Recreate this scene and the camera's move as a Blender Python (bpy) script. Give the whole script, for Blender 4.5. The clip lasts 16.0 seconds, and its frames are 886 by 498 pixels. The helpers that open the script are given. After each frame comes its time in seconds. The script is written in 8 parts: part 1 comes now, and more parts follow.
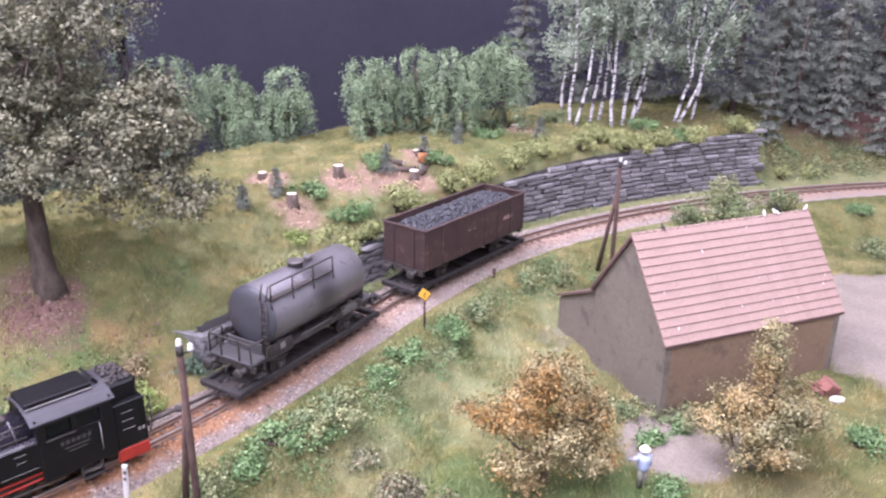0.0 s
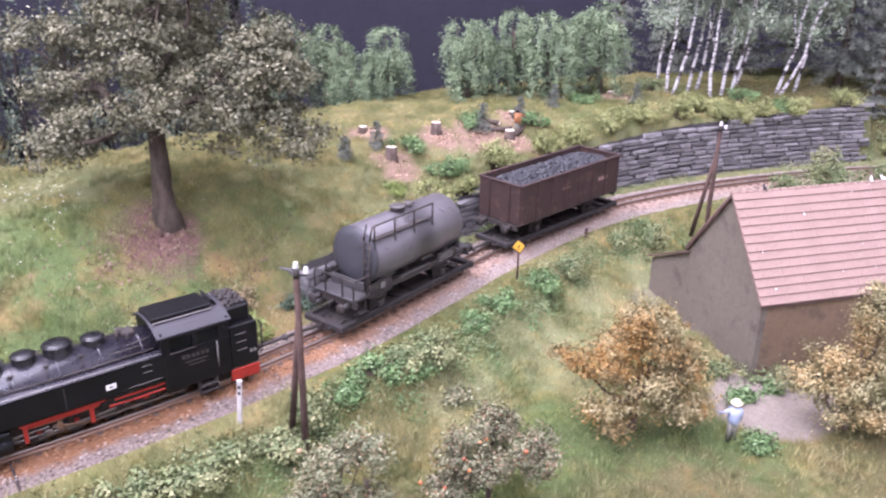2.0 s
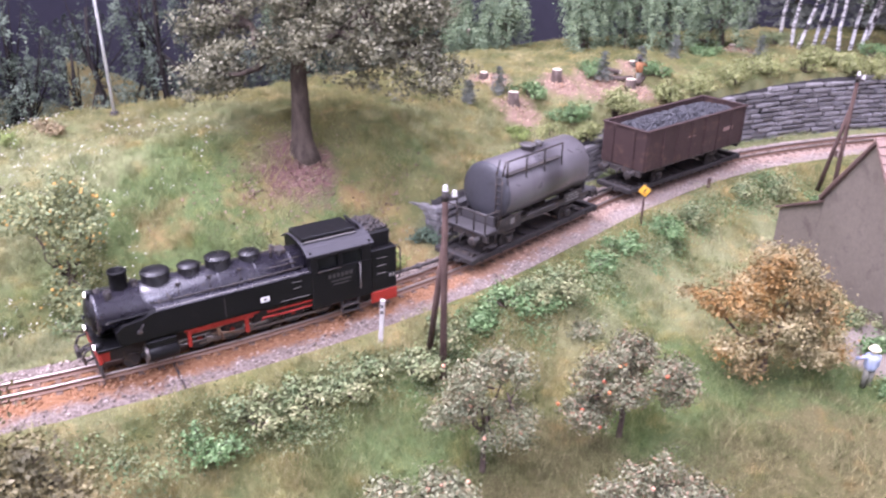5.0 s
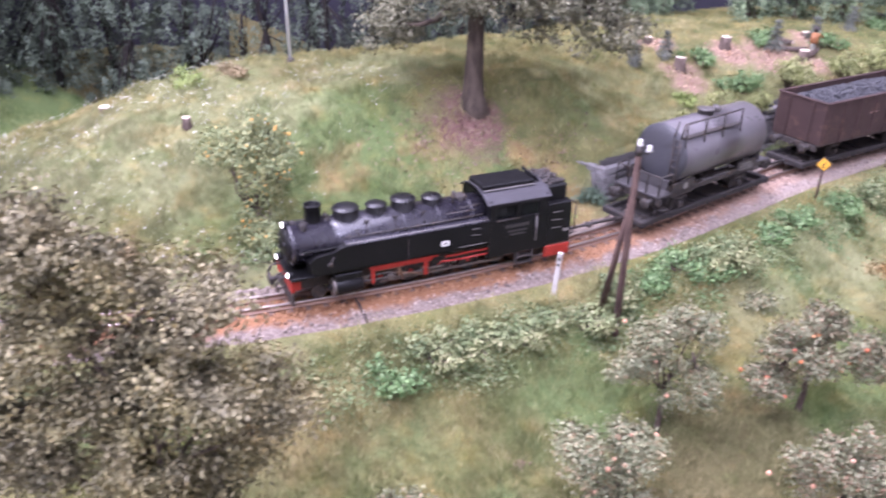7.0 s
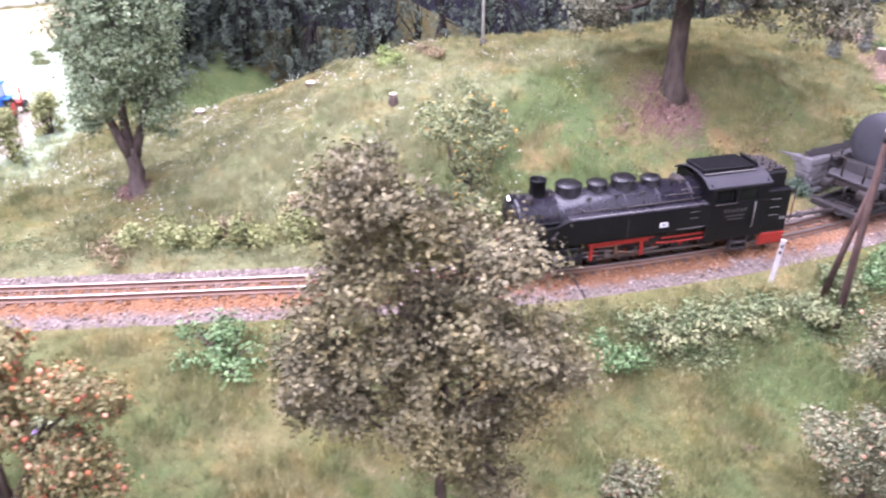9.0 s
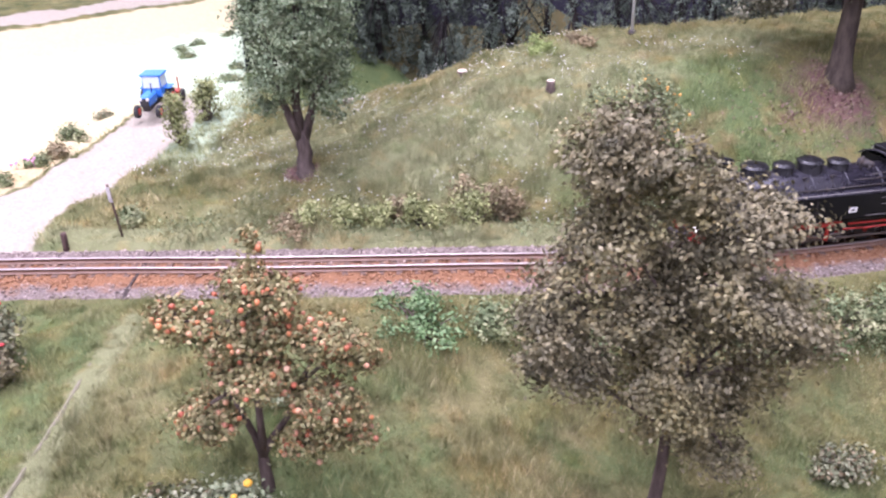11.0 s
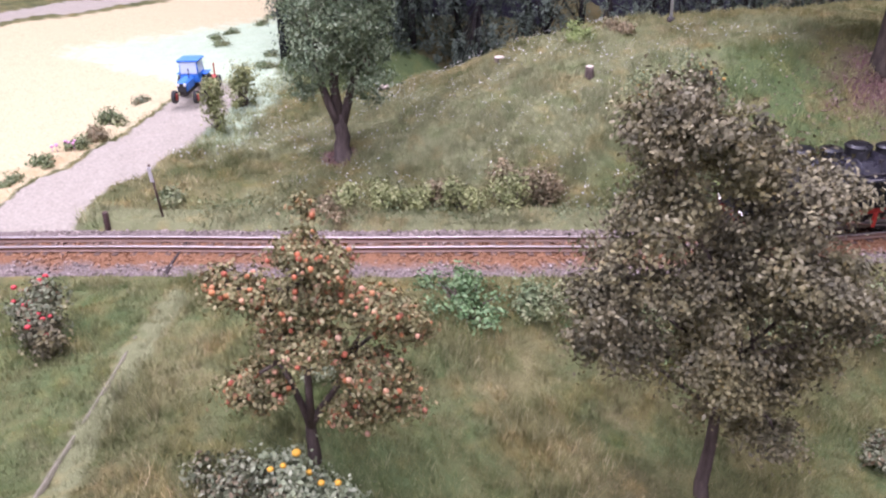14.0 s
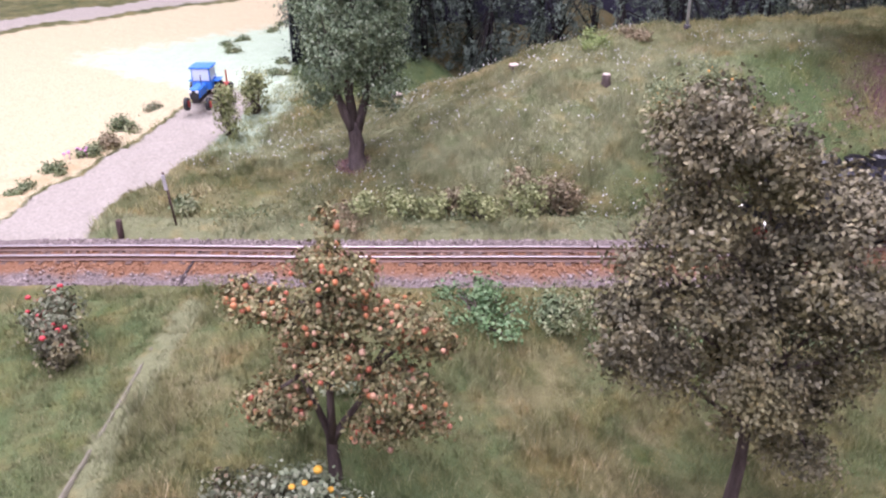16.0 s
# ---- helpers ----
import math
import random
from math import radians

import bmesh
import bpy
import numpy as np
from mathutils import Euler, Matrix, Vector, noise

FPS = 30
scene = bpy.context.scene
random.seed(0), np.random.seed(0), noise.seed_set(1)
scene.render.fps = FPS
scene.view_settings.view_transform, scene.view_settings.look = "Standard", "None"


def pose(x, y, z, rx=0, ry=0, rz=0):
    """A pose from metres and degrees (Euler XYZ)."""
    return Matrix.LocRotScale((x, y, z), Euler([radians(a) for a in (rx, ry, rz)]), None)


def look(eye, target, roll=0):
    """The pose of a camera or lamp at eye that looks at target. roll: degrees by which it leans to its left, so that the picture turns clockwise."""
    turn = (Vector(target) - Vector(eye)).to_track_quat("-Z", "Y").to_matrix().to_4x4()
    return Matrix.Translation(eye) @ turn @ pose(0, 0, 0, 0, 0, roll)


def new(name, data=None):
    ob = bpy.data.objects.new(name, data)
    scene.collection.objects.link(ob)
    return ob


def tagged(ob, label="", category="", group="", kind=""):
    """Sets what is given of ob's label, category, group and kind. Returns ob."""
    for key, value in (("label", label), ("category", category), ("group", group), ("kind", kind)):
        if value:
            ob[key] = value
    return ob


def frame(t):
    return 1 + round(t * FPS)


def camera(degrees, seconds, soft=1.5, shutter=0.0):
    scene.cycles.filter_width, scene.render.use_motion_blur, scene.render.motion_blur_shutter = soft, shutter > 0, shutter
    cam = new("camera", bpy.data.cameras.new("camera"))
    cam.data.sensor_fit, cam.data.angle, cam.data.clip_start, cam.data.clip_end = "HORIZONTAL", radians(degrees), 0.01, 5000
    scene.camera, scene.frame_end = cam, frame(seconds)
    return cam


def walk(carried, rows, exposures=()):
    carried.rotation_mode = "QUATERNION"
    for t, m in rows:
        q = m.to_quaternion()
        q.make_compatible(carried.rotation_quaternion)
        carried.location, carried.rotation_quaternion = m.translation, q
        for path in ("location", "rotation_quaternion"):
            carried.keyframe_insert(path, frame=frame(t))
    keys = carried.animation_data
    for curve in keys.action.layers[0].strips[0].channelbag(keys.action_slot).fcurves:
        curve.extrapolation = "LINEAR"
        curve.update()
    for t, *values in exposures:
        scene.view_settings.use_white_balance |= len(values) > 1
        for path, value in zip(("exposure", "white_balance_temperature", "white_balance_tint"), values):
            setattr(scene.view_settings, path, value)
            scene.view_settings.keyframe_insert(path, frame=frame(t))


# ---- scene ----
# A model railway layout at 1:87. Sizes below are in metres of the original; U turns them into model metres.
U = 1 / 87
cam = camera(57.3, 16.0, soft=2.2, shutter=0.6)
PATH = [
    (0, (-0.25, -0.25, 17.636), (-0.244, 1.621, 16.93), 0.5),
    (0.5, (-0.265, -0.765, 17.314), (-0.305, 1.104, 16.604), 0.8),
    (1, (-0.334, -1.206, 17.153), (-0.412, 0.656, 16.427), 1.0),
    (1.5, (-0.629, -1.273, 16.89), (-0.752, 0.577, 16.14), 1.1),
    (2, (-1.079, -1.655, 16.724), (-1.261, 0.188, 15.967), 1.0),
    (2.5, (-1.228, -1.881, 16.547), (-1.434, -0.045, 15.782), 0.9),
    (3, (-1.339, -2.003, 16.358), (-1.565, -0.175, 15.581), 0.8),
    (3.5, (-1.699, -2.352, 16.314), (-1.949, -0.53, 15.528), 0.8),
    (3.7, (-1.876, -2.534, 16.199), (-2.139, -0.717, 15.406), 0.6),
    (6, (-3.913, -3.589, 15.449), (-4.394, -1.851, 14.586), 1.3),
    (6.5, (-4.524, -3.982, 15.206), (-5.065, -2.27, 14.326), 1.3),
    (7, (-5.521, -4.442, 14.972), (-6.127, -2.759, 14.077), 1.3),
    (7.5, (-6.685, -5.154, 14.926), (-7.371, -3.504, 14.027), 1.2),
    (8, (-7.207, -5.675, 14.979), (-7.943, -4.05, 14.076), 0.9),
    (8.5, (-7.982, -6.259, 14.577), (-8.772, -4.663, 13.667), 0.6),
    (9, (-9.025, -6.901, 14.559), (-9.858, -5.328, 13.646), 0.7),
    (9.5, (-9.781, -7.674, 14.532), (-10.648, -6.122, 13.616), 0.5),
    (10, (-10.948, -8.386, 14.089), (-11.839, -6.848, 13.172), 0.7),
    (10.2, (-11.303, -8.776, 14.001), (-12.223, -7.256, 13.082), 0.4),
    (12.5, (-12.343, -9.672, 13.306), (-13.363, -8.191, 12.431), -0.9),
    (13, (-12.349, -9.698, 13.252), (-13.373, -8.226, 12.367), -0.9),
    (13.5, (-12.482, -9.823, 13.174), (-13.514, -8.362, 12.28), -0.8),
    (14, (-12.507, -9.9, 13.15), (-13.541, -8.443, 12.25), -0.8),
    (14.5, (-12.839, -9.945, 13.065), (-13.871, -8.491, 12.16), -0.5),
    (15, (-13.084, -9.905, 13.174), (-14.122, -8.446, 12.284), -0.6),
    (15.5, (-13.1, -9.792, 13.088), (-14.142, -8.333, 12.201), -0.7),
    (16, (-13.111, -9.81, 13.076), (-14.159, -8.355, 12.191), -0.8),
]
walk(cam, [(t, look(Vector(eye) * U, Vector(target) * U, roll)) for t, eye, target, roll in PATH],
     exposures=[(0, 0.67, 5900, 34), (3.5, 0.67, 5920, 36), (6, 0.74, 5760, 39), (7.5, 0.71, 5740, 39), (9, 0.80, 5800, 39), (10, 0.60, 5820, 39), (12.5, -0.05, 5800, 39), (16, -0.13, 5800, 40)])

# ---- light: an exhibition hall with a ceiling lamp and two added fills ----
world = bpy.data.worlds.new("hall")
world.use_nodes = True
scene.world = world
world.node_tree.nodes["Background"].inputs[0].default_value = (0.9, 0.93, 1.0, 1)
world.node_tree.nodes["Background"].inputs[1].default_value = 0.25


def area_lamp(name, at, to, size_x, size_y, watts, colour):
    data = bpy.data.lights.new(name, "AREA")
    data.shape, data.size, data.size_y, data.energy, data.color = "RECTANGLE", size_x, size_y, watts, colour
    ob = new(name, data)
    ob.matrix_world = look(at, to)
    return ob


area_lamp("hall_lamp", (-0.32, 0.35, 1.36), (-0.32, 0.40, 0), 1.7, 1.2, 26, (0.95, 0.96, 1.0))
# unseen lamps, added to brighten the field and hill and to fill the front
area_lamp("field_fill", (-0.68, 0.27, 1.25), (-0.54, 0.26, 0), 0.5, 0.5, 14, (1.0, 0.98, 0.95))
area_lamp("front_fill", (-0.25, -0.55, 1.05), (-0.2, 0.35, 0.0), 1.4, 0.7, 22, (0.90, 0.94, 1.0))


# ---- materials ----
def lin(c):
    if isinstance(c, str):
        c = [int(c[i:i + 2], 16) / 255 for i in (0, 2, 4)]
        c = [v / 12.92 if v <= 0.04045 else ((v + 0.055) / 1.055) ** 2.4 for v in c]
    return (*c, 1.0)


class Nodes:
    """Short names for building a node material; noise scales count per metre of the original."""

    def __init__(self, name):
        self.mat = bpy.data.materials.new(name)
        self.mat.use_nodes = True
        self.tree = self.mat.node_tree
        self.bsdf = self.tree.nodes["Principled BSDF"]
        self.coord = self.add("ShaderNodeTexCoord").outputs["Object"]

    def add(self, kind):
        return self.tree.nodes.new(kind)

    def link(self, a, b):
        self.tree.links.new(a, b)

    def noise(self, per_metre, detail=4, rough=0.6, stretch=None, offset=0.0):
        n = self.add("ShaderNodeTexNoise")
        n.inputs["Scale"].default_value = per_metre / U
        n.inputs["Detail"].default_value = detail
        n.inputs["Roughness"].default_value = rough
        m = self.add("ShaderNodeMapping")
        m.inputs["Scale"].default_value = stretch or (1, 1, 1)
        m.inputs["Location"].default_value = (offset, offset * 0.7, offset * 0.3)
        self.link(self.coord, m.inputs[0])
        self.link(m.outputs[0], n.inputs["Vector"])
        return n.outputs["Fac"]

    def ramp(self, fac, stops):
        r = self.add("ShaderNodeValToRGB")
        els = r.color_ramp.elements
        while len(els) < len(stops):
            els.new(0.5)
        for e, (p, c) in zip(els, stops):
            e.position, e.color = p, lin(c)
        self.link(fac, r.inputs[0])
        return r.outputs["Color"]

    def mix(self, fac, a, b, mode="MIX"):
        m = self.add("ShaderNodeMix")
        m.data_type, m.blend_type = "RGBA", mode
        for sock, v in ((m.inputs[0], fac), (m.inputs[6], a), (m.inputs[7], b)):
            if isinstance(v, (int, float)):
                sock.default_value = v
            elif isinstance(v, (str, tuple)):
                sock.default_value = lin(v) if isinstance(v, str) or len(v) == 3 else v
            else:
                self.link(v, sock)
        return m.outputs[2]

    def math(self, op, a, b=0.0, c=0.0):
        m = self.add("ShaderNodeMath")
        m.operation = op
        for sock, v in zip(m.inputs, (a, b, c)):
            if isinstance(v, (int, float)):
                sock.default_value = v
            else:
                self.link(v, sock)
        return m.outputs[0]

    def attr(self, name):
        a = self.add("ShaderNodeAttribute")
        a.attribute_name = name
        return a.outputs["Fac"]

    def random(self):
        return self.add("ShaderNodeObjectInfo").outputs["Random"]

    def island(self):
        return self.add("ShaderNodeNewGeometry").outputs["Random Per Island"]

    def bump(self, height, depth, strength=0.6):
        b = self.add("ShaderNodeBump")
        b.inputs["Strength"].default_value = strength
        b.inputs["Distance"].default_value = depth * U
        self.link(height, b.inputs["Height"])
        self.link(b.outputs[0], self.bsdf.inputs["Normal"])

    def done(self, colour, rough=0.8, metal=0.0, spec=0.35):
        if isinstance(colour, (str, tuple)):
            self.bsdf.inputs["Base Color"].default_value = lin(colour)
        else:
            self.link(colour, self.bsdf.inputs["Base Color"])
        if isinstance(rough, (int, float)):
            self.bsdf.inputs["Roughness"].default_value = rough
        else:
            self.link(rough, self.bsdf.inputs["Roughness"])
        self.bsdf.inputs["Metallic"].default_value = metal
        self.bsdf.inputs["Specular IOR Level"].default_value = spec
        return self.mat


def painted(name, a, b, dirt=None, scale=1.2, fine=9.0, rough=0.6, metal=0.0, bump=0.012, spec=0.35, dirt_at=0.6):
    """Paint or plain stuff with blotches, fine grain and, where given, dirt."""
    n = Nodes(name)
    col = n.mix(n.noise(scale, 5), a, b)
    if dirt:
        patch = n.ramp(n.noise(scale * 2.3, 6, 0.7, offset=3.1), [(dirt_at - 0.08, (0, 0, 0)), (dirt_at + 0.12, (1, 1, 1))])
        col = n.mix(patch, col, dirt)
    grain = n.noise(fine, 3, 0.7, offset=1.7)
    col = n.mix(0.35, col, n.ramp(grain, [(0.3, (0.55, 0.55, 0.55)), (0.7, (1, 1, 1))]), "MULTIPLY")
    n.bump(grain, bump)
    r = n.math("MULTIPLY_ADD", n.noise(scale * 3, 4, offset=5.0), 0.3, rough - 0.15)
    return n.done(col, r, metal, spec)


def leafy(name, colours, rough=0.6, scale=1.0, drift=0.26, even=0.68, other=None):
    """Leaf flock: every flake takes its own shade; whole branches drift in colour."""
    n = Nodes(name)
    k = len(colours)

    def shades(cs):
        mean = [sum(c[j] for c in cs) / k for j in range(3)]
        return [(i / max(1, k - 1) * 0.96, tuple(mean[j] + (c[j] - mean[j]) * even for j in range(3))) for i, c in enumerate(cs)]

    col = n.ramp(n.island(), shades(colours))
    if other:
        col = n.mix(n.ramp(n.noise(0.45, 3, offset=9.0), [(0.37, (0, 0, 0)), (0.53, (1, 1, 1))]), col, n.ramp(n.island(), shades(other)))
    # brightness drift puts lit and shaded clumps into the leaf colour
    drift = n.ramp(n.noise(scale, 3), [(0.32, (0.92 - drift, 0.94 - drift, 0.9 - drift)), (0.68, (0.92 + drift, 0.88 + drift, 0.82 + drift * 0.9))])
    col = n.mix(1.0, col, drift, "MULTIPLY")
    return n.done(col, rough, 0.0, 0.25)


def bark(name, dark, light, scale=3.0):
    n = Nodes(name)
    streak = n.noise(scale, 6, 0.75, stretch=(1, 1, 0.25))
    col = n.ramp(streak, [(0.32, dark), (0.68, light)])
    n.bump(streak, 0.06, 0.9)
    return n.done(col, 0.9, 0.0, 0.15)


# ---- meshes ----
def from_arrays(name, verts, faces, material=None, smooth=False):
    """A mesh from arrays of places (metres of the original) and of equal-sized faces."""
    verts, faces = np.asarray(verts, np.float32) * U, np.asarray(faces, np.int32)
    me = bpy.data.meshes.new(name)
    k = faces.shape[1]
    me.vertices.add(len(verts))
    me.vertices.foreach_set("co", verts.ravel())
    me.loops.add(faces.size)
    me.loops.foreach_set("vertex_index", faces.ravel())
    me.polygons.add(len(faces))
    me.polygons.foreach_set("loop_start", np.arange(0, faces.size, k, dtype=np.int32))
    me.polygons.foreach_set("loop_total", np.full(len(faces), k, np.int32))
    if smooth:
        me.polygons.foreach_set("use_smooth", np.ones(len(faces), bool))
    me.update(calc_edges=True)
    me.validate()
    if material:
        me.materials.append(material)
    return me


class Shape:
    """Collects solids into one mesh; sizes in metres of the original."""

    def __init__(self):
        self.v, self.f, self.s = [], [], []

    def put(self, verts, faces, m=None, smooth=False):
        o = len(self.v)
        for p in verts:
            p = Vector(p)
            self.v.append(tuple(m @ p if m else p))
        for f in faces:
            self.f.append([o + i for i in f])
            self.s.append(smooth)
        return self

    def box(self, c, size, m=None, bevel=0.02, taper=1.0):
        """A box with chamfered edges; taper narrows its top."""
        hx, hy, hz = (s / 2 for s in size)
        b = min(bevel, hx * 0.45, hy * 0.45, hz * 0.45)
        verts, at = [], {}
        for sx in (-1, 1):
            for sy in (-1, 1):
                for sz in (-1, 1):
                    k = taper if sz > 0 else 1.0
                    for axis in range(3):
                        p = [hx - b, hy - b, hz - b]
                        p[axis] += b
                        at[sx, sy, sz, axis] = len(verts)
                        verts.append((c[0] + sx * p[0] * k, c[1] + sy * p[1] * k, c[2] + sz * p[2]))
        faces = []
        for axis in range(3):
            u, w = [a for a in range(3) if a != axis]
            for s in (-1, 1):
                ring = []
                for su, sw in ((-1, -1), (1, -1), (1, 1), (-1, 1)):
                    k = [0, 0, 0]
                    k[axis], k[u], k[w] = s, su, sw
                    ring.append(at[(*k, axis)])
                faces.append(ring)
            for su in (-1, 1):
                for sw in (-1, 1):
                    ends = []
                    for s in (-1, 1):
                        k = [0, 0, 0]
                        k[axis], k[u], k[w] = s, su, sw
                        ends.append((at[(*k, u)], at[(*k, w)]))
                    faces.append([ends[0][0], ends[0][1], ends[1][1], ends[1][0]])
        for sx in (-1, 1):
            for sy in (-1, 1):
                for sz in (-1, 1):
                    faces.append([at[sx, sy, sz, a] for a in range(3)])
        return self.put(verts, faces, m)

    def lathe(self, profile, m=None, n=16, smooth=True):
        """Turns (radius, height) pairs round the z axis and closes both ends."""
        verts, faces = [], []
        for r, z in profile:
            for i in range(n):
                a = 2 * math.pi * i / n
                verts.append((r * math.cos(a), r * math.sin(a), z))
        for j in range(len(profile) - 1):
            for i in range(n):
                k = (i + 1) % n
                faces.append([j * n + i, j * n + k, (j + 1) * n + k, (j + 1) * n + i])
        self.put(verts, faces, m, smooth)
        o = len(self.v) - len(verts)
        self.f.append([o + i for i in reversed(range(n))])
        self.f.append([o + (len(profile) - 1) * n + i for i in range(n)])
        self.s += [False, False]
        return self

    def rod(self, a, b, r0, r1=None, n=8, bevel=0.0):
        a, b = Vector(a), Vector(b)
        d = b - a
        m = Matrix.Translation(a) @ d.to_track_quat("Z", "Y").to_matrix().to_4x4()
        r1 = r0 if r1 is None else r1
        h = d.length
        prof = [(r0, 0), (r1, h)]
        if bevel:
            prof = [(r0 - bevel, 0), (r0, bevel), (r1, h - bevel), (r1 - bevel, h)]
        return self.lathe(prof, m, n)

    def tube(self, points, radii, n=8):
        """One skin over a bent, tapering line."""
        pts = [Vector(p) for p in points]
        verts, faces = [], []
        for i, p in enumerate(pts):
            d = (pts[min(i + 1, len(pts) - 1)] - pts[max(i - 1, 0)]).normalized()
            side = d.cross(Vector((0.31, 0.95, 0.05))).normalized()
            other = d.cross(side)
            for k in range(n):
                a = 2 * math.pi * k / n
                verts.append(p + (side * math.cos(a) + other * math.sin(a)) * radii[i])
        for i in range(len(pts) - 1):
            for k in range(n):
                q = (k + 1) % n
                faces.append([i * n + k, i * n + q, (i + 1) * n + q, (i + 1) * n + k])
        faces.append(list(reversed(range(n))))
        faces.append([(len(pts) - 1) * n + k for k in range(n)])
        return self.put(verts, faces, None, True)

    def pipe(self, points, r, n=6):
        for a, b in zip(points, points[1:]):
            self.rod(a, b, r, r, n)
        return self

    def ball(self, c, r, scale=(1, 1, 1), n=10, rings=7, m=None):
        prof = [(max(1e-4, r * math.sin(math.pi * i / rings)), -r * math.cos(math.pi * i / rings)) for i in range(rings + 1)]
        k = Matrix.Translation(c) @ Matrix.Diagonal((*scale, 1))
        return self.lathe(prof, m @ k if m else k, n)

    def extrude(self, outline, a, b, axis=1, m=None):
        """Pushes an outline of (u, w) from a to b along an axis."""
        n, verts = len(outline), []
        for t in (a, b):
            for u, w in outline:
                p = [u, w]
                p.insert(axis, t)
                verts.append(p)
        faces = [[i, (i + 1) % n, n + (i + 1) % n, n + i] for i in range(n)]
        faces += [list(reversed(range(n))), list(range(n, 2 * n))]
        return self.put(verts, faces, m)

    def mesh(self, name, material):
        me = bpy.data.meshes.new(name)
        me.from_pydata([tuple(c * U for c in p) for p in self.v], [], self.f)
        me.polygons.foreach_set("use_smooth", self.s)
        bm = bmesh.new()
        bm.from_mesh(me)
        bmesh.ops.recalc_face_normals(bm, faces=bm.faces)
        bm.to_mesh(me)
        bm.free()
        me.materials.append(material)
        return me


def place(x, y, z, rx=0, ry=0, rz=0):
    return pose(x * U, y * U, z * U, rx, ry, rz)


def thing(name, m, label, category, group="", kind=""):
    ob = new(name)
    ob.empty_display_size = 0.01
    ob.matrix_basis = m
    return tagged(ob, label, category, group, kind)


def part(name, shape, material, parent, label=""):
    me = shape.mesh(name, material) if isinstance(shape, Shape) else shape
    ob = new(name, me)
    ob.parent = parent
    return tagged(ob, label)


def solo(name, shape, material, m, label, category, group="", kind=""):
    """A thing that is one mesh."""
    me = shape.mesh(name, material) if isinstance(shape, Shape) else shape
    ob = new(name, me)
    ob.matrix_basis = m
    return tagged(ob, label, category, group, kind)

# ---- the line of the track and the lie of the land ----
TRACK = [(-80, -24), (-66, -14), (-52, -5), (-39, 4.1), (-32.4, 8.4), (-26.5, 12.4), (-20.3, 16.7), (-14.3, 22.2), (-9.3, 28.2),
         (-5.6, 34.0), (-2.0, 39.8), (3.0, 46.2), (9.5, 51.4), (17, 55.6), (26, 59.2), (36, 61.6), (50, 63), (70, 64)]


def spline(points, n=24):
    p, out = np.array(points, float), []
    for i in range(1, len(p) - 2):
        a, b, c, d = p[i - 1:i + 3]
        t = np.linspace(0, 1, n, endpoint=False)[:, None]
        out.append(0.5 * (2 * b + (c - a) * t + (2 * a - 5 * b + 4 * c - d) * t * t + (3 * b - a - 3 * c + d) * t ** 3))
    return np.vstack(out + [p[-2:-1]])


LINE = spline(TRACK)
ARC = np.r_[0, np.cumsum(np.hypot(*np.diff(LINE, axis=0).T))]
TAN = np.gradient(LINE, axis=0)
TAN /= np.linalg.norm(TAN, axis=1)[:, None]


def track_at(s):
    """Place and heading (degrees) on the track's middle at s metres along it."""
    x, y = np.interp(s, ARC, LINE[:, 0]), np.interp(s, ARC, LINE[:, 1])
    tx, ty = np.interp(s, ARC, TAN[:, 0]), np.interp(s, ARC, TAN[:, 1])
    return float(x), float(y), math.degrees(math.atan2(ty, tx))


def beside(s, d):
    x, y, a = track_at(s)
    a = math.radians(a)
    return x - d * math.sin(a), y + d * math.cos(a)


def along(x, y):
    """Metres along the track and metres to the hill's side of it, for arrays of places."""
    x, y = np.ravel(np.asarray(x, float)), np.ravel(np.asarray(y, float))
    s, d = np.empty_like(x), np.empty_like(x)
    for i in range(0, len(x), 20000):
        dx, dy = x[i:i + 20000, None] - LINE[None, :, 0], y[i:i + 20000, None] - LINE[None, :, 1]
        k = (dx * dx + dy * dy).argmin(1)
        r = np.arange(len(k))
        s[i:i + 20000] = ARC[k] + dx[r, k] * TAN[k, 0] + dy[r, k] * TAN[k, 1]
        d[i:i + 20000] = TAN[k, 0] * dy[r, k] - TAN[k, 1] * dx[r, k]
    return s, d


def smooth(a, b, x):
    u = np.clip((x - a) / (b - a), 0, 1)
    return u * u * (3 - 2 * u)


WALL_START, WALL_END = 72.7, 118.5
# soft swells and hollows: x, y, width, height
SWELLS = [(-20, 26, 5, 0.15), (-14, 31, 5, 0.67), (-27, 24, 6, -1.38), (-31, 30, 7, 0.5), (-36, 19, 6, -1.62), (-38, 26, 7, 0.48), (-9, 40, 5, -0.38),
          (-4, 50, 6, 0.18), (8, 58, 7, 1.15), (20, 65, 9, -0.23), (-13, 13, 6, -0.43), (0, 22, 7, -0.09), (8, 30, 8, -0.2), (-24, 3, 8, 1.0), (-50, 32, 10, 0.49),
          (20, 38, 12, 1.03), (-10, 2, 10, -0.5), (26, 67, 4, 1.2)]


def wall_top(s):
    """The wall climbs in two swings and ends high, against the wood."""
    return 1.95 + 0.7 * smooth(83, 88, s) + 1.0 * smooth(90, 106, s) + 0.4 * smooth(106, 116, s) + 1.2 * smooth(116, 123, s)


def rough_ground(x, y):
    return (0.13 * np.sin(1.7 * x + 0.6 * y) * np.sin(1.3 * y - 0.5 * x + 1.1) + 0.09 * np.sin(3.9 * x - 1.1 * y + 0.4) * np.sin(3.3 * y + 0.9 * x)
            + 0.04 * np.sin(8.1 * x + 2.0 * y) * np.sin(7.3 * y - 2.4 * x))


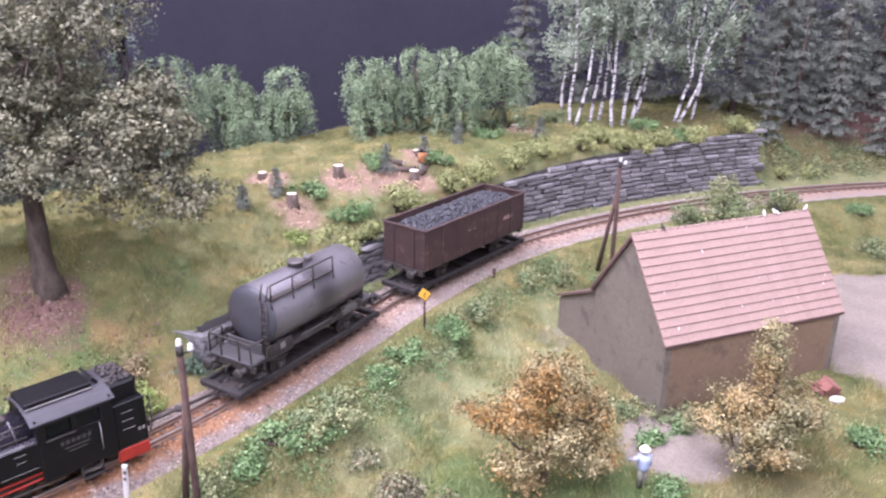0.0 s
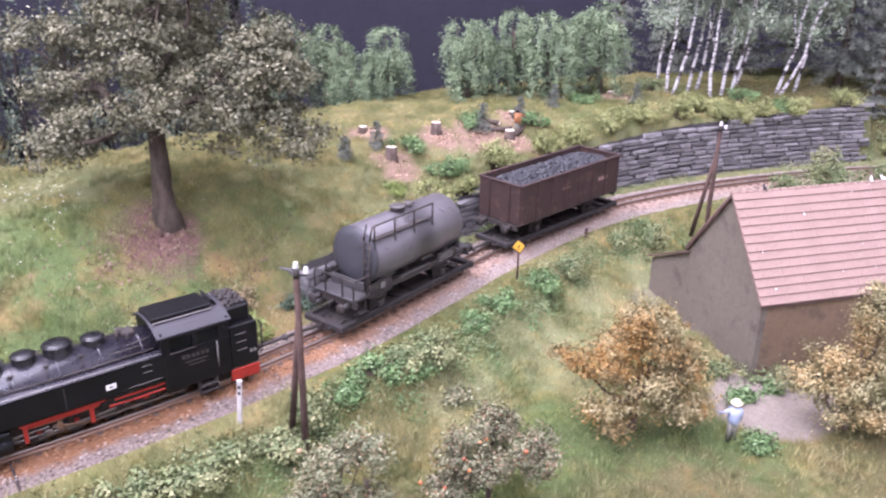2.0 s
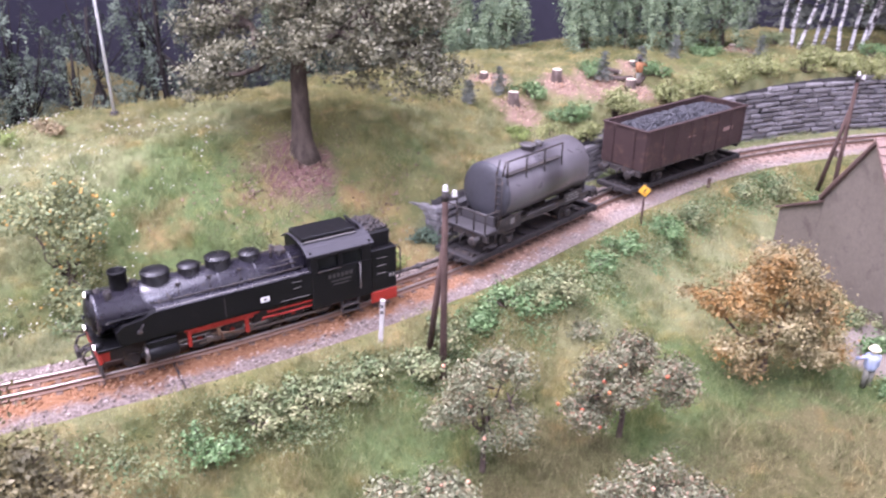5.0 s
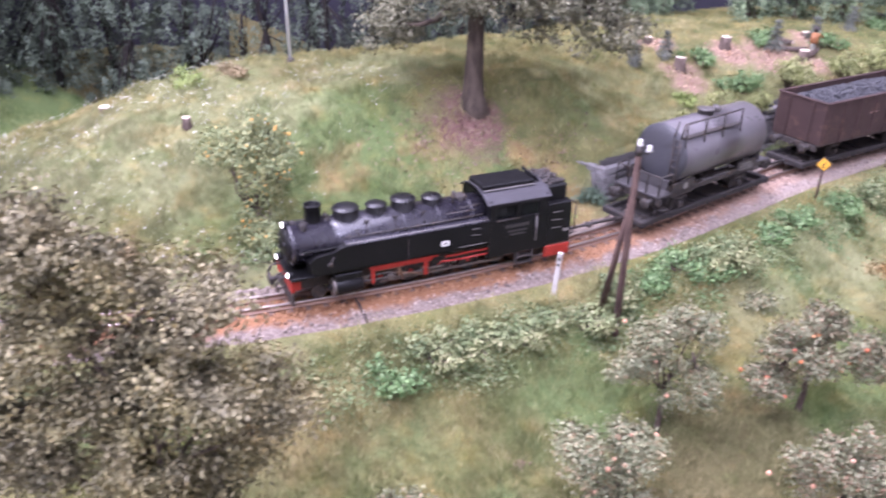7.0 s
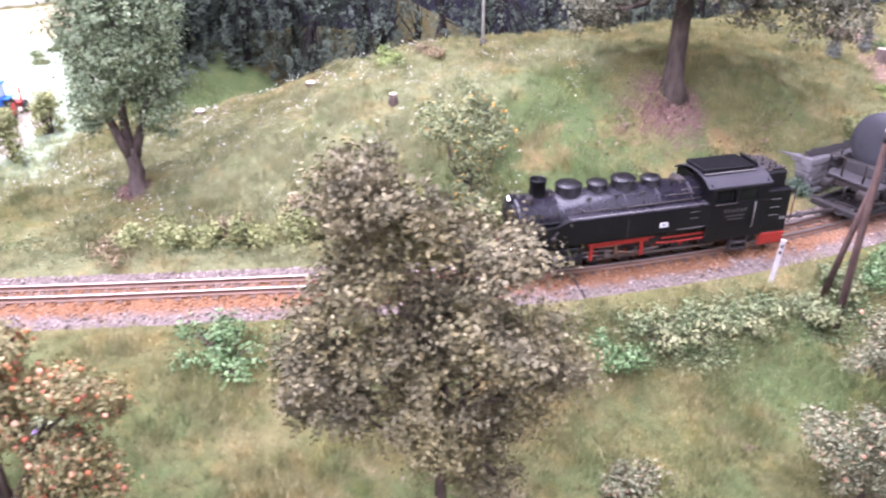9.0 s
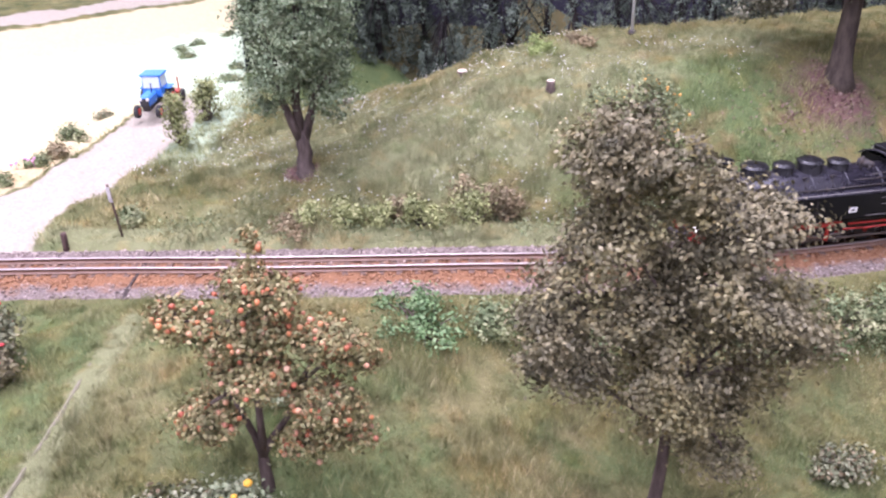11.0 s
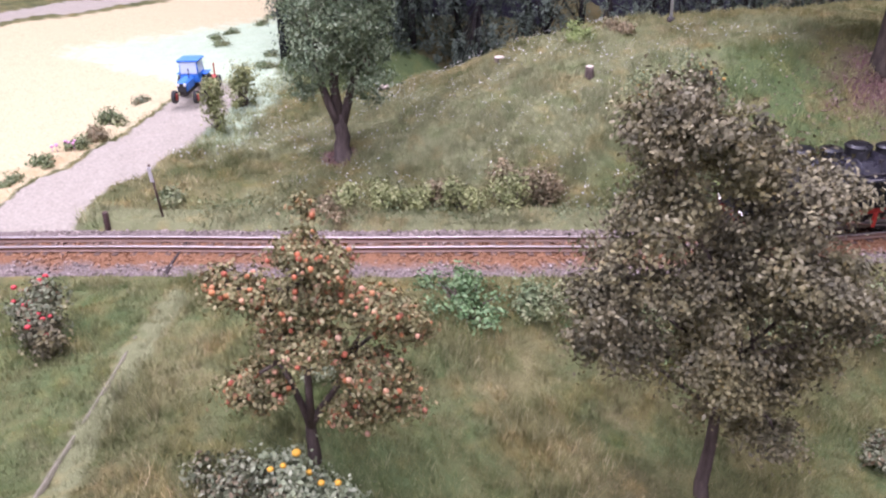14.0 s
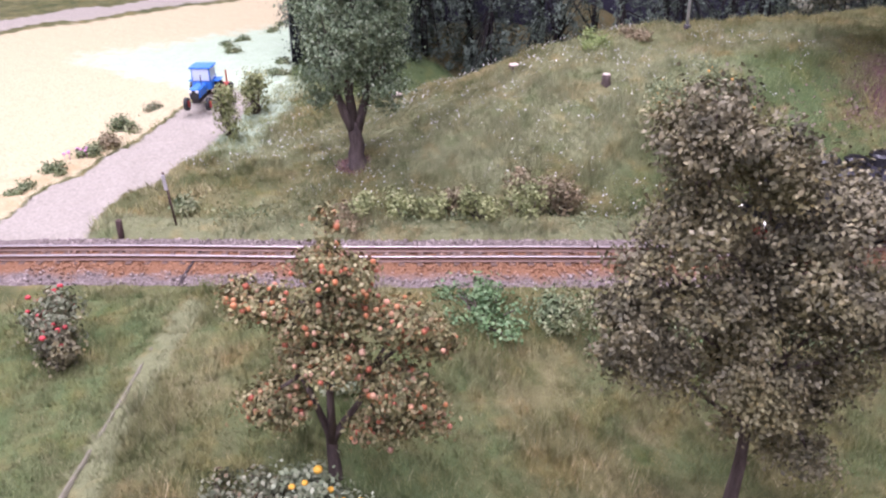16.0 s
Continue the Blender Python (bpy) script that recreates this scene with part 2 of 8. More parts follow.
def height(x, y, s=None, d=None):
    shape = np.shape(x)
    x, y = np.ravel(np.asarray(x, float)), np.ravel(np.asarray(y, float))
    if s is None:
        s, d = along(x, y)
    wall = smooth(WALL_START - 1.5, WALL_START + 1.0, s) * (1 - smooth(WALL_END, WALL_END + 3, s))
    hill = 4.3 * smooth(1.8, 12.5, d) * smooth(-45, -29, x)
    hill = hill * (1 - wall) + wall * (smooth(2.95, 3.2, d) * wall_top(s) + np.clip(4.3 - wall_top(s), 0, 3) * smooth(3.0, 10, d))
    z = hill - smooth(17, 34, d) * 7.5 * smooth(-52, -38, x) - 1.9 * smooth(2.2, 8, -d) * smooth(-27, -16, x)
    off = smooth(2.4, 4.2, np.abs(d)) * smooth(-60, -50, -np.abs(y))
    for cx, cy, r, k in SWELLS:
        z = z + off * k * np.exp(-((x - cx) ** 2 + (y - cy) ** 2) / (2 * r * r))
    z = z + rough_ground(x, y) * smooth(2.2, 3.5, np.abs(d))
    z = z - 0.35 * (1 - smooth(1.5, 2.0, np.where(d > 0, d, -d - 0.3)))
    return z.reshape(shape) if shape else float(z[0])


def on(x, y):
    return float(height(np.array([x]), np.array([y]))[0])

# ---- ground ----
def near(x, y, cx, cy, r, soft=0.5):
    return 1 - smooth(r * (1 - soft), r * (1 + soft), np.hypot(x - cx, y - cy))


ROAD = spline([(-36, -6), (-40, 1.5), (-43.6, 5.6), (-45.2, 9.8), (-47.9, 16.2), (-51.5, 22.5), (-57, 31), (-66, 43), (-76, 56)], 12)


def road_distance(x, y):
    best = np.full(x.shape, 1e9)
    for px, py in ROAD:
        best = np.minimum(best, np.hypot(x - px, y - py))
    return best


STUMPS = [(-11.0, 47.0), (-6.55, 47.8), (-8.7, 43.7), (-1.95, 49.1), (-1.87, 52.7), (5.4, 61.5), (-28.65, 24.95), (-34.3, 26.1), (-41.2, 25.0)]


def joint_x(y):
    """Where the joint between the two layout boards runs through the meadow."""
    return -27.6 - 0.674 * (y + 4.0)


def zones(x, y, s, d):
    """How much of each kind of surface lies at places: bare earth, dead leaves, dry grass, gravel, dirt road, straw field, lush grass."""
    earth = np.zeros_like(x)
    for sx, sy in STUMPS[:6]:
        earth = np.maximum(earth, 0.8 * near(x, y, sx + 0.3, sy - 0.4, 1.5, 1.0))
    earth = np.maximum(earth, near(x, y, -3.8, 48.6, 2.2, 0.8) * 0.8)
    litter = 0.75 * near(x, y, -17.2, 31.1, 2.3, 1.0)
    litter = np.maximum(litter, near(x, y, -36.4, 15.9, 0.9, 0.6))
    # the wood's floor: its shading is put into the olive ground colour
    wood = smooth(-1.5, 1.0, y - (59.5 + 0.438 * x)) * smooth(-54, -50, x) * (1 - smooth(-20, -14, x))
    litter = np.maximum(litter, 0.7 * near(x, y, 38, 72, 9, 0.6) * smooth(4.0, 8.0, d))
    bank = 0.9 * smooth(WALL_END - 1, WALL_END + 2, s) * smooth(1.9, 3.0, d) * (1 - smooth(9, 13, d))
    dry = np.zeros_like(x)
    for cx, cy, r, k in ((-18.0, 28.2, 2.6, 0.55), (-21.3, 25.7, 1.7, 0.62), (-14.3, 30.8, 1.2, 0.8), (-13.5, 31.0, 2.2, 0.6), (-15.5, 27.2, 2.4, 0.6), (-26.5, 31.5, 3.0, 0.45), (-11.5, 29.5, 1.6, 0.8),
                         (-12.0, 13.0, 2.2, 0.5), (-17.5, 13.0, 2.6, 0.6), (-19, 9, 2.0, 0.5), (-31.5, 11.0, 2.5, 0.5), (12.0, 61.5, 6.0, 0.4)):
        dry = np.maximum(dry, 0.82 * k * near(x, y, cx, cy, r, 0.9))
    gravel = np.maximum(near(x, y, 26.0, 37.5, 8.2, 0.22), near(x, y, 9.8, 28.3, 2.5, 0.4))
    gravel = np.maximum(gravel, 0.42 * near(x, y, 6.0, 37.5, 1.6, 0.6))
    rd = road_distance(x, y)
    dirt = 1 - smooth(1.5, 2.2, rd)
    line = np.interp(y, ROAD[:, 1], ROAD[:, 0])
    dirt = dirt * (1 - 0.85 * smooth(19.5, 24, y))
    straw = smooth(1.9, 2.8, line - x) * smooth(2.0, 4.5, d) * smooth(-81.0, -79.0, x - 0.18 * (y - 30))
    far_road = smooth(-87.5, -86.5, x - 0.18 * (y - 30)) * (1 - smooth(-82.5, -81.5, x - 0.18 * (y - 30)))
    straw = np.maximum(straw, smooth(0, 1.2, -(x + 47.5) - 0.55 * (y - 21)) * smooth(20.5, 23, y) * smooth(-81.0, -79.0, x - 0.18 * (y - 30)))
    dirt = np.maximum(dirt * smooth(-1.5, 0.5, d), far_road)
    # the left hillside's pale spots also put its stronger light into the colour
    pale = np.zeros_like(x)
    for cx, cy, r, k in ((0.5, 31.5, 3.4, 0.62), (6.0, 34.0, 2.6, 0.5), (3.5, 35.5, 3.0, 0.6), (-2.5, 27.0, 2.6, 0.6), (7.0, 40.0, 2.5, 0.8), (-38.5, 20.0, 5.0, 0.75), (-33.0, 24.5, 4.0, 0.6), (-42.0, 16.0, 3.5, 0.7), (-36.0, 12.0, 3.0, 0.5), (17, 47, 6, 0.7), (-18, 14, 2.5, 0.5), (-30, 28, 5, 0.6), (-25, 31.5, 3, 0.5), (-8, 40, 3.5, 0.55), (-4.5, 45, 3.5, 0.5), (-13.5, 37.5, 2.5, 0.5), (-33, 19.5, 5, 0.8), (-29.5, 23.5, 4.5, 0.75), (-26.5, 27.5, 3.5, 0.7), (-22.5, 34, 3, 0.7)):
        pale = np.maximum(pale, k * near(x, y, cx, cy, r, 0.9))
    ripe = 0.6 * straw * (1 - smooth(1.5, 8.0, line - x)) * (1 - smooth(10, 17, y))
    fresh = np.maximum(straw, dirt) * smooth(-74, -57, x - 0.3 * (y - 30)) * smooth(18.5, 23, y)
    verge = (1 - smooth(0.6, 3.2, np.abs(x - line - 3.0))) * smooth(12, 16, y) * (1 - smooth(24, 27, y))
    # lush spots by the broad tree also carry its crown's shade as colour
    lush = np.zeros_like(x)
    for cx, cy, r, k in ((-8.0, 18.5, 4, 0.62), (-12, 12, 4, 0.5), (-14.0, 35.5, 3.0, 0.3), (-20.5, 30.5, 3.0, 0.5), (-22, 27, 4.5, 0.8), (-25, 22, 4.5, 0.5), (-18, 25, 4.5, 0.85), (-14, 29.5, 3, 0.7), (-33, 21, 6, 0.28), (-36, 27, 5, 0.25), (-12, 38, 4, 0.35), (-28, 28, 4, 0.25), (-6, 44, 5, 0.32), (4, 56, 5, 0.4), (14, 63, 5, 0.45), (-10, 40, 4, 0.32), (-14, 45, 5, 0.35), (-12, 33, 3, 0.4), (-30, 24, 4, 0.3), (-33, 0, 5, 0.55), (-24, 1.5, 5, 0.55), (-29, 4, 3, 0.5), (-19, 9, 3.5, 0.5), (-14, 4, 4, 0.5), (-48, 34, 9, 1.0), (-16, 26, 4, 0.6), (-18.5, 33.5, 3, 0.35), (-13, 34.5, 2.6, 0.5), (-21, 28, 2.4, 0.6), (-25, 26, 3, 0.6), (-20, 37, 4, 0.3), (-1, 19.5, 4, 0.7), (5, 23, 3, 0.7), (1, 24.5, 3.5, 0.85), (6.5, 24, 3.5, 0.75), (-1.5, 29.5, 3, 0.6), (3.5, 30.5, 3, 0.45)):
        lush = np.maximum(lush, k * near(x, y, cx, cy, r, 0.8))
    # the last spot is shade of the broad tree, put into the colour
    olive = np.zeros_like(x)
    for cx, cy, r, k in ((6, 19.5, 6, 0.7), (13, 24, 4, 0.6), (0, 15, 5, 0.9), (-4, 15.5, 3.5, 0.75), (-20, -3, 4, 0.6), (-16, 4.5, 3.0, 0.6), (-3.5, 19.2, 2.2, 0.9), (-26, -2, 5, 0.4), (17, 65, 5, 0.7), (24, 67, 5, 0.7), (-21, 28.8, 3.2, 0.25)):
        olive = np.maximum(olive, k * near(x, y, cx, cy, r, 0.8))
    olive = np.maximum.reduce([olive, wood, bank])
    fresh = np.maximum(fresh, 0.75 * verge)
    strip_d = np.where(d > 0, d, 9.0)
    pale = np.maximum(pale, 0.95 * smooth(1.5, 1.9, strip_d) * (1 - smooth(2.7, 3.9, strip_d)))
    # the joint between two boards: mown lawn on one side, a pale worn edge on the other
    across_joint = (x - joint_x(y)) * 0.83
    yard = smooth(3.6, 4.6, -d) * smooth(-46, -42, x)
    trail = smooth(-0.12, 0.02, across_joint) * (1 - smooth(0.25, 1.1, across_joint)) * yard
    pale = np.maximum(pale, trail)
    lawn = (1 - smooth(-0.1, 0.05, across_joint)) * yard
    lush = np.maximum(lush * (1 - trail), 0.5 * lawn)
    return dict(earth=earth, litter=litter, dry=dry, gravel=gravel, dirt=dirt, straw=straw * (1 - dirt), lush=lush, olive=olive, ripe=ripe, fresh=fresh, pale=pale)


def ground_material():
    n = Nodes("ground")
    wide, mid, fine = n.noise(0.16, 4), n.noise(0.9, 5, 0.65, offset=2.0), n.noise(7.0, 4, 0.75, offset=4.0)
    grass = n.mix(n.ramp(wide, [(0.38, (0, 0, 0)), (0.62, (1, 1, 1))]), (0.105, 0.115, 0.048), (0.165, 0.160, 0.080))
    grass = n.mix(n.ramp(mid, [(0.4, (0, 0, 0)), (0.7, (0.8, 0.8, 0.8))]), grass, (0.135, 0.138, 0.064))
    grass = n.mix(1.0, grass, n.ramp(n.noise(0.5, 4, 0.6, offset=7.0), [(0.36, (0.62, 0.68, 0.58)), (0.64, (1.22, 1.14, 1.06))]), "MULTIPLY")
    ragged = n.math("MULTIPLY_ADD", mid, 0.9, -0.45)

    def over(col, name, paint, edge=1.0):
        f = n.math("MULTIPLY_ADD", ragged, edge, n.attr(name))
        f = n.ramp(f, [(0.32, (0, 0, 0)), (0.62, (1, 1, 1))])
        return n.mix(f, col, paint)

    col = over(grass, "lush", n.mix(mid, (0.070, 0.105, 0.038), (0.105, 0.140, 0.055)))
    col = over(col, "olive", n.mix(mid, (0.088, 0.080, 0.035), (0.125, 0.113, 0.054)))
    col = over(col, "pale", n.mix(mid, (0.150, 0.165, 0.078), (0.20, 0.208, 0.105)))
    tan = n.ramp(n.noise(0.85, 5, 0.62, offset=11.0), [(0.52, (0, 0, 0)), (0.66, (0.55, 0.55, 0.55))])
    moss = n.ramp(n.noise(0.75, 5, 0.62, offset=17.0), [(0.53, (0, 0, 0)), (0.67, (0.6, 0.6, 0.6))])
    col = n.mix(moss, col, n.mix(1.0, col, (0.58, 0.72, 0.55), "MULTIPLY"))
    col = n.mix(tan, col, n.mix(1.0, col, (1.45, 1.16, 0.98), "MULTIPLY"))
    col = over(col, "dry", n.mix(mid, (0.25, 0.185, 0.080), (0.20, 0.145, 0.065)))
    col = over(col, "earth", n.mix(fine, (0.19, 0.125, 0.092), (0.29, 0.205, 0.155)))
    col = over(col, "litter", n.mix(fine, (0.095, 0.056, 0.052), (0.19, 0.112, 0.092)))
    col = over(col, "straw", n.mix(fine, (0.38, 0.335, 0.185), (0.55, 0.49, 0.30)), 0.3)
    col = over(col, "ripe", n.mix(mid, (0.36, 0.25, 0.12), (0.48, 0.37, 0.20)), 1.0)
    col = over(col, "fresh", n.mix(mid, (0.31, 0.42, 0.26), (0.47, 0.56, 0.40)), 1.0)
    col = over(col, "dirt", n.mix(fine, (0.27, 0.246, 0.190), (0.40, 0.368, 0.295)), 0.6)
    col = over(col, "gravel", n.mix(fine, (0.170, 0.147, 0.122), (0.27, 0.235, 0.198)), 0.6)
    col = n.mix(0.5, col, n.ramp(fine, [(0.3, (0.6, 0.6, 0.6)), (0.7, (1.1, 1.1, 1.1))]), "MULTIPLY")
    col = n.mix(1.0, col, (1.01, 0.985, 0.98), "MULTIPLY")
    n.bump(fine, 0.06, 0.8)
    return n.done(col, 0.95, 0.0, 0.1)


def axis_lines(lo, a, b, hi, fine, coarse):
    return np.r_[np.arange(lo, a, coarse), np.arange(a, b, fine), np.arange(b, hi + coarse, coarse)]


gx, gy = np.meshgrid(axis_lines(-112, -62, 36, 72, 0.38, 2.0), axis_lines(-28, -10, 72, 104, 0.38, 2.0))
gs, gd = along(gx, gy)
gz = height(gx, gy, gs, gd).ravel()
rows_n, cols_n = gx.shape
idx = np.arange(rows_n * cols_n).reshape(rows_n, cols_n)
quads = np.stack([idx[:-1, :-1], idx[:-1, 1:], idx[1:, 1:], idx[1:, :-1]], -1).reshape(-1, 4)
ground_mesh = from_arrays("ground", np.stack([gx.ravel(), gy.ravel(), gz], 1), quads, ground_material(), True)
for key, values in zones(gx.ravel(), gy.ravel(), gs, gd).items():
    ground_mesh.attributes.new(key, "FLOAT", "POINT").data.foreach_set("value", values.astype(np.float32))
tagged(new("ground", ground_mesh), "rolling grass-covered model landscape with hill and field", "ground", kind="structure")

# ---- hall round the layout ----
hall_paint = painted("hall_paint", (0.76, 0.76, 0.78), (0.82, 0.82, 0.83), scale=0.01, fine=0.3, rough=0.9)
hall_floor = painted("hall_floor", (0.16, 0.15, 0.14), (0.22, 0.21, 0.20), scale=0.02, fine=0.2, rough=0.7)
HX0, HX1, HY0, HY1, HZ0, HZ1 = -136.0, 96.0, -66.0, 126.0, -78.0, 122.0
HC = ((HX0 + HX1) / 2, (HY0 + HY1) / 2, (HZ0 + HZ1) / 2)
WX, WY, WZ = HX1 - HX0, HY1 - HY0, HZ1 - HZ0
for name, c, size, m in (("hall_floor", (HC[0], HC[1], HZ0 - 4), (WX, WY, 8), hall_floor), ("ceiling", (HC[0], HC[1], HZ1 + 4), (WX, WY, 8), hall_paint),
                         ("wall_west", (HX0 - 4, HC[1], HC[2]), (8, WY, WZ), hall_paint), ("wall_east", (HX1 + 4, HC[1], HC[2]), (8, WY, WZ), hall_paint),
                         ("wall_south", (HC[0], HY0 - 4, HC[2]), (WX + 16, 8, WZ), hall_paint), ("wall_north", (HC[0], HY1 + 4, HC[2]), (WX + 16, 8, WZ), hall_paint)):
    solo(name, Shape().box(c, size, bevel=0.2), m, place(0, 0, 0), "plain painted exhibition hall " + name.split("_")[0], name.split("_")[0], kind="structure")
# the table that carries the layout, a dark skirt down to the floor
solo("layout_table", Shape().box((-20, 38, (HZ0 - 14) / 2), (183, 131, -14 - HZ0), bevel=0.6), painted("table_skirt", (0.05, 0.05, 0.055), (0.07, 0.07, 0.075), scale=0.05, rough=0.9), place(0, 0, 0), "dark skirted table under the layout", "table", kind="structure")

# ---- dark board behind the layout ----
board_mat = painted("backdrop_board", (0.023, 0.021, 0.035), (0.033, 0.031, 0.047), scale=0.05, fine=0.9, rough=0.85)
board_line = spline([(-49.5, 24), (-51.6, 27.2), (-54.0, 34), (-52.5, 46), (-42, 61), (-20, 78), (10, 90), (45, 94), (70, 90), (95, 70)], 6)
vv, ff = [], []
for i, (px, py) in enumerate(board_line):
    vv += [(px, py, -12), (px, py, 42), (px - 0.3, py + 0.6, 42), (px - 0.3, py + 0.6, -12)]
    if i:
        a, b = 4 * (i - 1), 4 * i
        ff += [[a + j, b + j, b + (j + 1) % 4, a + (j + 1) % 4] for j in range(4)]
n = 4 * (len(board_line) - 1)
ff += [[3, 2, 1, 0], [n, n + 1, n + 2, n + 3]]
solo("backdrop", Shape().put(vv, ff), board_mat, place(0, 0, 0), "dark navy curved board behind the layout", "backdrop", kind="structure")

# ---- track ----
def strip(section, s0, s1, step):
    """Sweeps (offset, height) pairs along the track."""
    ss = np.arange(s0, s1, step)
    verts, m = [], len(section)
    for s in ss:
        for d, z in section:
            x, y = beside(s, d)
            verts.append((x, y, z))
    faces = [[i * m + j, i * m + j + 1, (i + 1) * m + j + 1, (i + 1) * m + j] for i in range(len(ss) - 1) for j in range(m - 1)]
    return ss, verts, faces


def ballast_material():
    n = Nodes("ballast")
    d = n.attr("offset")
    fine, mid = n.noise(9.0, 3, 0.8), n.noise(0.8, 4)
    stone = n.ramp(fine, [(0.32, (0.088, 0.068, 0.058)), (0.5, (0.195, 0.155, 0.135)), (0.7, (0.33, 0.268, 0.232))])
    rust = n.mix(fine, (0.175, 0.076, 0.030), (0.315, 0.155, 0.072))
    rusty = n.math("ADD", n.math("SUBTRACT", 1.45, n.math("ABSOLUTE", n.math("ADD", d, 0.45))), n.math("MULTIPLY_ADD", mid, 1.6, -0.8))
    col = n.mix(n.ramp(rusty, [(0.25, (0, 0, 0)), (0.75, (0.85, 0.85, 0.85))]), stone, rust)
    col = n.mix(n.math("MULTIPLY", n.attr("dusty"), 0.6), col, n.mix(fine, (0.27, 0.215, 0.185), (0.44, 0.36, 0.315)))
    n.bump(fine, 0.12, 1.0)
    return n.done(col, 0.95, 0.0, 0.12)


ballast_mat = ballast_material()
section = [(2.5, -0.5), (1.95, -0.28), (1.35, -0.06), (0.7, -0.045), (0, -0.04), (-0.7, -0.045), (-1.5, -0.06), (-2.2, -0.27), (-2.9, -0.62), (-3.3, -0.9)]
ss, bv, bf = strip(section, 2, 142, 0.35)
rng = np.random.default_rng(5)
bv = np.array(bv)
bv[:, 2] += rng.normal(0, 0.02, len(bv))
bed = from_arrays("ballast_bed", bv, bf, ballast_mat, True)
bed.attributes.new("dusty", "FLOAT", "POINT").data.foreach_set("value", np.repeat(smooth(66, 86, ss), len(section)).astype(np.float32))
bed.attributes.new("offset", "FLOAT", "POINT").data.foreach_set("value", np.tile([d for d, z in section], len(ss)).astype(np.float32))
track = thing("railway_track", place(0, 0, 0), "narrow-gauge track with rusty rails in grey ballast", "railway track", kind="structure")
part("ballast_bed", bed, ballast_mat, track, "grey stone ballast stained with rust")

rail_mat = painted("rail_steel", (0.30, 0.20, 0.15), (0.22, 0.13, 0.09), scale=1.5, rough=0.55, metal=0.5)
head_mat = painted("rail_head", (0.44, 0.385, 0.355), (0.34, 0.275, 0.24), scale=0.8, rough=0.32, metal=0.9, bump=0.003)
for g in (0.40, -0.40):
    prof = [(g + 0.09, 0.02), (g + 0.02, 0.05), (g + 0.02, 0.15), (g + 0.05, 0.155), (g + 0.05, 0.20), (g - 0.05, 0.20), (g - 0.05, 0.155), (g - 0.02, 0.15), (g - 0.02, 0.05), (g - 0.09, 0.02)]
    _, rv, rf = strip(prof, 2, 142, 0.4)
    part("rail", from_arrays("rail", rv, rf, rail_mat), rail_mat, track, "rusty brown steel rail")
    _, hv, hf = strip([(g + 0.052, 0.17), (g + 0.052, 0.215), (g - 0.052, 0.215), (g - 0.052, 0.17)], 2, 142, 0.4)
    part("rail_head", from_arrays("rail_head", hv, hf, head_mat), head_mat, track, "worn bright top of the rail")


sleeper_wood = bark("sleeper_wood", (0.085, 0.055, 0.042), (0.19, 0.125, 0.095), 5.0)
sleeper_mesh = Shape().box((0, 0, 0), (0.22, 1.35, 0.16), bevel=0.015).mesh("sleeper", sleeper_wood)
for k in range(212):
    x, y, a = track_at(3 + 0.65 * k)
    ob = new("sleeper", sleeper_mesh)
    ob.parent = track
    ob.matrix_basis = place(x, y, -0.088 + 0.008 * math.sin(k * 2.4), 0, 0, a + 0.8 * math.sin(k * 1.7))


def ballast_stones():
    rng = np.random.default_rng(11)
    count = 14500
    s = rng.uniform(30, 118, count)
    d = rng.choice([-1, 1], count) * np.abs(rng.normal(0, 1.55, count))
    keep = (d < 1.9) & (d > -3.2)
    s, d = s[keep], d[keep]
    zz = np.interp(d, [p[0] for p in reversed(section)], [p[1] for p in reversed(section)])
    x, y = np.interp(s, ARC, LINE[:, 0]), np.interp(s, ARC, LINE[:, 1])
    tx, ty = np.interp(s, ARC, TAN[:, 0]), np.interp(s, ARC, TAN[:, 1])
    c = np.stack([x - d * ty, y + d * tx, zz + 0.01], 1)
    shape = np.array([(1, 0, 0), (0, 1, 0), (-1, 0, 0), (0, -1, 0), (0, 0, 1), (0, 0, -1)], float)
    tri = np.array([(0, 1, 4), (1, 2, 4), (2, 3, 4), (3, 0, 4), (1, 0, 5), (2, 1, 5), (3, 2, 5), (0, 3, 5)])
    r = rng.uniform(0.05, 0.10, (len(c), 1, 1)) * rng.uniform(0.6, 1.25, (len(c), 6, 1))
    a = rng.uniform(0, 6.3, len(c))
    rot = np.zeros((len(c), 3, 3))
    rot[:, 0, 0], rot[:, 0, 1], rot[:, 1, 0], rot[:, 1, 1], rot[:, 2, 2] = np.cos(a), -np.sin(a), np.sin(a), np.cos(a), 0.8
    v = np.einsum("nij,kj->nki", rot, shape) * r + c[:, None]
    f = (tri[None] + 6 * np.arange(len(c))[:, None, None]).reshape(-1, 3)
    me = from_arrays("ballast_stones", v.reshape(-1, 3), f, None)
    me.attributes.new("offset", "FLOAT", "POINT").data.foreach_set("value", np.repeat(d, 6).astype(np.float32))
    me.attributes.new("dusty", "FLOAT", "POINT").data.foreach_set("value", np.repeat(smooth(66, 86, s), 6).astype(np.float32))
    return me


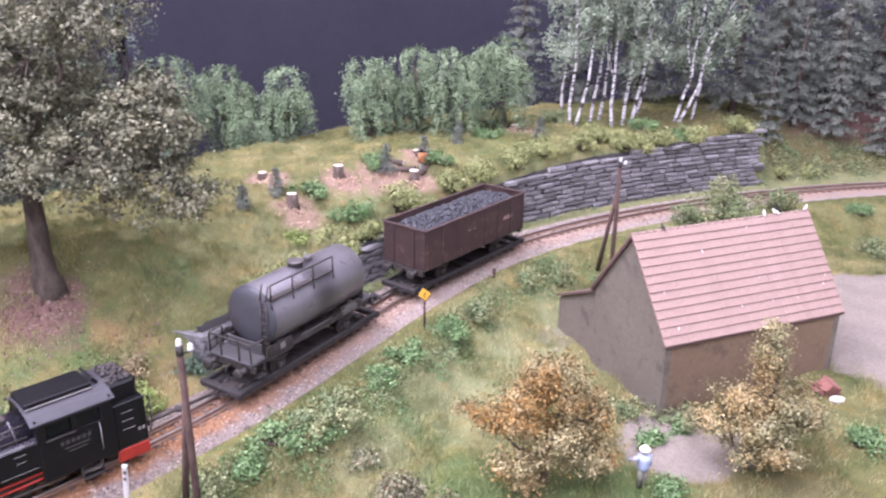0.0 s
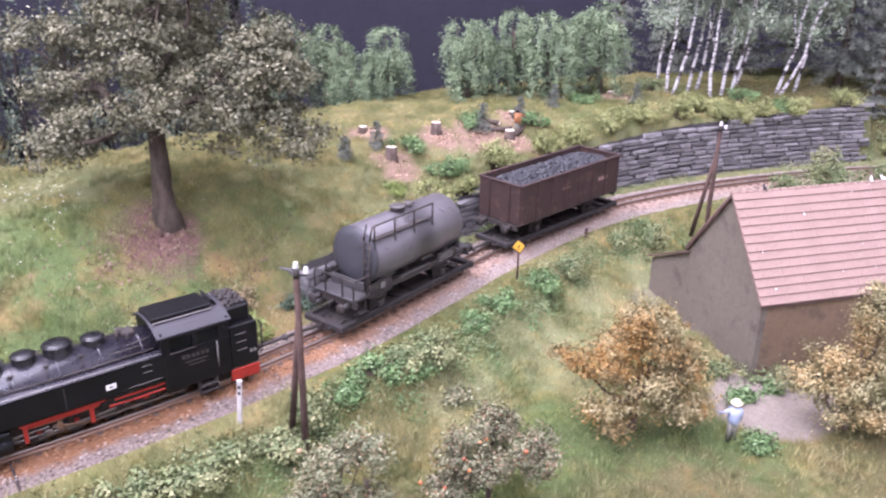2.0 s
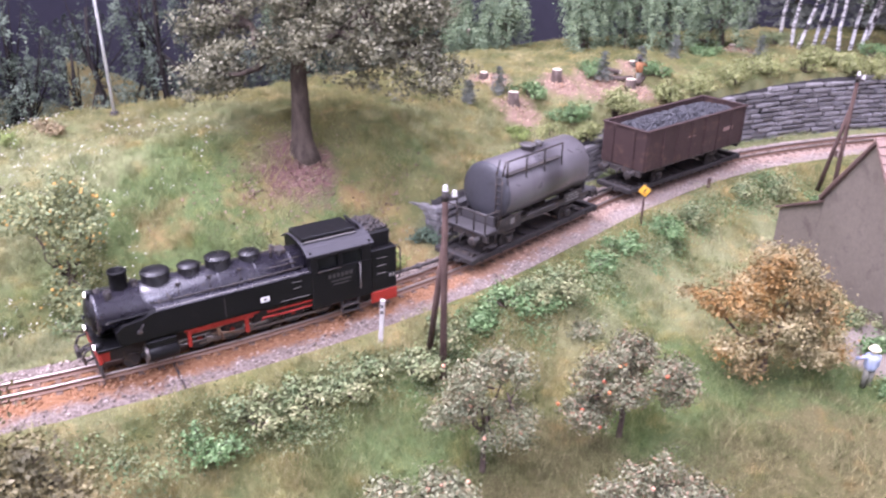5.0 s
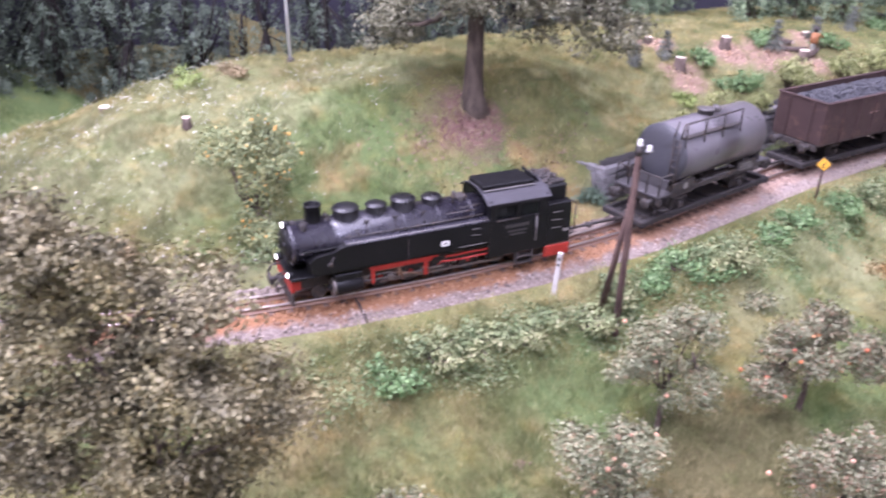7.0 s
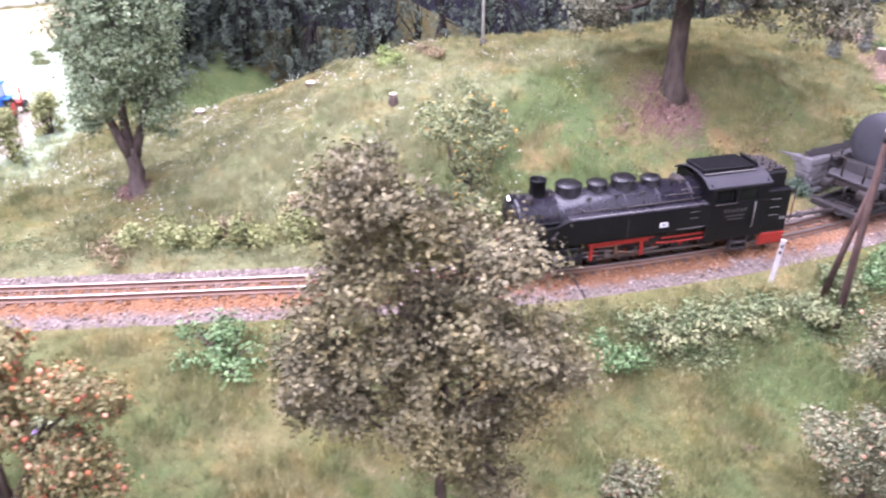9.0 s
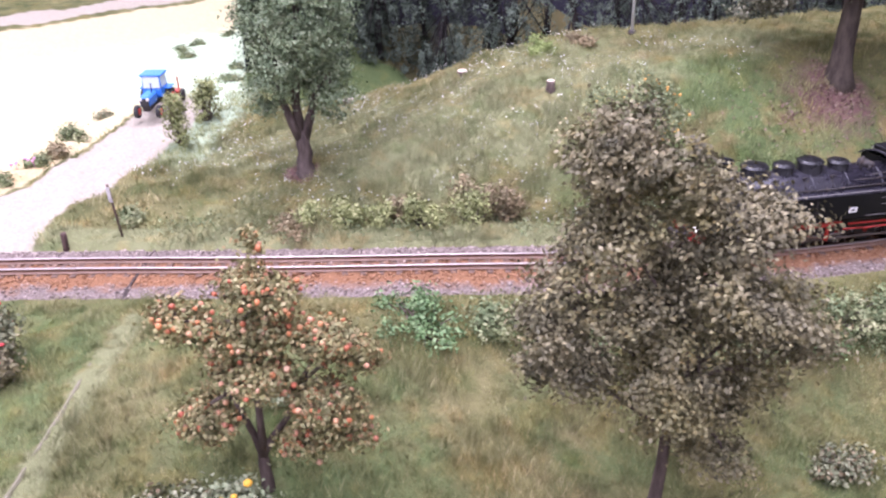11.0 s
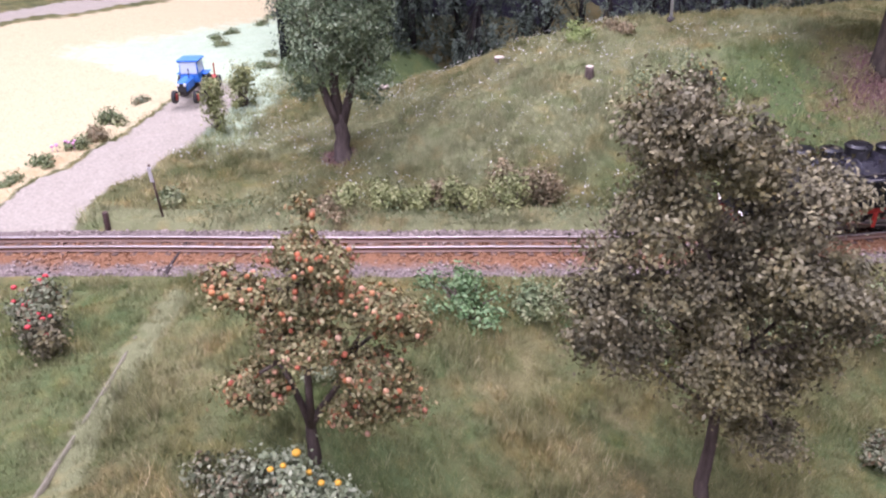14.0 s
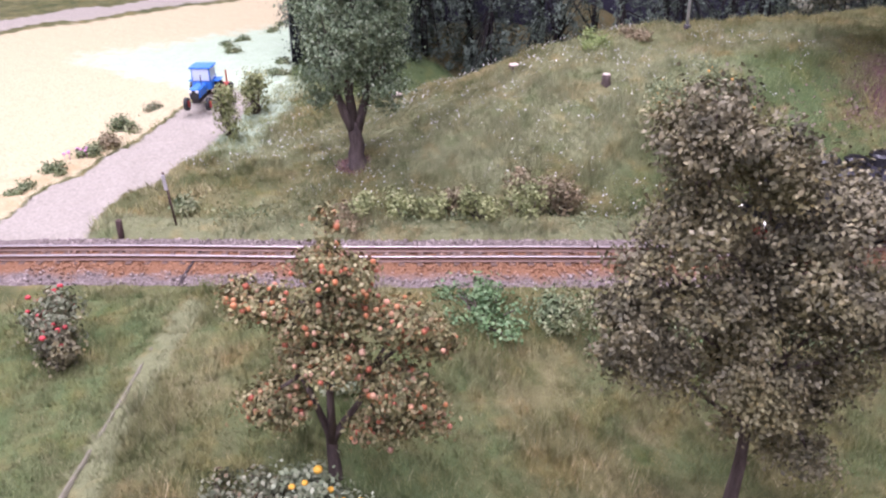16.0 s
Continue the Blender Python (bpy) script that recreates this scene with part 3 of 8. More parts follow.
def stone_material():
    n = Nodes("ballast_stone")
    d = n.attr("offset")
    isl = n.island()
    stone = n.ramp(isl, [(0.0, (0.105, 0.082, 0.070)), (0.5, (0.215, 0.174, 0.150)), (0.9, (0.37, 0.305, 0.265))])
    rust = n.ramp(isl, [(0.0, (0.155, 0.066, 0.028)), (0.9, (0.335, 0.172, 0.085))])
    rusty = n.math("ADD", n.math("SUBTRACT", 1.30, n.math("ABSOLUTE", n.math("ADD", d, 0.45))), n.math("MULTIPLY_ADD", n.noise(0.8, 4), 1.6, -0.8))
    col = n.mix(n.ramp(rusty, [(0.25, (0, 0, 0)), (0.75, (0.9, 0.9, 0.9))]), stone, rust)
    col = n.mix(n.math("MULTIPLY", n.attr("dusty"), 0.6), col, n.ramp(isl, [(0.0, (0.25, 0.20, 0.172)), (0.9, (0.47, 0.39, 0.345))]))
    return n.done(col, 0.9, 0.0, 0.15)


stones = part("ballast_stones", ballast_stones(), None, track, "loose grey and rust-stained ballast stones")
stones.data.materials.append(stone_material())
tagged(stones, kind="stuff")

# ---- shed with its lean-to ----
tile_mat = painted("roof_tile", (0.245, 0.162, 0.132), (0.298, 0.203, 0.169), (0.36, 0.275, 0.240), scale=0.7, fine=6, rough=0.8, dirt_at=0.66)
plaster_dark = painted("weathered_plaster", (0.135, 0.114, 0.088), (0.192, 0.163, 0.128), (0.10, 0.082, 0.068), scale=0.45, fine=5, rough=0.95, bump=0.02)
plaster_brown = painted("brown_plaster", (0.165, 0.110, 0.066), (0.225, 0.155, 0.098), (0.12, 0.083, 0.062), scale=0.5, fine=5, rough=0.95, bump=0.02)
edge_wood = painted("dark_board", (0.10, 0.065, 0.055), (0.16, 0.10, 0.085), scale=1.5, rough=0.85)
droppings = painted("whitewash", (0.75, 0.73, 0.70), (0.85, 0.83, 0.80), rough=0.9)

shed = thing("shed", place(9.14, 29.85, 0, 0, 0, 21.6), "grey plastered shed with red tiled gable roof and lean-to", "shed")
# local axes: x along the ridge, y away from the field; the eave's corner is the origin
LEN, DEEP, EAVE, RIDGE, FOOT = 9.75, 5.75, 1.98, 5.75, -2.3
gable = [(0.15, FOOT), (DEEP, FOOT), (DEEP, 2.3), (3.1, RIDGE), (0.15, EAVE + 0.1)]
for x0, x1 in ((0.15, 0.45), (LEN - 0.3, LEN)):
    part("gable_wall", Shape().extrude(gable, x0, x1, 0), plaster_dark, shed, "grey weathered plaster gable wall")
part("front_wall", Shape().box((LEN / 2 + 0.07, 0.28, (FOOT + EAVE) / 2), (LEN - 0.75, 0.26, EAVE - FOOT + 0.2), bevel=0.01), plaster_brown, shed, "brownish plaster wall under the eave")
part("rear_wall", Shape().box((LEN / 2 + 0.07, DEEP - 0.13, (FOOT + 2.2) / 2), (LEN - 0.75, 0.26, 2.2 - FOOT), bevel=0.01), plaster_dark, shed)
slope = math.atan2(RIDGE + 0.2 - EAVE, 3.1)
run = math.hypot(3.1, RIDGE + 0.2 - EAVE)
COURSES = 13
rng = random.Random(4)
course_mesh = None
for i in range(COURSES):
    a, b = run * i / COURSES, run * (i + 1) / COURSES + 0.10
    if course_mesh is None:
        sh = Shape()
        width = 0.24
        for k in range(int((LEN + 0.2) / width)):
            h = rng.uniform(-0.008, 0.008)
            sh.box((-0.05 + width * (k + 0.5), 0.21, 0.02 + h * 0.4), (width - 0.001, 0.42, 0.085), bevel=0.003)
        course_mesh = sh.mesh("tile_course", tile_mat)
    ob = new("tile_course", course_mesh)
    ob.parent = shed
    ob.matrix_basis = place(0, math.cos(slope) * a - 0.03, EAVE + math.sin(slope) * a + 0.02) @ Matrix.Rotation(slope - 0.15, 4, "X")
part("roof_deck", Shape().extrude([(0.0, EAVE - 0.06), (3.1, RIDGE + 0.13), (5.95, 2.22), (5.95, 2.12), (3.1, RIDGE - 0.02), (0.02, EAVE - 0.14)], 0.0, LEN + 0.1, 0), edge_wood, shed, "dark board edge under the tiles")
part("rear_roof", Shape().extrude([(3.1, RIDGE + 0.2), (6.0, 2.3), (6.0, 2.24), (3.1, RIDGE + 0.12)], -0.03, LEN + 0.12, 0), tile_mat, shed)
ridge_mesh = Shape().rod((0, 0, 0), (0.42, 0, 0.0), 0.09, 0.085, 8).mesh("ridge_tile", tile_mat)
for k in range(24):
    ob = new("ridge_tile", ridge_mesh)
    ob.parent = shed
    ob.matrix_basis = place(-0.05 + k * 0.412, 3.1, RIDGE + 0.17)
annex = [(DEEP, FOOT), (9.35, FOOT), (9.35, 0.32), (DEEP, 1.35)]
part("lean_to", Shape().extrude(annex, 0.35, LEN - 1.5, 0), plaster_dark, shed, "grey plaster lean-to at the back")
part("lean_to_roof", Shape().extrude([(DEEP - 0.05, 2.25), (9.55, 0.42), (9.55, 0.32), (DEEP - 0.05, 2.12)], 0.2, LEN - 1.4, 0), edge_wood, shed, "dark felt roof of the lean-to")
part("lean_to_side", Shape().extrude([(DEEP, 1.3), (9.35, 0.3), (9.35, 0.36), (DEEP, 2.14)], 0.36, 0.6, 0), plaster_dark, shed)
streaks = Shape()
for k in range(15):
    t, x, l = rng.uniform(0.02, 0.98), rng.uniform(0.3, LEN - 0.3), rng.uniform(0.08, 0.5)
    y, z = 3.1 * t, EAVE + (RIDGE + 0.2 - EAVE) * t + 0.09
    streaks.box((0, 0, 0), (rng.uniform(0.02, 0.045), l * 0.7, 0.012), Matrix.Translation((x, y, z)) @ Matrix.Rotation(slope, 4, "X"), bevel=0.003)
tagged(part("bird_droppings", streaks, droppings, shed, "white bird droppings on the tiles"), kind="stuff")

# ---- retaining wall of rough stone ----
# mortar core, near black so that its colour shades the gaps between stones
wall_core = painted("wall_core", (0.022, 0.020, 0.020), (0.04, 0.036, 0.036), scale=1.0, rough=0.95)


def wall_stone_material(name, joined):
    n = Nodes(name)
    mid, fine = n.noise(2.2, 5, 0.7), n.noise(9, 4, 0.75, offset=2.0)
    col = n.mix(n.island() if joined else n.random(), (0.125, 0.118, 0.122), (0.30, 0.285, 0.29))
    col = n.mix(n.ramp(mid, [(0.45, (0, 0, 0)), (0.75, (0.8, 0.8, 0.8))]), col, (0.17, 0.155, 0.13))
    col = n.mix(0.6, col, n.ramp(fine, [(0.3, (0.5, 0.5, 0.5)), (0.7, (1.1, 1.1, 1.1))]), "MULTIPLY")
    n.bump(fine, 0.08, 1.0)
    return n.done(col, 0.95, 0.0, 0.1)


wall_stone_mat = wall_stone_material("wall_stone", False)
far_stone_mat = wall_stone_material("far_wall_stone", True)


def rough_block(seed, mat):
    """A unit stone with broken corners and an uneven face."""
    rng = np.random.default_rng(seed)
    sh = Shape().box((0, 0, 0), (1, 1, 1), bevel=0.13)
    sh.v = [tuple(np.array(p) + rng.normal(0, 0.055, 3)) for p in sh.v]
    return sh.mesh("stone", mat)


stone_meshes = [rough_block(k, wall_stone_mat) for k in range(7)]
wall = thing("retaining_wall", place(0, 0, 0), "grey rough-stone retaining wall along the track", "stone wall", kind="structure")
COURSE = 0.33
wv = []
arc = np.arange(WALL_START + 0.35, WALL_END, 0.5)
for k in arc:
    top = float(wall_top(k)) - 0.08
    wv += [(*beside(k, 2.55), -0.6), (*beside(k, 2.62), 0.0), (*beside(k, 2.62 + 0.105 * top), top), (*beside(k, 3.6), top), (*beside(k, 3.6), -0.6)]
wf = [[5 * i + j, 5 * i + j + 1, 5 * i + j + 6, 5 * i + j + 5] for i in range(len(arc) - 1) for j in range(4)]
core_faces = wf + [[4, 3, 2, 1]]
part("wall_core", from_arrays("wall_core", wv, core_faces, wall_core), wall_core, wall, "dark mortar behind the stones, the gaps' shade in its colour")
rng = np.random.default_rng(77)
rest = Shape()
count = 0
for row in range(18):
    z = -0.22 + COURSE * (row + 0.5)
    s = WALL_START + rng.uniform(-0.1, 0.25)
    while s < WALL_END:
        length = rng.uniform(0.5, 1.55)
        mid = s + length / 2
        top = wall_top(mid)
        if z + COURSE * 0.4 <= top + 0.05:
            cap = z + COURSE * 1.2 > top
            h = COURSE * rng.uniform(0.70, 0.93)
            d = 2.50 + 0.105 * z + rng.uniform(-0.08, 0.08) - (0.03 if cap else 0)
            x, y = beside(mid, d)
            m = place(x, y, z, 0, 0, track_at(mid)[2] + rng.normal() * 1.2) @ Matrix.Diagonal((length * 0.965, 0.34 + (0.1 if cap else 0), h, 1))
            if s < WALL_START + 26 and count < 300:
                ob = new("stone", stone_meshes[int(rng.integers(7))])
                ob.parent = wall
                ob.matrix_basis = m
                count += 1
            else:
                k = Matrix.Translation((x, y, z)) @ Matrix.Rotation(math.radians(track_at(mid)[2]), 4, "Z")
                o = len(rest.v)
                rest.box((0, 0, 0), (length * 0.965, 0.36, h), k, bevel=0.06)
                rest.v[o:] = [tuple(np.array(p) + rng.normal(0, 0.022, 3)) for p in rest.v[o:]]
        s += length
# the wall's rounded end turns back into the slope
for row in range(7):
    z = -0.22 + COURSE * (row + 0.5)
    for k in range(3):
        a = track_at(WALL_START)[2] + 90 + 8 * k
        x, y = beside(WALL_START + 0.12 - 0.12 * k, 2.62 + 0.125 * z + 0.55 * k)
        if z < 1.9:
            ob = new("stone", stone_meshes[(row + k) % 7])
            ob.parent = wall
            ob.matrix_basis = place(x, y, z, 0, 0, a + 4 * ((row + k) % 3)) @ Matrix.Diagonal((0.55, 0.36, COURSE * 0.93, 1))
tagged(part("far_stones", rest, far_stone_mat, wall), kind="stuff")

# gaps between the layout's boards: bars across the ballast, coloured as the gaps' shadow
gap_mat = painted("joint_shadow", (0.035, 0.026, 0.024), (0.05, 0.036, 0.032), rough=0.95)
for s in (58.7, 36.5):
    sh = Shape()
    for (d0, z0), (d1, z1) in zip(section[3:], section[4:]):
        x, y, a = track_at(s)
        k = Matrix.Translation((x, y, 0)) @ Matrix.Rotation(math.radians(a), 4, "Z")
        sh.put([(-0.05, d0, z0 + 0.035), (0.05, d0, z0 + 0.035), (0.05, d1, z1 + 0.035), (-0.05, d1, z1 + 0.035), (-0.05, d0, z0 - 0.3), (0.05, d0, z0 - 0.3), (0.05, d1, z1 - 0.3), (-0.05, d1, z1 - 0.3)],
               [[0, 1, 2, 3], [0, 4, 5, 1], [1, 5, 6, 2], [2, 6, 7, 3], [3, 7, 4, 0], [7, 6, 5, 4]], k)
    part("board_joint", sh, gap_mat, track, "dark joint between two layout boards")

# ---- vegetation ----
rngv = np.random.default_rng(21)


def flakes(centres, size, squash=0.6, up=0.35, rng=rngv, out=None, loose=0.55, corners=4):
    """Small four-cornered (far off: three-cornered) leaves at places, turned at random or, where out is given, mostly facing that way."""
    n = len(centres)
    a = rng.normal(size=(n, 3))
    a /= np.linalg.norm(a, axis=1)[:, None]
    if out is None:
        b = np.cross(a, rng.normal(size=(n, 3)) + np.array([0, 0, up]))
    else:
        face = out / (np.linalg.norm(out, axis=1)[:, None] + 1e-9) + rng.normal(size=(n, 3)) * loose
        face /= np.linalg.norm(face, axis=1)[:, None] + 1e-9
        a -= face * np.sum(a * face, axis=1)[:, None]
        a /= np.linalg.norm(a, axis=1)[:, None] + 1e-9
        b = np.cross(face, a)
    b /= np.linalg.norm(b, axis=1)[:, None] + 1e-9
    k = size * rng.uniform(0.6, 1.35, (n, 1))
    a, b = a * k * 0.5, b * k * 0.5 * squash
    mid = np.cross(a, b) / (np.linalg.norm(b, axis=1)[:, None] + 1e-9) * 0.25
    if corners == 3:
        v = np.stack([centres - a * 1.1, centres + a * 0.8 - b * 1.25, centres + a * 0.8 + b * 1.25], 1).reshape(-1, 3)
        return v, np.arange(3 * n).reshape(n, 3)
    v = np.stack([centres - a, centres - b + mid, centres + a, centres + b + mid], 1).reshape(-1, 3)
    return v, np.arange(4 * n).reshape(n, 4)


def crown_points(lobes, clumps, per, spread, rng=rngv, shell=0.55):
    """Leaf places, with the way they face, in clumps that sit in the outer part of rounded lobes; lobes: x, y, z, rx, ry, rz."""
    lobes = np.array(lobes, float)
    vol = (lobes[:, 3] * lobes[:, 4] * lobes[:, 5]) ** 0.75
    pick = rng.choice(len(lobes), clumps, p=vol / vol.sum())
    dirs = rng.normal(size=(clumps, 3))
    dirs /= np.linalg.norm(dirs, axis=1)[:, None]
    rad = rng.uniform(shell, 1.0, (clumps, 1)) ** 0.7
    c = lobes[pick, :3] + dirs * rad * lobes[pick, 3:]
    size = spread * rng.uniform(0.55, 1.5, (clumps, 1, 1))
    off = rng.normal(size=(clumps, per, 3))
    p = c[:, None] + off * size * np.array([1, 1, 0.7])
    out = dirs[:, None] * 0.8 + off * 0.45 + np.array([0, 0, 0.35])
    return p.reshape(-1, 3), c, out.reshape(-1, 3)


def limb(sh, a, b, r0, r1, rng, bends=3, wild=0.12):
    a, b = Vector(a), Vector(b)
    pts = [a]
    for i in range(1, bends):
        t = i / bends
        k = (b - a).length * wild
        pts.append(a.lerp(b, t) + Vector([rng.normal() * k for _ in range(3)]) * 0.6)
    pts.append(b)
    sh.tube(pts, [r0 + (r1 - r0) * i / bends for i in range(bends + 1)], 9)
    return pts


def tree(name, at, label, trunk_mat, leaf_mat, lobes, trunk_h, r, clumps, per, spread, leaf, category="tree", group="", lean=(0, 0), seed=1, twigs=40, fruit=None, roots=True, wobble=0.12, fork=(), puffs=0, shell=0.55):
    """A tree: a tapered trunk with limbs to every lobe of its crown, twigs to the clumps, and a crown of separate leaf flakes."""
    rng = np.random.default_rng(seed)
    x, y = at
    z = on(x, y) - 0.05
    ob = thing(name, place(x, y, z), label, category, group)
    sh = Shape()
    top = Vector((lean[0] * trunk_h, lean[1] * trunk_h, trunk_h))
    bend = [(rng.normal() * r * wobble, rng.normal() * r * wobble) for _ in range(7)]
    flare = [2.3, 1.5, 1.15, 1.0, 0.92, 0.84, 0.70] if roots else [1.3, 1.2, 1.08, 1.0, 0.9, 0.8, 0.65]
    rise = [-0.9 / trunk_h, 0.03, 0.13, 0.3, 0.5, 0.75, 1.0]
    sh.tube([(top.x * t + bx * (t > 0.05), top.y * t + by * (t > 0.05), trunk_h * t) for t, (bx, by) in zip(rise, bend)], [r * k for k in flare], 12)
    heads = [Vector(f) for f in fork]
    for h in heads:
        limb(sh, top * 0.72, h, r * 0.70, r * 0.28, rng, 3, 0.05)
    for lx, ly, lz, rx, ry, rz in lobes:
        end = Vector((lx, ly, lz))
        higher = [Vector(l[:3]) for l in lobes if l[2] > lz + 0.6]
        if heads:
            start = min(heads, key=lambda h: (h - end).length)
        elif lz < trunk_h + 1.2 and higher:
            start = top.lerp(min(higher, key=lambda h: (h - end).length), 0.6)
        else:
            start = top.lerp(Vector((0, 0, trunk_h * 0.6)), rng.uniform(0, 0.35))
        limb(sh, start, end, r * 0.42, r * 0.14, rng, 3)
    masses = lobes
    if puffs:
        masses = []
        for lx, ly, lz, rx, ry, rz in lobes:
            masses.append((lx, ly, lz, rx * 0.78, ry * 0.78, rz * 0.78))
            for _ in range(puffs):
                a = rng.normal(size=3)
                a = a / np.linalg.norm(a) * rng.uniform(0.6, 0.95)
                q = rng.uniform(0.34, 0.52)
                masses.append((lx + a[0] * rx, ly + a[1] * ry, lz + a[2] * rz, rx * q, ry * q, rz * q * 0.9))
    pts, cl, out = crown_points(masses, clumps, per, spread, rng, shell)
    for k in rng.choice(len(cl), min(twigs, len(cl)), replace=False):
        d = [np.sum((np.array(l[:3]) - cl[k]) ** 2) for l in lobes]
        sh.rod(lobes[int(np.argmin(d))][:3], cl[k], r * 0.10, r * 0.03, 5)
    part("trunk", sh, trunk_mat, ob)
    v, f = flakes(pts, leaf, rng=rng, out=out)
    part("crown", from_arrays("crown", v, f, leaf_mat), leaf_mat, ob)
    if fruit:
        mat, count, size = fruit
        fs = Shape()
        for p in pts[rng.choice(len(pts), count, replace=False)]:
            fs.ball(p, size * rng.uniform(0.7, 1.2), n=6, rings=4)
        tagged(part("fruit", fs, mat, ob, "small ripe fruit among the leaves"), kind="stuff")
    return ob


def bush(x, y, r, h, leaf_mat, label, seed, leaf=0.138, dens=1.0, category="bush", group="", name="bush"):
    rng = np.random.default_rng(seed)
    ob = thing(name, place(x, y, on(x, y) - 0.04), label, category, group)
    k = max(4, int(5 + r * 3))
    lobes = []
    for i in range(k):
        a, q = rng.uniform(0, 6.28), r * rng.uniform(0.1, 0.85)
        lobes.append((math.cos(a) * q, math.sin(a) * q, h * rng.uniform(0.2, 0.68) * (1.1 - 0.45 * q / r), r * rng.uniform(0.22, 0.5), r * rng.uniform(0.22, 0.5), h * rng.uniform(0.18, 0.4)))
    clumps = int(dens * (34 + 38 * r * h))
    pts, cl, out = crown_points(lobes, clumps, 26, 0.13 + 0.03 * r, rng, 0.4)
    pts[:, 2] = np.abs(pts[:, 2])
    sh = Shape()
    for i in range(0, len(cl), max(1, len(cl) // 16)):
        sh.rod((rng.normal() * 0.1 * r, rng.normal() * 0.1 * r, -0.05), cl[i], 0.045, 0.015, 5)
    part("branching", sh, bark_mat, ob)
    v, f = flakes(pts, leaf, rng=rng, out=out)
    part("foliage", from_arrays("foliage", v, f, leaf_mat), leaf_mat, ob)
    return ob


bark_mat = bark("bark", (0.045, 0.032, 0.026), (0.16, 0.12, 0.10))
# bark for the wood's trunks, with their shade put into the colour
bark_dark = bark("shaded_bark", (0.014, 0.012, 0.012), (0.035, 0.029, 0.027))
bark_grey = bark("grey_bark", (0.036, 0.027, 0.024), (0.155, 0.118, 0.100))
# the broad tree's bark, darkened in colour for its crown's shade
bark_oak = bark("oak_bark", (0.030, 0.023, 0.018), (0.105, 0.082, 0.064))
oak_leaf = leafy("olive_leaf", [(0.050, 0.049, 0.028), (0.100, 0.099, 0.058), (0.172, 0.170, 0.106), (0.34, 0.332, 0.25), (0.090, 0.090, 0.050)], scale=1.0, drift=0.33)
poplar_leaf = leafy("poplar_leaf", [(0.078, 0.125, 0.060), (0.150, 0.218, 0.112), (0.25, 0.328, 0.190), (0.45, 0.51, 0.35)])
dusty_leaf = leafy("dusty_leaf", [(0.088, 0.080, 0.036), (0.160, 0.148, 0.070), (0.240, 0.220, 0.108), (0.34, 0.305, 0.165), (0.22, 0.165, 0.058)], scale=1.3, drift=0.52, other=[(0.074, 0.067, 0.042), (0.130, 0.118, 0.074), (0.195, 0.176, 0.108), (0.31, 0.282, 0.18), (0.155, 0.125, 0.062)])
apple_leaf = leafy("apple_leaf", [(0.085, 0.088, 0.034), (0.165, 0.165, 0.066), (0.265, 0.252, 0.110), (0.42, 0.38, 0.21), (0.26, 0.14, 0.055)], scale=1.5, drift=0.36)
straw_leaf = leafy("straw_green_leaf", [(0.125, 0.152, 0.050), (0.210, 0.242, 0.085), (0.31, 0.335, 0.140), (0.43, 0.43, 0.23)], drift=0.3)
garden_leaf = leafy("garden_leaf", [(0.14, 0.18, 0.095), (0.245, 0.29, 0.165), (0.36, 0.40, 0.25), (0.48, 0.50, 0.35)])
orange_leaf = leafy("autumn_leaf", [(0.25, 0.122, 0.028), (0.37, 0.195, 0.056), (0.35, 0.24, 0.105), (0.13, 0.09, 0.04)], other=[(0.15, 0.125, 0.055), (0.25, 0.21, 0.100), (0.345, 0.295, 0.155), (0.42, 0.37, 0.23)])
sage_leaf = leafy("sage_leaf", [(0.072, 0.094, 0.048), (0.138, 0.166, 0.090), (0.205, 0.228, 0.138), (0.33, 0.335, 0.225), (0.24, 0.150, 0.085)])
dusky_leaf = leafy("dusky_leaf", [(0.056, 0.068, 0.036), (0.112, 0.130, 0.070), (0.185, 0.202, 0.122), (0.31, 0.31, 0.215), (0.22, 0.105, 0.065)], drift=0.3)
green_leaf = leafy("green_leaf", [(0.054, 0.110, 0.040), (0.100, 0.188, 0.070), (0.162, 0.270, 0.112), (0.26, 0.355, 0.185)])
lime_leaf = leafy("lime_leaf", [(0.140, 0.200, 0.055), (0.235, 0.310, 0.095), (0.35, 0.41, 0.16)])
teal_leaf = leafy("teal_leaf", [(0.055, 0.09, 0.062), (0.095, 0.145, 0.10), (0.15, 0.205, 0.145)])
mixed_leaf = leafy("mixed_leaf", [(0.095, 0.118, 0.050), (0.170, 0.190, 0.088), (0.275, 0.278, 0.138), (0.42, 0.40, 0.24)], other=[(0.07, 0.112, 0.046), (0.125, 0.180, 0.080), (0.205, 0.258, 0.125), (0.33, 0.345, 0.195)])
brown_leaf = leafy("brown_leaf", [(0.165, 0.118, 0.066), (0.265, 0.198, 0.112), (0.350, 0.282, 0.172), (0.160, 0.160, 0.082)])
birch_leaf = leafy("birch_leaf", [(0.086, 0.126, 0.086), (0.173, 0.231, 0.158), (0.270, 0.326, 0.242), (0.367, 0.399, 0.321)])
willow_leaf = leafy("hanging_leaf", [(0.062, 0.100, 0.056), (0.115, 0.172, 0.098), (0.185, 0.255, 0.150), (0.29, 0.355, 0.225)], scale=0.5, drift=0.36)
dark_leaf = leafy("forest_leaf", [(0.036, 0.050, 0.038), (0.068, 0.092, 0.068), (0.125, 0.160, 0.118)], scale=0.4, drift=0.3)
spruce_leaf = leafy("spruce_needle", [(0.086, 0.098, 0.088), (0.135, 0.150, 0.130), (0.20, 0.215, 0.185)])
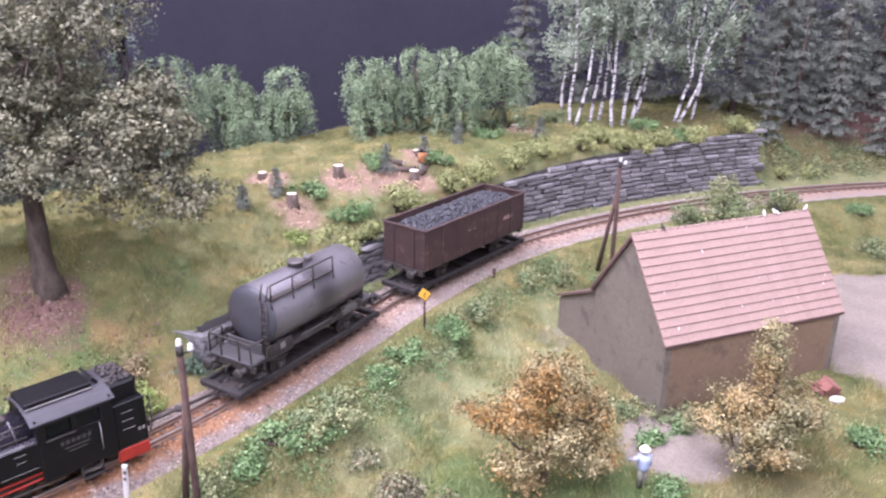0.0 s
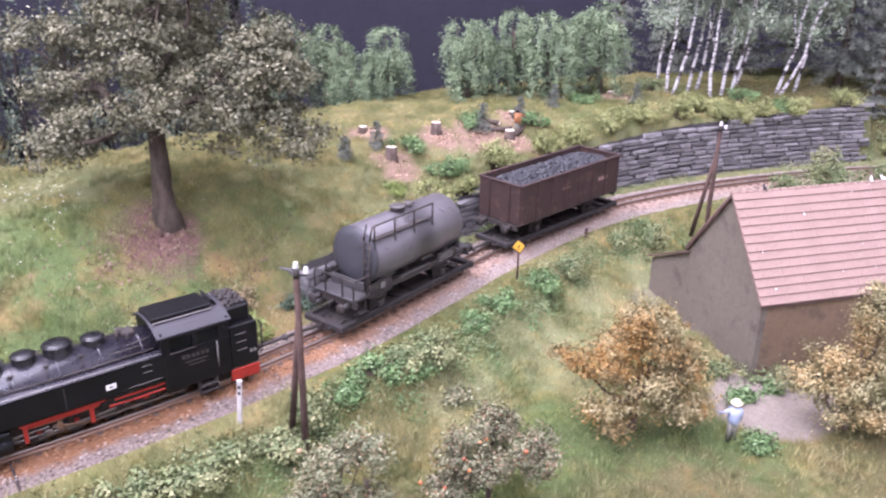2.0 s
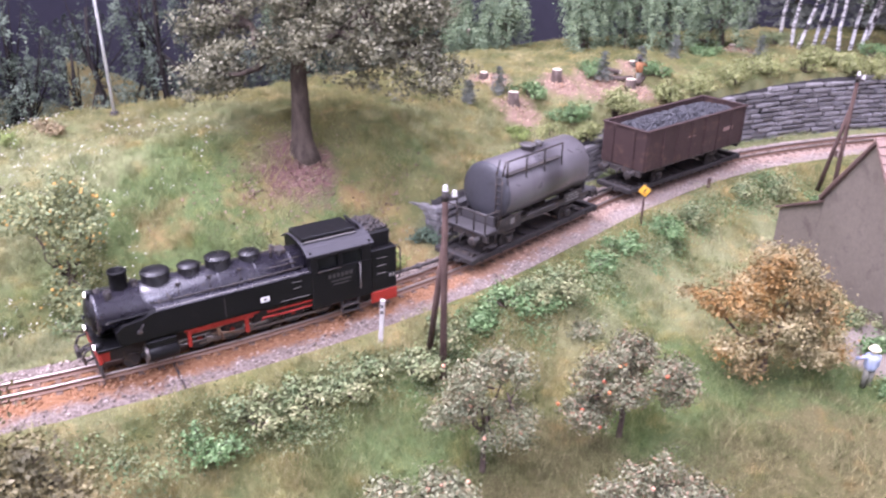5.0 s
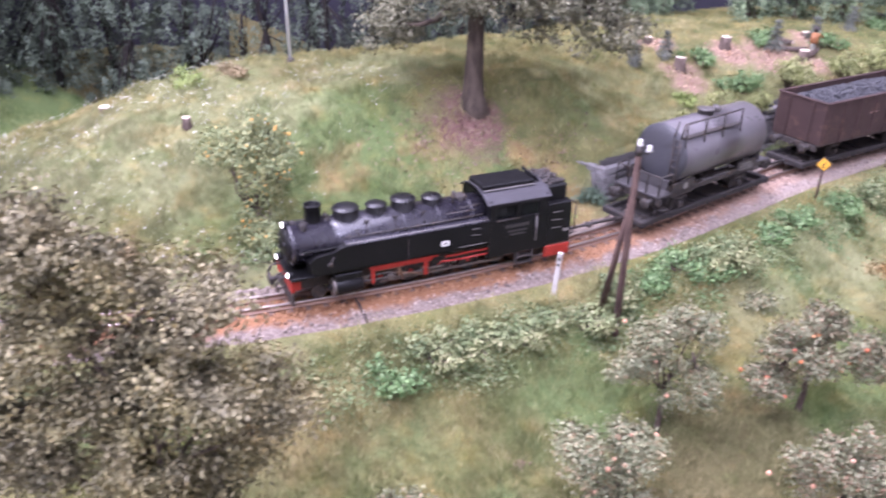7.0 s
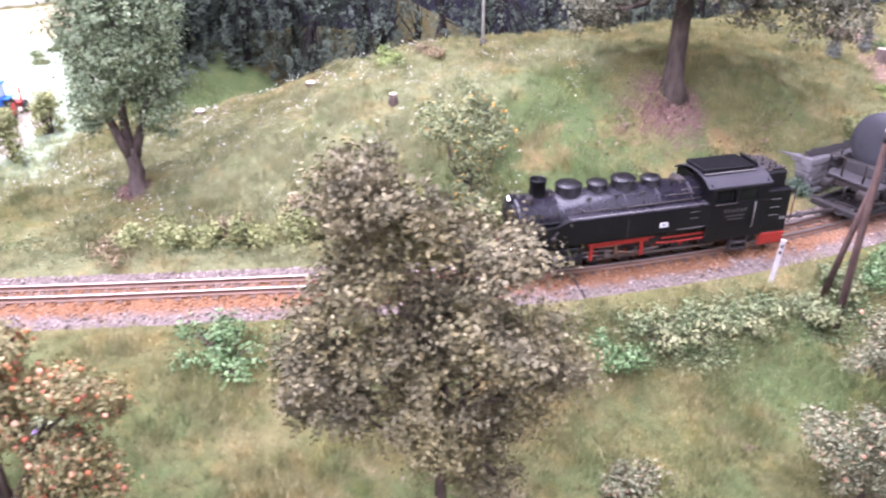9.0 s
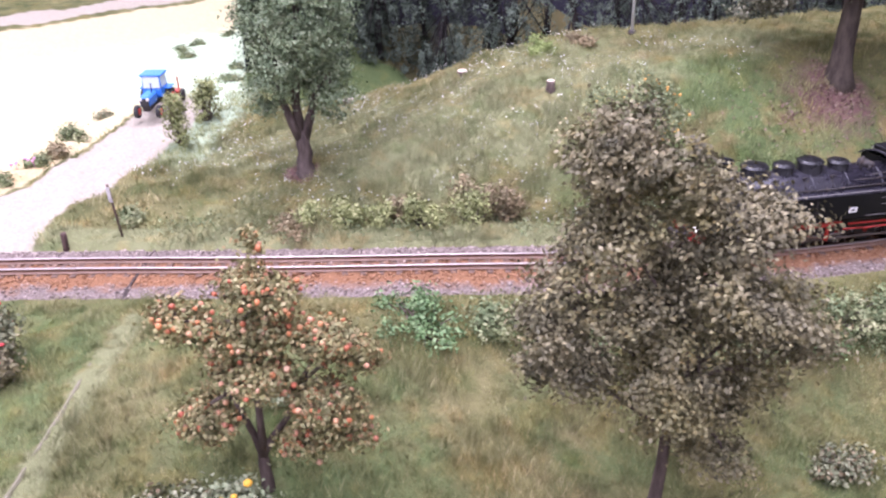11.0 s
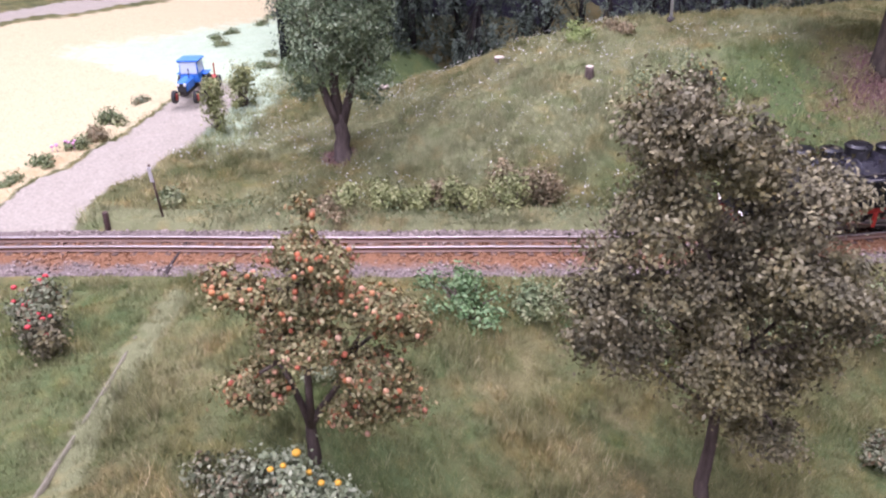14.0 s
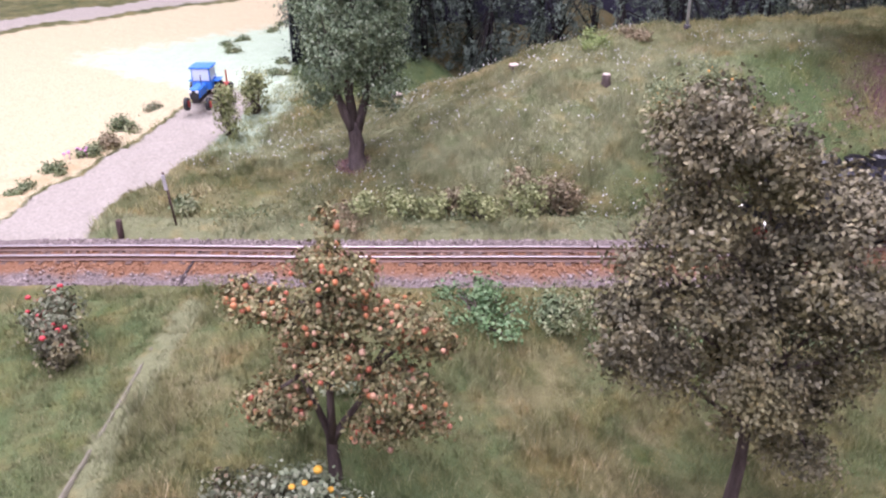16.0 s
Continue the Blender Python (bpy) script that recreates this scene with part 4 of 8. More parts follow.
fruit_mixed = leafy("ripe_fruit", [(0.34, 0.055, 0.035), (0.54, 0.17, 0.07), (0.62, 0.27, 0.10), (0.78, 0.55, 0.38), (0.50, 0.12, 0.07)], rough=0.4)
fruit_pink = painted("pale_apple_skin", (0.70, 0.42, 0.30), (0.66, 0.30, 0.16), scale=3, rough=0.5)

# the broad tree on the hill
tree("tree", (-17.3, 32.1), "broad old tree with grey-olive leaves on the hill", bark_oak, oak_leaf,
     [(3.6, -0.6, 6.4, 3.4, 3.0, 2.3), (5.6, -1.0, 5.0, 1.9, 1.9, 1.5), (-4.0, 0.4, 6.6, 3.0, 2.8, 2.6), (-3.3, -1.5, 3.9, 1.6, 1.6, 1.4), (-4.6, 0.8, 5.7, 1.4, 1.6, 1.2), (0.9, -1.6, 5.4, 1.7, 1.3, 1.1), (-1.3, -1.2, 5.3, 1.5, 1.3, 1.1), (0.3, 1.0, 9.5, 4.0, 3.6, 2.8),
      (0.5, 2.5, 6.5, 3.2, 2.6, 2.2), (2.0, 0.0, 11.5, 2.8, 2.8, 2.4), (-2.6, 1.2, 11.0, 2.6, 2.6, 2.2), (5.6, -0.4, 7.9, 1.9, 1.9, 1.7), (6.9, -1.2, 4.6, 1.2, 1.3, 1.0)], 5.0, 0.46, 900, 72, 0.26, 0.175, seed=3, twigs=130, puffs=6, wobble=0.03, shell=0.35)
# the poplar-like tree beside the dirt road
tree("tree", (-36.4, 16.0), "upright green tree with forked trunk beside the road", bark_grey, poplar_leaf,
     [(0, 0.3, 6.4, 2.2, 2.1, 2.1), (0.2, 0, 8.0, 2.65, 2.6, 2.8), (-0.2, 0.2, 10.6, 2.4, 2.4, 2.8), (0.1, 0, 12.8, 1.5, 1.5, 1.9), (-1.1, -0.7, 4.4, 0.95, 1.0, 1.7), (1.2, 0.8, 4.2, 0.95, 0.95, 1.7), (-0.2, 1.3, 4.5, 1.2, 1.0, 1.5), (0.1, -1.2, 5.2, 1.1, 0.9, 1.1)],
     2.1, 0.36, 1250, 50, 0.24, 0.145, seed=5, twigs=90, fork=[(-0.8, -0.5, 4.6), (0.9, 0.6, 4.6), (0.1, 0.2, 7.5)])
# the tree close to the camera
RV = (0.82, 0.57)


def across(k, q=0.0):
    return k * RV[0] - q * RV[1], k * RV[1] + q * RV[0]


tree("tree", (-16.3, 6.8), "tall dusty olive-brown tree in the meadow", bark_mat, dusty_leaf,
     [(*across(-1.7), 10.7, 0.6, 0.6, 0.8), (*across(-2.1, 0.2), 9.7, 1.0, 0.9, 0.8), (*across(-0.6, -0.3), 9.6, 1.25, 1.1, 0.9), (*across(0.8), 8.5, 1.4, 1.3, 0.95), (*across(-1.6, 0.3), 8.0, 1.5, 1.4, 1.1),
      (*across(0.5, -0.4), 7.1, 1.5, 1.4, 1.1), (*across(-2.3), 6.4, 1.35, 1.3, 1.1), (*across(0.1, 0.5), 5.8, 1.6, 1.5, 1.2), (*across(2.0), 6.1, 1.15, 1.1, 0.8), (*across(2.9, 0.2), 5.4, 0.75, 0.8, 0.6),
      (*across(-2.4, 0.2), 4.8, 1.25, 1.1, 0.9), (*across(-0.5, -0.5), 4.3, 1.4, 1.2, 1.0), (*across(1.2), 3.8, 1.1, 1.1, 0.9), (*across(0.1, 0.2), 2.7, 0.9, 0.9, 0.75), (*across(1.5, -0.2), 2.2, 0.9, 0.85, 0.8), (*across(1.9, 0.1), 4.7, 0.9, 0.8, 0.6)],
     3.4, 0.165, 620, 104, 0.225, 0.132, seed=8, twigs=160, puffs=6, roots=False, shell=0.3)
tree("apple_tree", (-23.6, 0.4), "small apple tree full of red and orange apples", bark_mat, apple_leaf,
     [(*across(0.25), 6.3, 0.16, 0.16, 0.6), (*across(0.15), 5.5, 0.55, 0.5, 0.4), (*across(0.7), 5.2, 0.45, 0.4, 0.35), (*across(-1.4), 4.75, 0.7, 0.5, 0.28), (*across(-0.6, -0.2), 4.4, 0.5, 0.5, 0.3), (*across(0.4), 4.5, 0.6, 0.5, 0.45),
      (*across(1.6), 4.2, 0.7, 0.6, 0.4), (*across(2.2, 0.3), 3.6, 0.4, 0.45, 0.4), (*across(0.3, -0.3), 3.5, 0.7, 0.6, 0.4), (*across(-0.5, 0.4), 3.1, 0.6, 0.5, 0.35), (*across(-1.1), 2.2, 0.7, 0.6, 0.38), (*across(1.5, -0.3), 2.8, 0.7, 0.6, 0.4), (*across(1.0), 1.6, 0.6, 0.5, 0.35), (*across(2.0), 1.9, 0.55, 0.5, 0.45)],
     1.5, 0.15, 430, 78, 0.15, 0.118, seed=9, twigs=200, fork=[(*across(-0.6), 3.0), (*across(0.9), 2.9), (*across(0.15), 4.6)], fruit=(fruit_mixed, 620, 0.068), category="tree", roots=False)
# fruit trees of the orchard
for k, (x, y, hgt, wid, sd) in enumerate(((-6.0, 18.0, 4.6, 1.45, 31), (-1.6, 20.7, 4.2, 2.0, 33), (-6.6, 13.7, 3.3, 1.6, 35), (-0.6, 16.0, 3.3, 1.7, 37))):
    q = random.Random(sd)
    lobes = [(q.uniform(-0.95, 0.95) * wid, q.uniform(-0.7, 0.7) * wid, hgt * q.uniform(0.38, 0.88), wid * q.uniform(0.22, 0.42), wid * q.uniform(0.22, 0.42), hgt * q.uniform(0.07, 0.13)) for _ in range(12)] + [(0, 0, hgt * 0.9, wid * 0.35, wid * 0.35, hgt * 0.1)]
    tree("fruit_tree", (x, y), "small fruit tree with pale grey-green leaves and orange fruit", bark_mat, (sage_leaf, dusky_leaf, sage_leaf, dusky_leaf)[k], lobes, hgt * 0.42, 0.10, 330 if k == 1 else 230, 52, 0.15, 0.11, seed=sd, twigs=60,
         fruit=(fruit_mixed if k == 1 else fruit_pink, 40 if k == 1 else 16, 0.07), category="tree", group="orchard trees", roots=False)
# two autumn trees by the shed
tree("autumn_tree", (3.75, 26.0), "bushy tree with orange and yellow autumn leaves", bark_mat, orange_leaf,
     [(0.1, 0.3, 4.9, 1.2, 1.1, 0.7), (0.9, 0.3, 4.1, 1.3, 1.2, 0.8), (-0.9, 0, 3.7, 1.3, 1.2, 0.9), (1.7, 0, 3.1, 1.1, 1.2, 0.9), (-2.3, 0.3, 3.0, 1.0, 0.8, 0.5), (0.2, -0.7, 2.6, 1.3, 1.2, 0.7), (-0.9, -0.8, 1.7, 1.2, 1.0, 0.6), (1.5, -0.5, 1.7, 1.2, 1.0, 0.7), (-0.6, -1.0, 0.8, 0.5, 0.5, 0.5)], 1.4, 0.2, 330, 86, 0.22, 0.12, seed=11, twigs=60, puffs=5, roots=False)
tree("autumn_tree", (11.9, 26.6), "rounded tree with yellowish and orange leaves beside the shed", bark_mat, leafy("yellowing_leaf", [(0.20, 0.135, 0.055), (0.30, 0.20, 0.085), (0.38, 0.27, 0.12), (0.42, 0.35, 0.21)], other=[(0.13, 0.122, 0.055), (0.20, 0.185, 0.090), (0.29, 0.265, 0.140), (0.40, 0.365, 0.225)]),
     [(0.5, 0.5, 5.3, 0.35, 0.35, 0.6), (0.4, 0.4, 4.5, 0.6, 0.6, 0.55), (0.3, 0.3, 3.7, 0.65, 0.65, 0.5), (-0.6, 0.2, 2.7, 0.9, 0.9, 0.55), (1.2, 0.2, 2.8, 0.9, 0.9, 0.6), (-1.6, 0, 2.0, 0.9, 0.9, 0.6), (1.9, 0.2, 2.0, 1.0, 0.9, 0.65), (0.1, -0.5, 2.1, 0.9, 0.9, 0.6), (0.9, -0.8, 1.2, 0.8, 0.8, 0.5), (-0.9, -0.8, 1.1, 0.8, 0.8, 0.4)], 1.2, 0.2, 290, 86, 0.22, 0.12, seed=13, twigs=60, puffs=5, roots=False)
# the tall shrub with berries on the slope
tree("berry_shrub", (-23.0, 21.4), "tall loose shrub with orange berries on the slope", bark_mat, leafy("grey_green_leaf", [(0.105, 0.145, 0.068), (0.185, 0.235, 0.118), (0.28, 0.33, 0.185), (0.40, 0.36, 0.15)]),
     [(*across(-1.5), 3.9, 0.75, 0.6, 0.45), (*across(-0.7), 3.7, 0.7, 0.6, 0.5), (*across(0.9), 4.5, 0.55, 0.5, 0.7), (*across(1.2), 3.6, 0.7, 0.6, 0.6), (*across(0.8), 2.4, 0.7, 0.6, 0.5), (-0.1, 0.4, 5.0, 0.5, 0.5, 0.7), (-1.3, 0.3, 4.1, 0.9, 0.8, 0.5), (-0.6, 0.3, 3.5, 0.8, 0.7, 0.5), (0.3, 0.3, 4.1, 0.9, 0.8, 0.7), (0.9, 0.1, 3.3, 0.7, 0.6, 0.5), (0.2, 0, 2.6, 0.8, 0.7, 0.6), (0.5, -0.4, 1.5, 0.8, 0.7, 0.6), (0.9, -0.6, 0.9, 0.9, 0.7, 0.5), (1.5, -0.7, 0.6, 0.8, 0.6, 0.4), (0.2, -0.5, 0.6, 0.8, 0.7, 0.4)], 1.2, 0.10, 380, 40, 0.15, 0.118, seed=17, twigs=60,
     fruit=(painted("berry", (0.70, 0.35, 0.08), (0.75, 0.45, 0.12), rough=0.5), 80, 0.06), category="shrub", roots=False)

# bushes: x, y, radius, height
GROUPS = [
    (green_leaf, "bright green leafy bush on the bank", [(0.2, 35.6, 1.2, 1.3), (-1.7, 33.1, 1.1, 1.1), (-2.9, 30.8, 1.2, 1.2), (8.9, 43.3, 0.9, 1.1), (-6.4, 26.0, 1.2, 1.3), (-7.3, 24.5, 1.3, 1.2), (-5.4, 26.4, 1.1, 1.1), (-24.4, 7.9, 1.6, 1.5), (30.3, 56.0, 1.3, 1.2), (-14.6, 15.6, 1.3, 1.2), (16.8, 27.8, 1.3, 1.2), (8.3, 28.3, 0.7, 0.9), (9.9, 29.0, 0.6, 0.5), (8.4, 25.0, 0.8, 0.9)]),
    (mixed_leaf, "pale flowering bush beside the track", [(-4.4, 28.4, 1.5, 1.5), (-13.9, 17.1, 1.3, 1.3), (-12.6, 18.5, 1.2, 1.2), (-11.2, 19.6, 1.2, 1.1), (-9.3, 21.2, 1.2, 1.2), (-10.4, 20.6, 1.0, 1.0), (-5.4, 27.2, 1.1, 1.2), (1.6, 37.3, 1.3, 1.6), (6.4, 42.8, 1.2, 1.6), (4.4, 41.4, 1.1, 0.9), (18.4, 51.2, 2.3, 5.0), (16.6, 50.4, 1.5, 3.0), (23.8, 54.9, 1.6, 2.4), (28.3, 49.8, 1.9, 1.5), (-8.4, 23.0, 1.0, 1.2)]),
    (straw_leaf, "sparse yellow-green bush above the stone wall", [(-9.2, 35.2, 0.90, 1.00), (-4.3, 42.2, 1.00, 1.30), (-1.0, 46.4, 1.10, 1.40), (-7.6, 37.6, 1.30, 1.50), (-5.8, 40.2, 1.19, 2.00), (-2.6, 45.0, 1.40, 2.12), (0.6, 48.6, 1.30, 1.62), (2.0, 50.4, 1.30, 1.75), (7.0, 54.3, 1.30, 1.75), (11.4, 59.0, 1.40, 1.50), (13.0, 57.6, 1.62, 1.50), (18.5, 60.0, 1.19, 1.50), (22.5, 61.8, 1.30, 1.50), (27.0, 62.6, 1.08, 1.25), (29.5, 63.6, 0.97, 1.12), (9.6, 56.0, 1.08, 1.62), (4.6, 52.4, 1.30, 2.00), (13.5, 57.4, 1.40, 1.88), (16.0, 58.8, 1.19, 1.50)]),
    (green_leaf, "fresh green bush on the cleared hillside", [(-7.9, 44.9, 1.0, 1.1), (-5.3, 43.8, 1.1, 1.4), (-0.5, 51.3, 1.0, 0.9), (-4.6, 50.0, 1.1, 1.1), (15.2, 62.0, 1.4, 1.2), (3.4, 58.6, 1.1, 1.1), (18.0, 60.6, 1.5, 1.2)]),
    (lime_leaf, "bright lime-green bush on the slope", [(-8.3, 41.0, 0.9, 0.9), (-12.4, 27.9, 1.0, 1.3), (-20.5, 20.6, 1.0, 1.2), (-31.3, 28.7, 1.0, 1.2)]),
    (teal_leaf, "dark blue-green bush beside the track", [(-14.9, 25.5, 1.6, 1.6), (-10.9, 31.0, 0.8, 1.2)]),
    (brown_leaf, "dry brownish bush beside the track", [(-17.9, 23.5, 1.4, 1.2), (-33.0, 11.5, 1.0, 1.0), (-29.8, 30.2, 0.8, 0.8), (-8.0, 36.0, 0.8, 0.6), (-12.9, 29.6, 0.9, 0.8)]),
    (mixed_leaf, "low yellowish bush beside the track", [(-22.7, 9.3, 1.1, 1.2), (-21.4, 20.2, 1.3, 1.4), (-2.9, 42.3, 0.6, 0.5), (-4.4, 39.9, 0.7, 0.5), (7.8, 30.4, 1.3, 1.2), (10.2, 29.5, 1.1, 1.0), (11.6, 29.9, 1.1, 0.9), (-39.6, 8.6, 0.8, 0.8), (9.0, 64.0, 2.0, 1.6)]),
    (straw_leaf, "upright yellow-green bush by the dirt road", [(-45.4, 16.4, 0.85, 3.1), (-46.9, 19.7, 1.0, 2.8)]),
    (straw_leaf, "yellow-green bush at the foot of the slope", [(-27.3, 15.7, 1.0, 2.0), (-29.0, 14.7, 0.9, 1.6), (-30.4, 13.8, 0.8, 1.3), (-31.6, 13.1, 0.9, 1.4), (-32.7, 12.3, 0.7, 1.0)]),
    (brown_leaf, "reddish-brown bush on the lower slope", [(-28.1, 17.1, 1.1, 2.2), (-26.8, 17.4, 0.9, 1.7), (-30.6, 15.4, 0.8, 1.3)]),
    (sage_leaf, "pale grey-green garden bush", [(-24.3, -1.6, 1.0, 1.1), (-23.0, -1.3, 0.9, 0.9)]),
    (sage_leaf, "low grey-green bush in the meadow", [(-12.3, 11.5, 1.0, 0.9), (-3.4, 26.4, 0.9, 0.5)]),
]
seed = 100
for mat, label, spots in GROUPS:
    for x, y, r, h in spots:
        seed += 1
        low = 0.78 if "beside the track" in label or "on the bank" in label else 1.0
        bush(x, y, r, h * low, mat, label, seed, dens=0.72)

# birches
def birch_material():
    n = Nodes("birch_bark")
    band = n.noise(2.6, 4, 0.7, stretch=(0.4, 0.4, 1.6))
    col = n.ramp(band, [(0.45, (0.05, 0.042, 0.042)), (0.50, (0.50, 0.48, 0.465)), (0.8, (0.72, 0.71, 0.69))])
    n.bump(band, 0.03)
    return n.done(col, 0.7, 0.0, 0.25)


birch_bark = birch_material()


def birch(x, y, mid, top, hgt, seed, fork=0.0, r=0.135):
    """A slender stem that sways to mid, then to top, with hanging sprays of leaves in its upper part."""
    rng = np.random.default_rng(seed)
    ob = thing("birch", place(x, y, on(x, y) - 0.05), "slender birch with white bark and light green leaves", "tree", "birch grove")
    sh = Shape()

    def stem(t):
        return np.array([mid * math.sin(min(t / 0.4, 1) * math.pi / 2) + (top - mid) * max(0, (t - 0.4) / 0.6) ** 1.2, 0.4 * math.sin(seed + t * 3) * t, t * hgt])

    ts = np.linspace(0, 1, 9)
    sh.tube([(0, 0, -0.5)] + [stem(t) + rng.normal(0, 0.09, 3) * (t > 0) for t in ts], [r * 1.35] + [r * (1.1 - 0.95 * t) for t in ts], 9)
    tips = []
    for k in range(15):
        t = rng.uniform(0.34, 0.95)
        a, l = rng.uniform(0, 6.28), rng.uniform(0.8, 2.2) * (1.25 - t * 0.6)
        c = stem(t)
        e = c + np.array([math.cos(a) * l, math.sin(a) * l * 0.8, l * rng.uniform(0.3, 0.9)])
        sh.tube([c, (c + e) / 2 + np.array([0, 0, 0.1]), e], [r * 0.34 * (1.2 - t), r * 0.2 * (1.2 - t), 0.02], 6)
        tips.append(e)
    if fork:
        c = stem(0.27)
        e = c + np.array([fork, 0.2, 2.6])
        sh.tube([c, (c + e) / 2 + np.array([fork * 0.15, 0, -0.1]), e, e + np.array([fork * 0.3, 0, 2.2])], [r * 0.7, r * 0.55, r * 0.42, 0.04], 7)
        tips.append(e + np.array([fork * 0.3, 0, 2.2]))
    part("trunk", sh, birch_bark, ob)
    pts, outs = [], []
    for e in tips:
        for j in range(9):
            c = e + rng.normal(0, 1, 3) * np.array([0.62, 0.55, 0.55])
            m = 34
            fall = rng.uniform(0.5, 1.3)
            u = rng.uniform(0, 1, m)
            p = c + rng.normal(0, 0.17, (m, 3)) + np.stack([u * 0, u * 0, -u * fall], 1)
            pts.append(p)
            outs.append((p - e) * 0.9 + np.array([0, 0, 0.9]))
    v, f = flakes(np.vstack(pts), 0.18, rng=rng, out=np.vstack(outs), corners=3)
    part("crown", from_arrays("crown", v, f, birch_leaf), birch_leaf, ob)
    return ob


for k, (x, y, mid, top, hgt, fork) in enumerate(((10.1, 69.6, 0.15, 0.6, 14, 0), (9.9, 63.4, -0.05, 0.2, 13, 0), (10.3, 63.0, 0.95, 0.9, 15, 0), (11.7, 64.5, 0.5, 2.6, 15, 0), (12.5, 65.1, 0.6, 2.0, 14, 0.5), (13.2, 63.2, -0.1, 0.2, 14, -0.75),
                                                 (14.2, 63.9, 0.3, 0.8, 15, 0), (14.9, 63.9, 0.6, 1.0, 14, 0.4), (16.0, 67.0, 0.9, 3.2, 15, 0), (18.6, 64.9, 1.1, 2.9, 15, -0.5), (18.9, 64.7, 1.6, 4.6, 12, 0), (20.5, 66.5, 0.5, 1.6, 13, 0))):
    birch(x, y, mid, top, hgt, 60 + k, fork)


def hanging_tree(x, y, base_z, hgt, wid, seed, mat=willow_leaf, label="leafy tree with hanging green twigs before the dark board", low=0.6, dens=1.0, skirt=0.36):
    """A rounded crown whose leaves are strung along short drooping twigs."""
    rng = np.random.default_rng(seed)
    ob = thing("weeping_tree", place(x, y, base_z), label, "tree", "trees behind the hill")
    sh = Shape()
    limb(sh, (0, 0, -0.5), (0, 0, hgt * 0.8), 0.3, 0.08, rng, 4, 0.03)
    pts, outs = [], []
    domes = [(0.0, 0.0, hgt, wid * 0.72)]
    for t in rng.uniform(0, 6.28, 6):
        domes.append((wid * 0.55 * math.cos(t), wid * 0.55 * math.sin(t), hgt * rng.uniform(low, 0.94), wid * rng.uniform(0.36, 0.52)))
    if skirt > 0.5:
        for t in rng.uniform(0, 6.28, 5):
            domes.append((wid * 0.6 * math.cos(t), wid * 0.6 * math.sin(t), hgt * rng.uniform(0.2, 0.5), wid * rng.uniform(0.45, 0.6)))
    for k in range(int(120 * wid * dens)):
        ox, oy, tall, r = domes[k % len(domes)]
        a, q = rng.uniform(0, 6.28), math.sqrt(rng.uniform(0.0, 1))
        drop = r * 0.9 * (1 - math.sqrt(1 - q * q * 0.98)) + (hgt * rng.uniform(0.05, 0.5 + 0.7 * (skirt - 0.25)) if rng.random() < skirt else 0)
        top = np.array([ox + math.cos(a) * q * r, oy + math.sin(a) * q * r, max(tall - drop, 0.8)])
        fall = rng.uniform(0.5, 1.9) if skirt > 0.5 else rng.uniform(0.7, 3.0)
        m = int((30 if skirt > 0.5 else 34) * fall)
        t = np.sort(rng.uniform(0, 1, m))
        out = np.array([math.cos(a), math.sin(a), 0]) * (0.25 + 0.4 * q)
        p = top + out * np.sin(t * 1.6)[:, None] + np.array([0, 0, 1]) * (0.35 * np.sin(t * 3.0) - t ** 1.5 * fall)[:, None] + rng.normal(size=(m, 3)) * 0.13
        pts.append(p)
        outs.append(np.tile(np.array([math.cos(a) * q, math.sin(a) * q, 0.55 + 0.6 * (1 - q)]), (m, 1)) + np.stack([t * 0, t * 0, 0.3 - t * 0.7], 1))
        if k % 9 == 0:
            sh.rod((0, 0, hgt * 0.5), top, 0.06, 0.02, 5)
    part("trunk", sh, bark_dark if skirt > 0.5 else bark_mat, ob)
    v, f = flakes(np.vstack(pts), 0.20 if skirt > 0.5 else 0.17, 0.42, rng=rng, out=np.vstack(outs), loose=0.4, corners=3)
    part("crown", from_arrays("crown", v, f, mat), mat, ob)
    return ob


for k, (x, y, z, top, wid) in enumerate(((-27, 58, -1, 10.0, 3.0), (-19.8, 58, 0.8, 9.9, 2.8), (-16.6, 60, 1.5, 9.0, 2.2), (-11.4, 58, 2.0, 9.2, 1.9), (-13.9, 57.3, 2.0, 6.3, 1.7), (-5.6, 59, 2.0, 9.9, 2.3), (-2.2, 60.5, 3, 10.5, 2.1), (0.6, 60, 3, 10.4, 2.1), (4.5, 62, 3, 11.0, 2.2))):
    hanging_tree(x, y, z, top - z, wid, 300 + k)


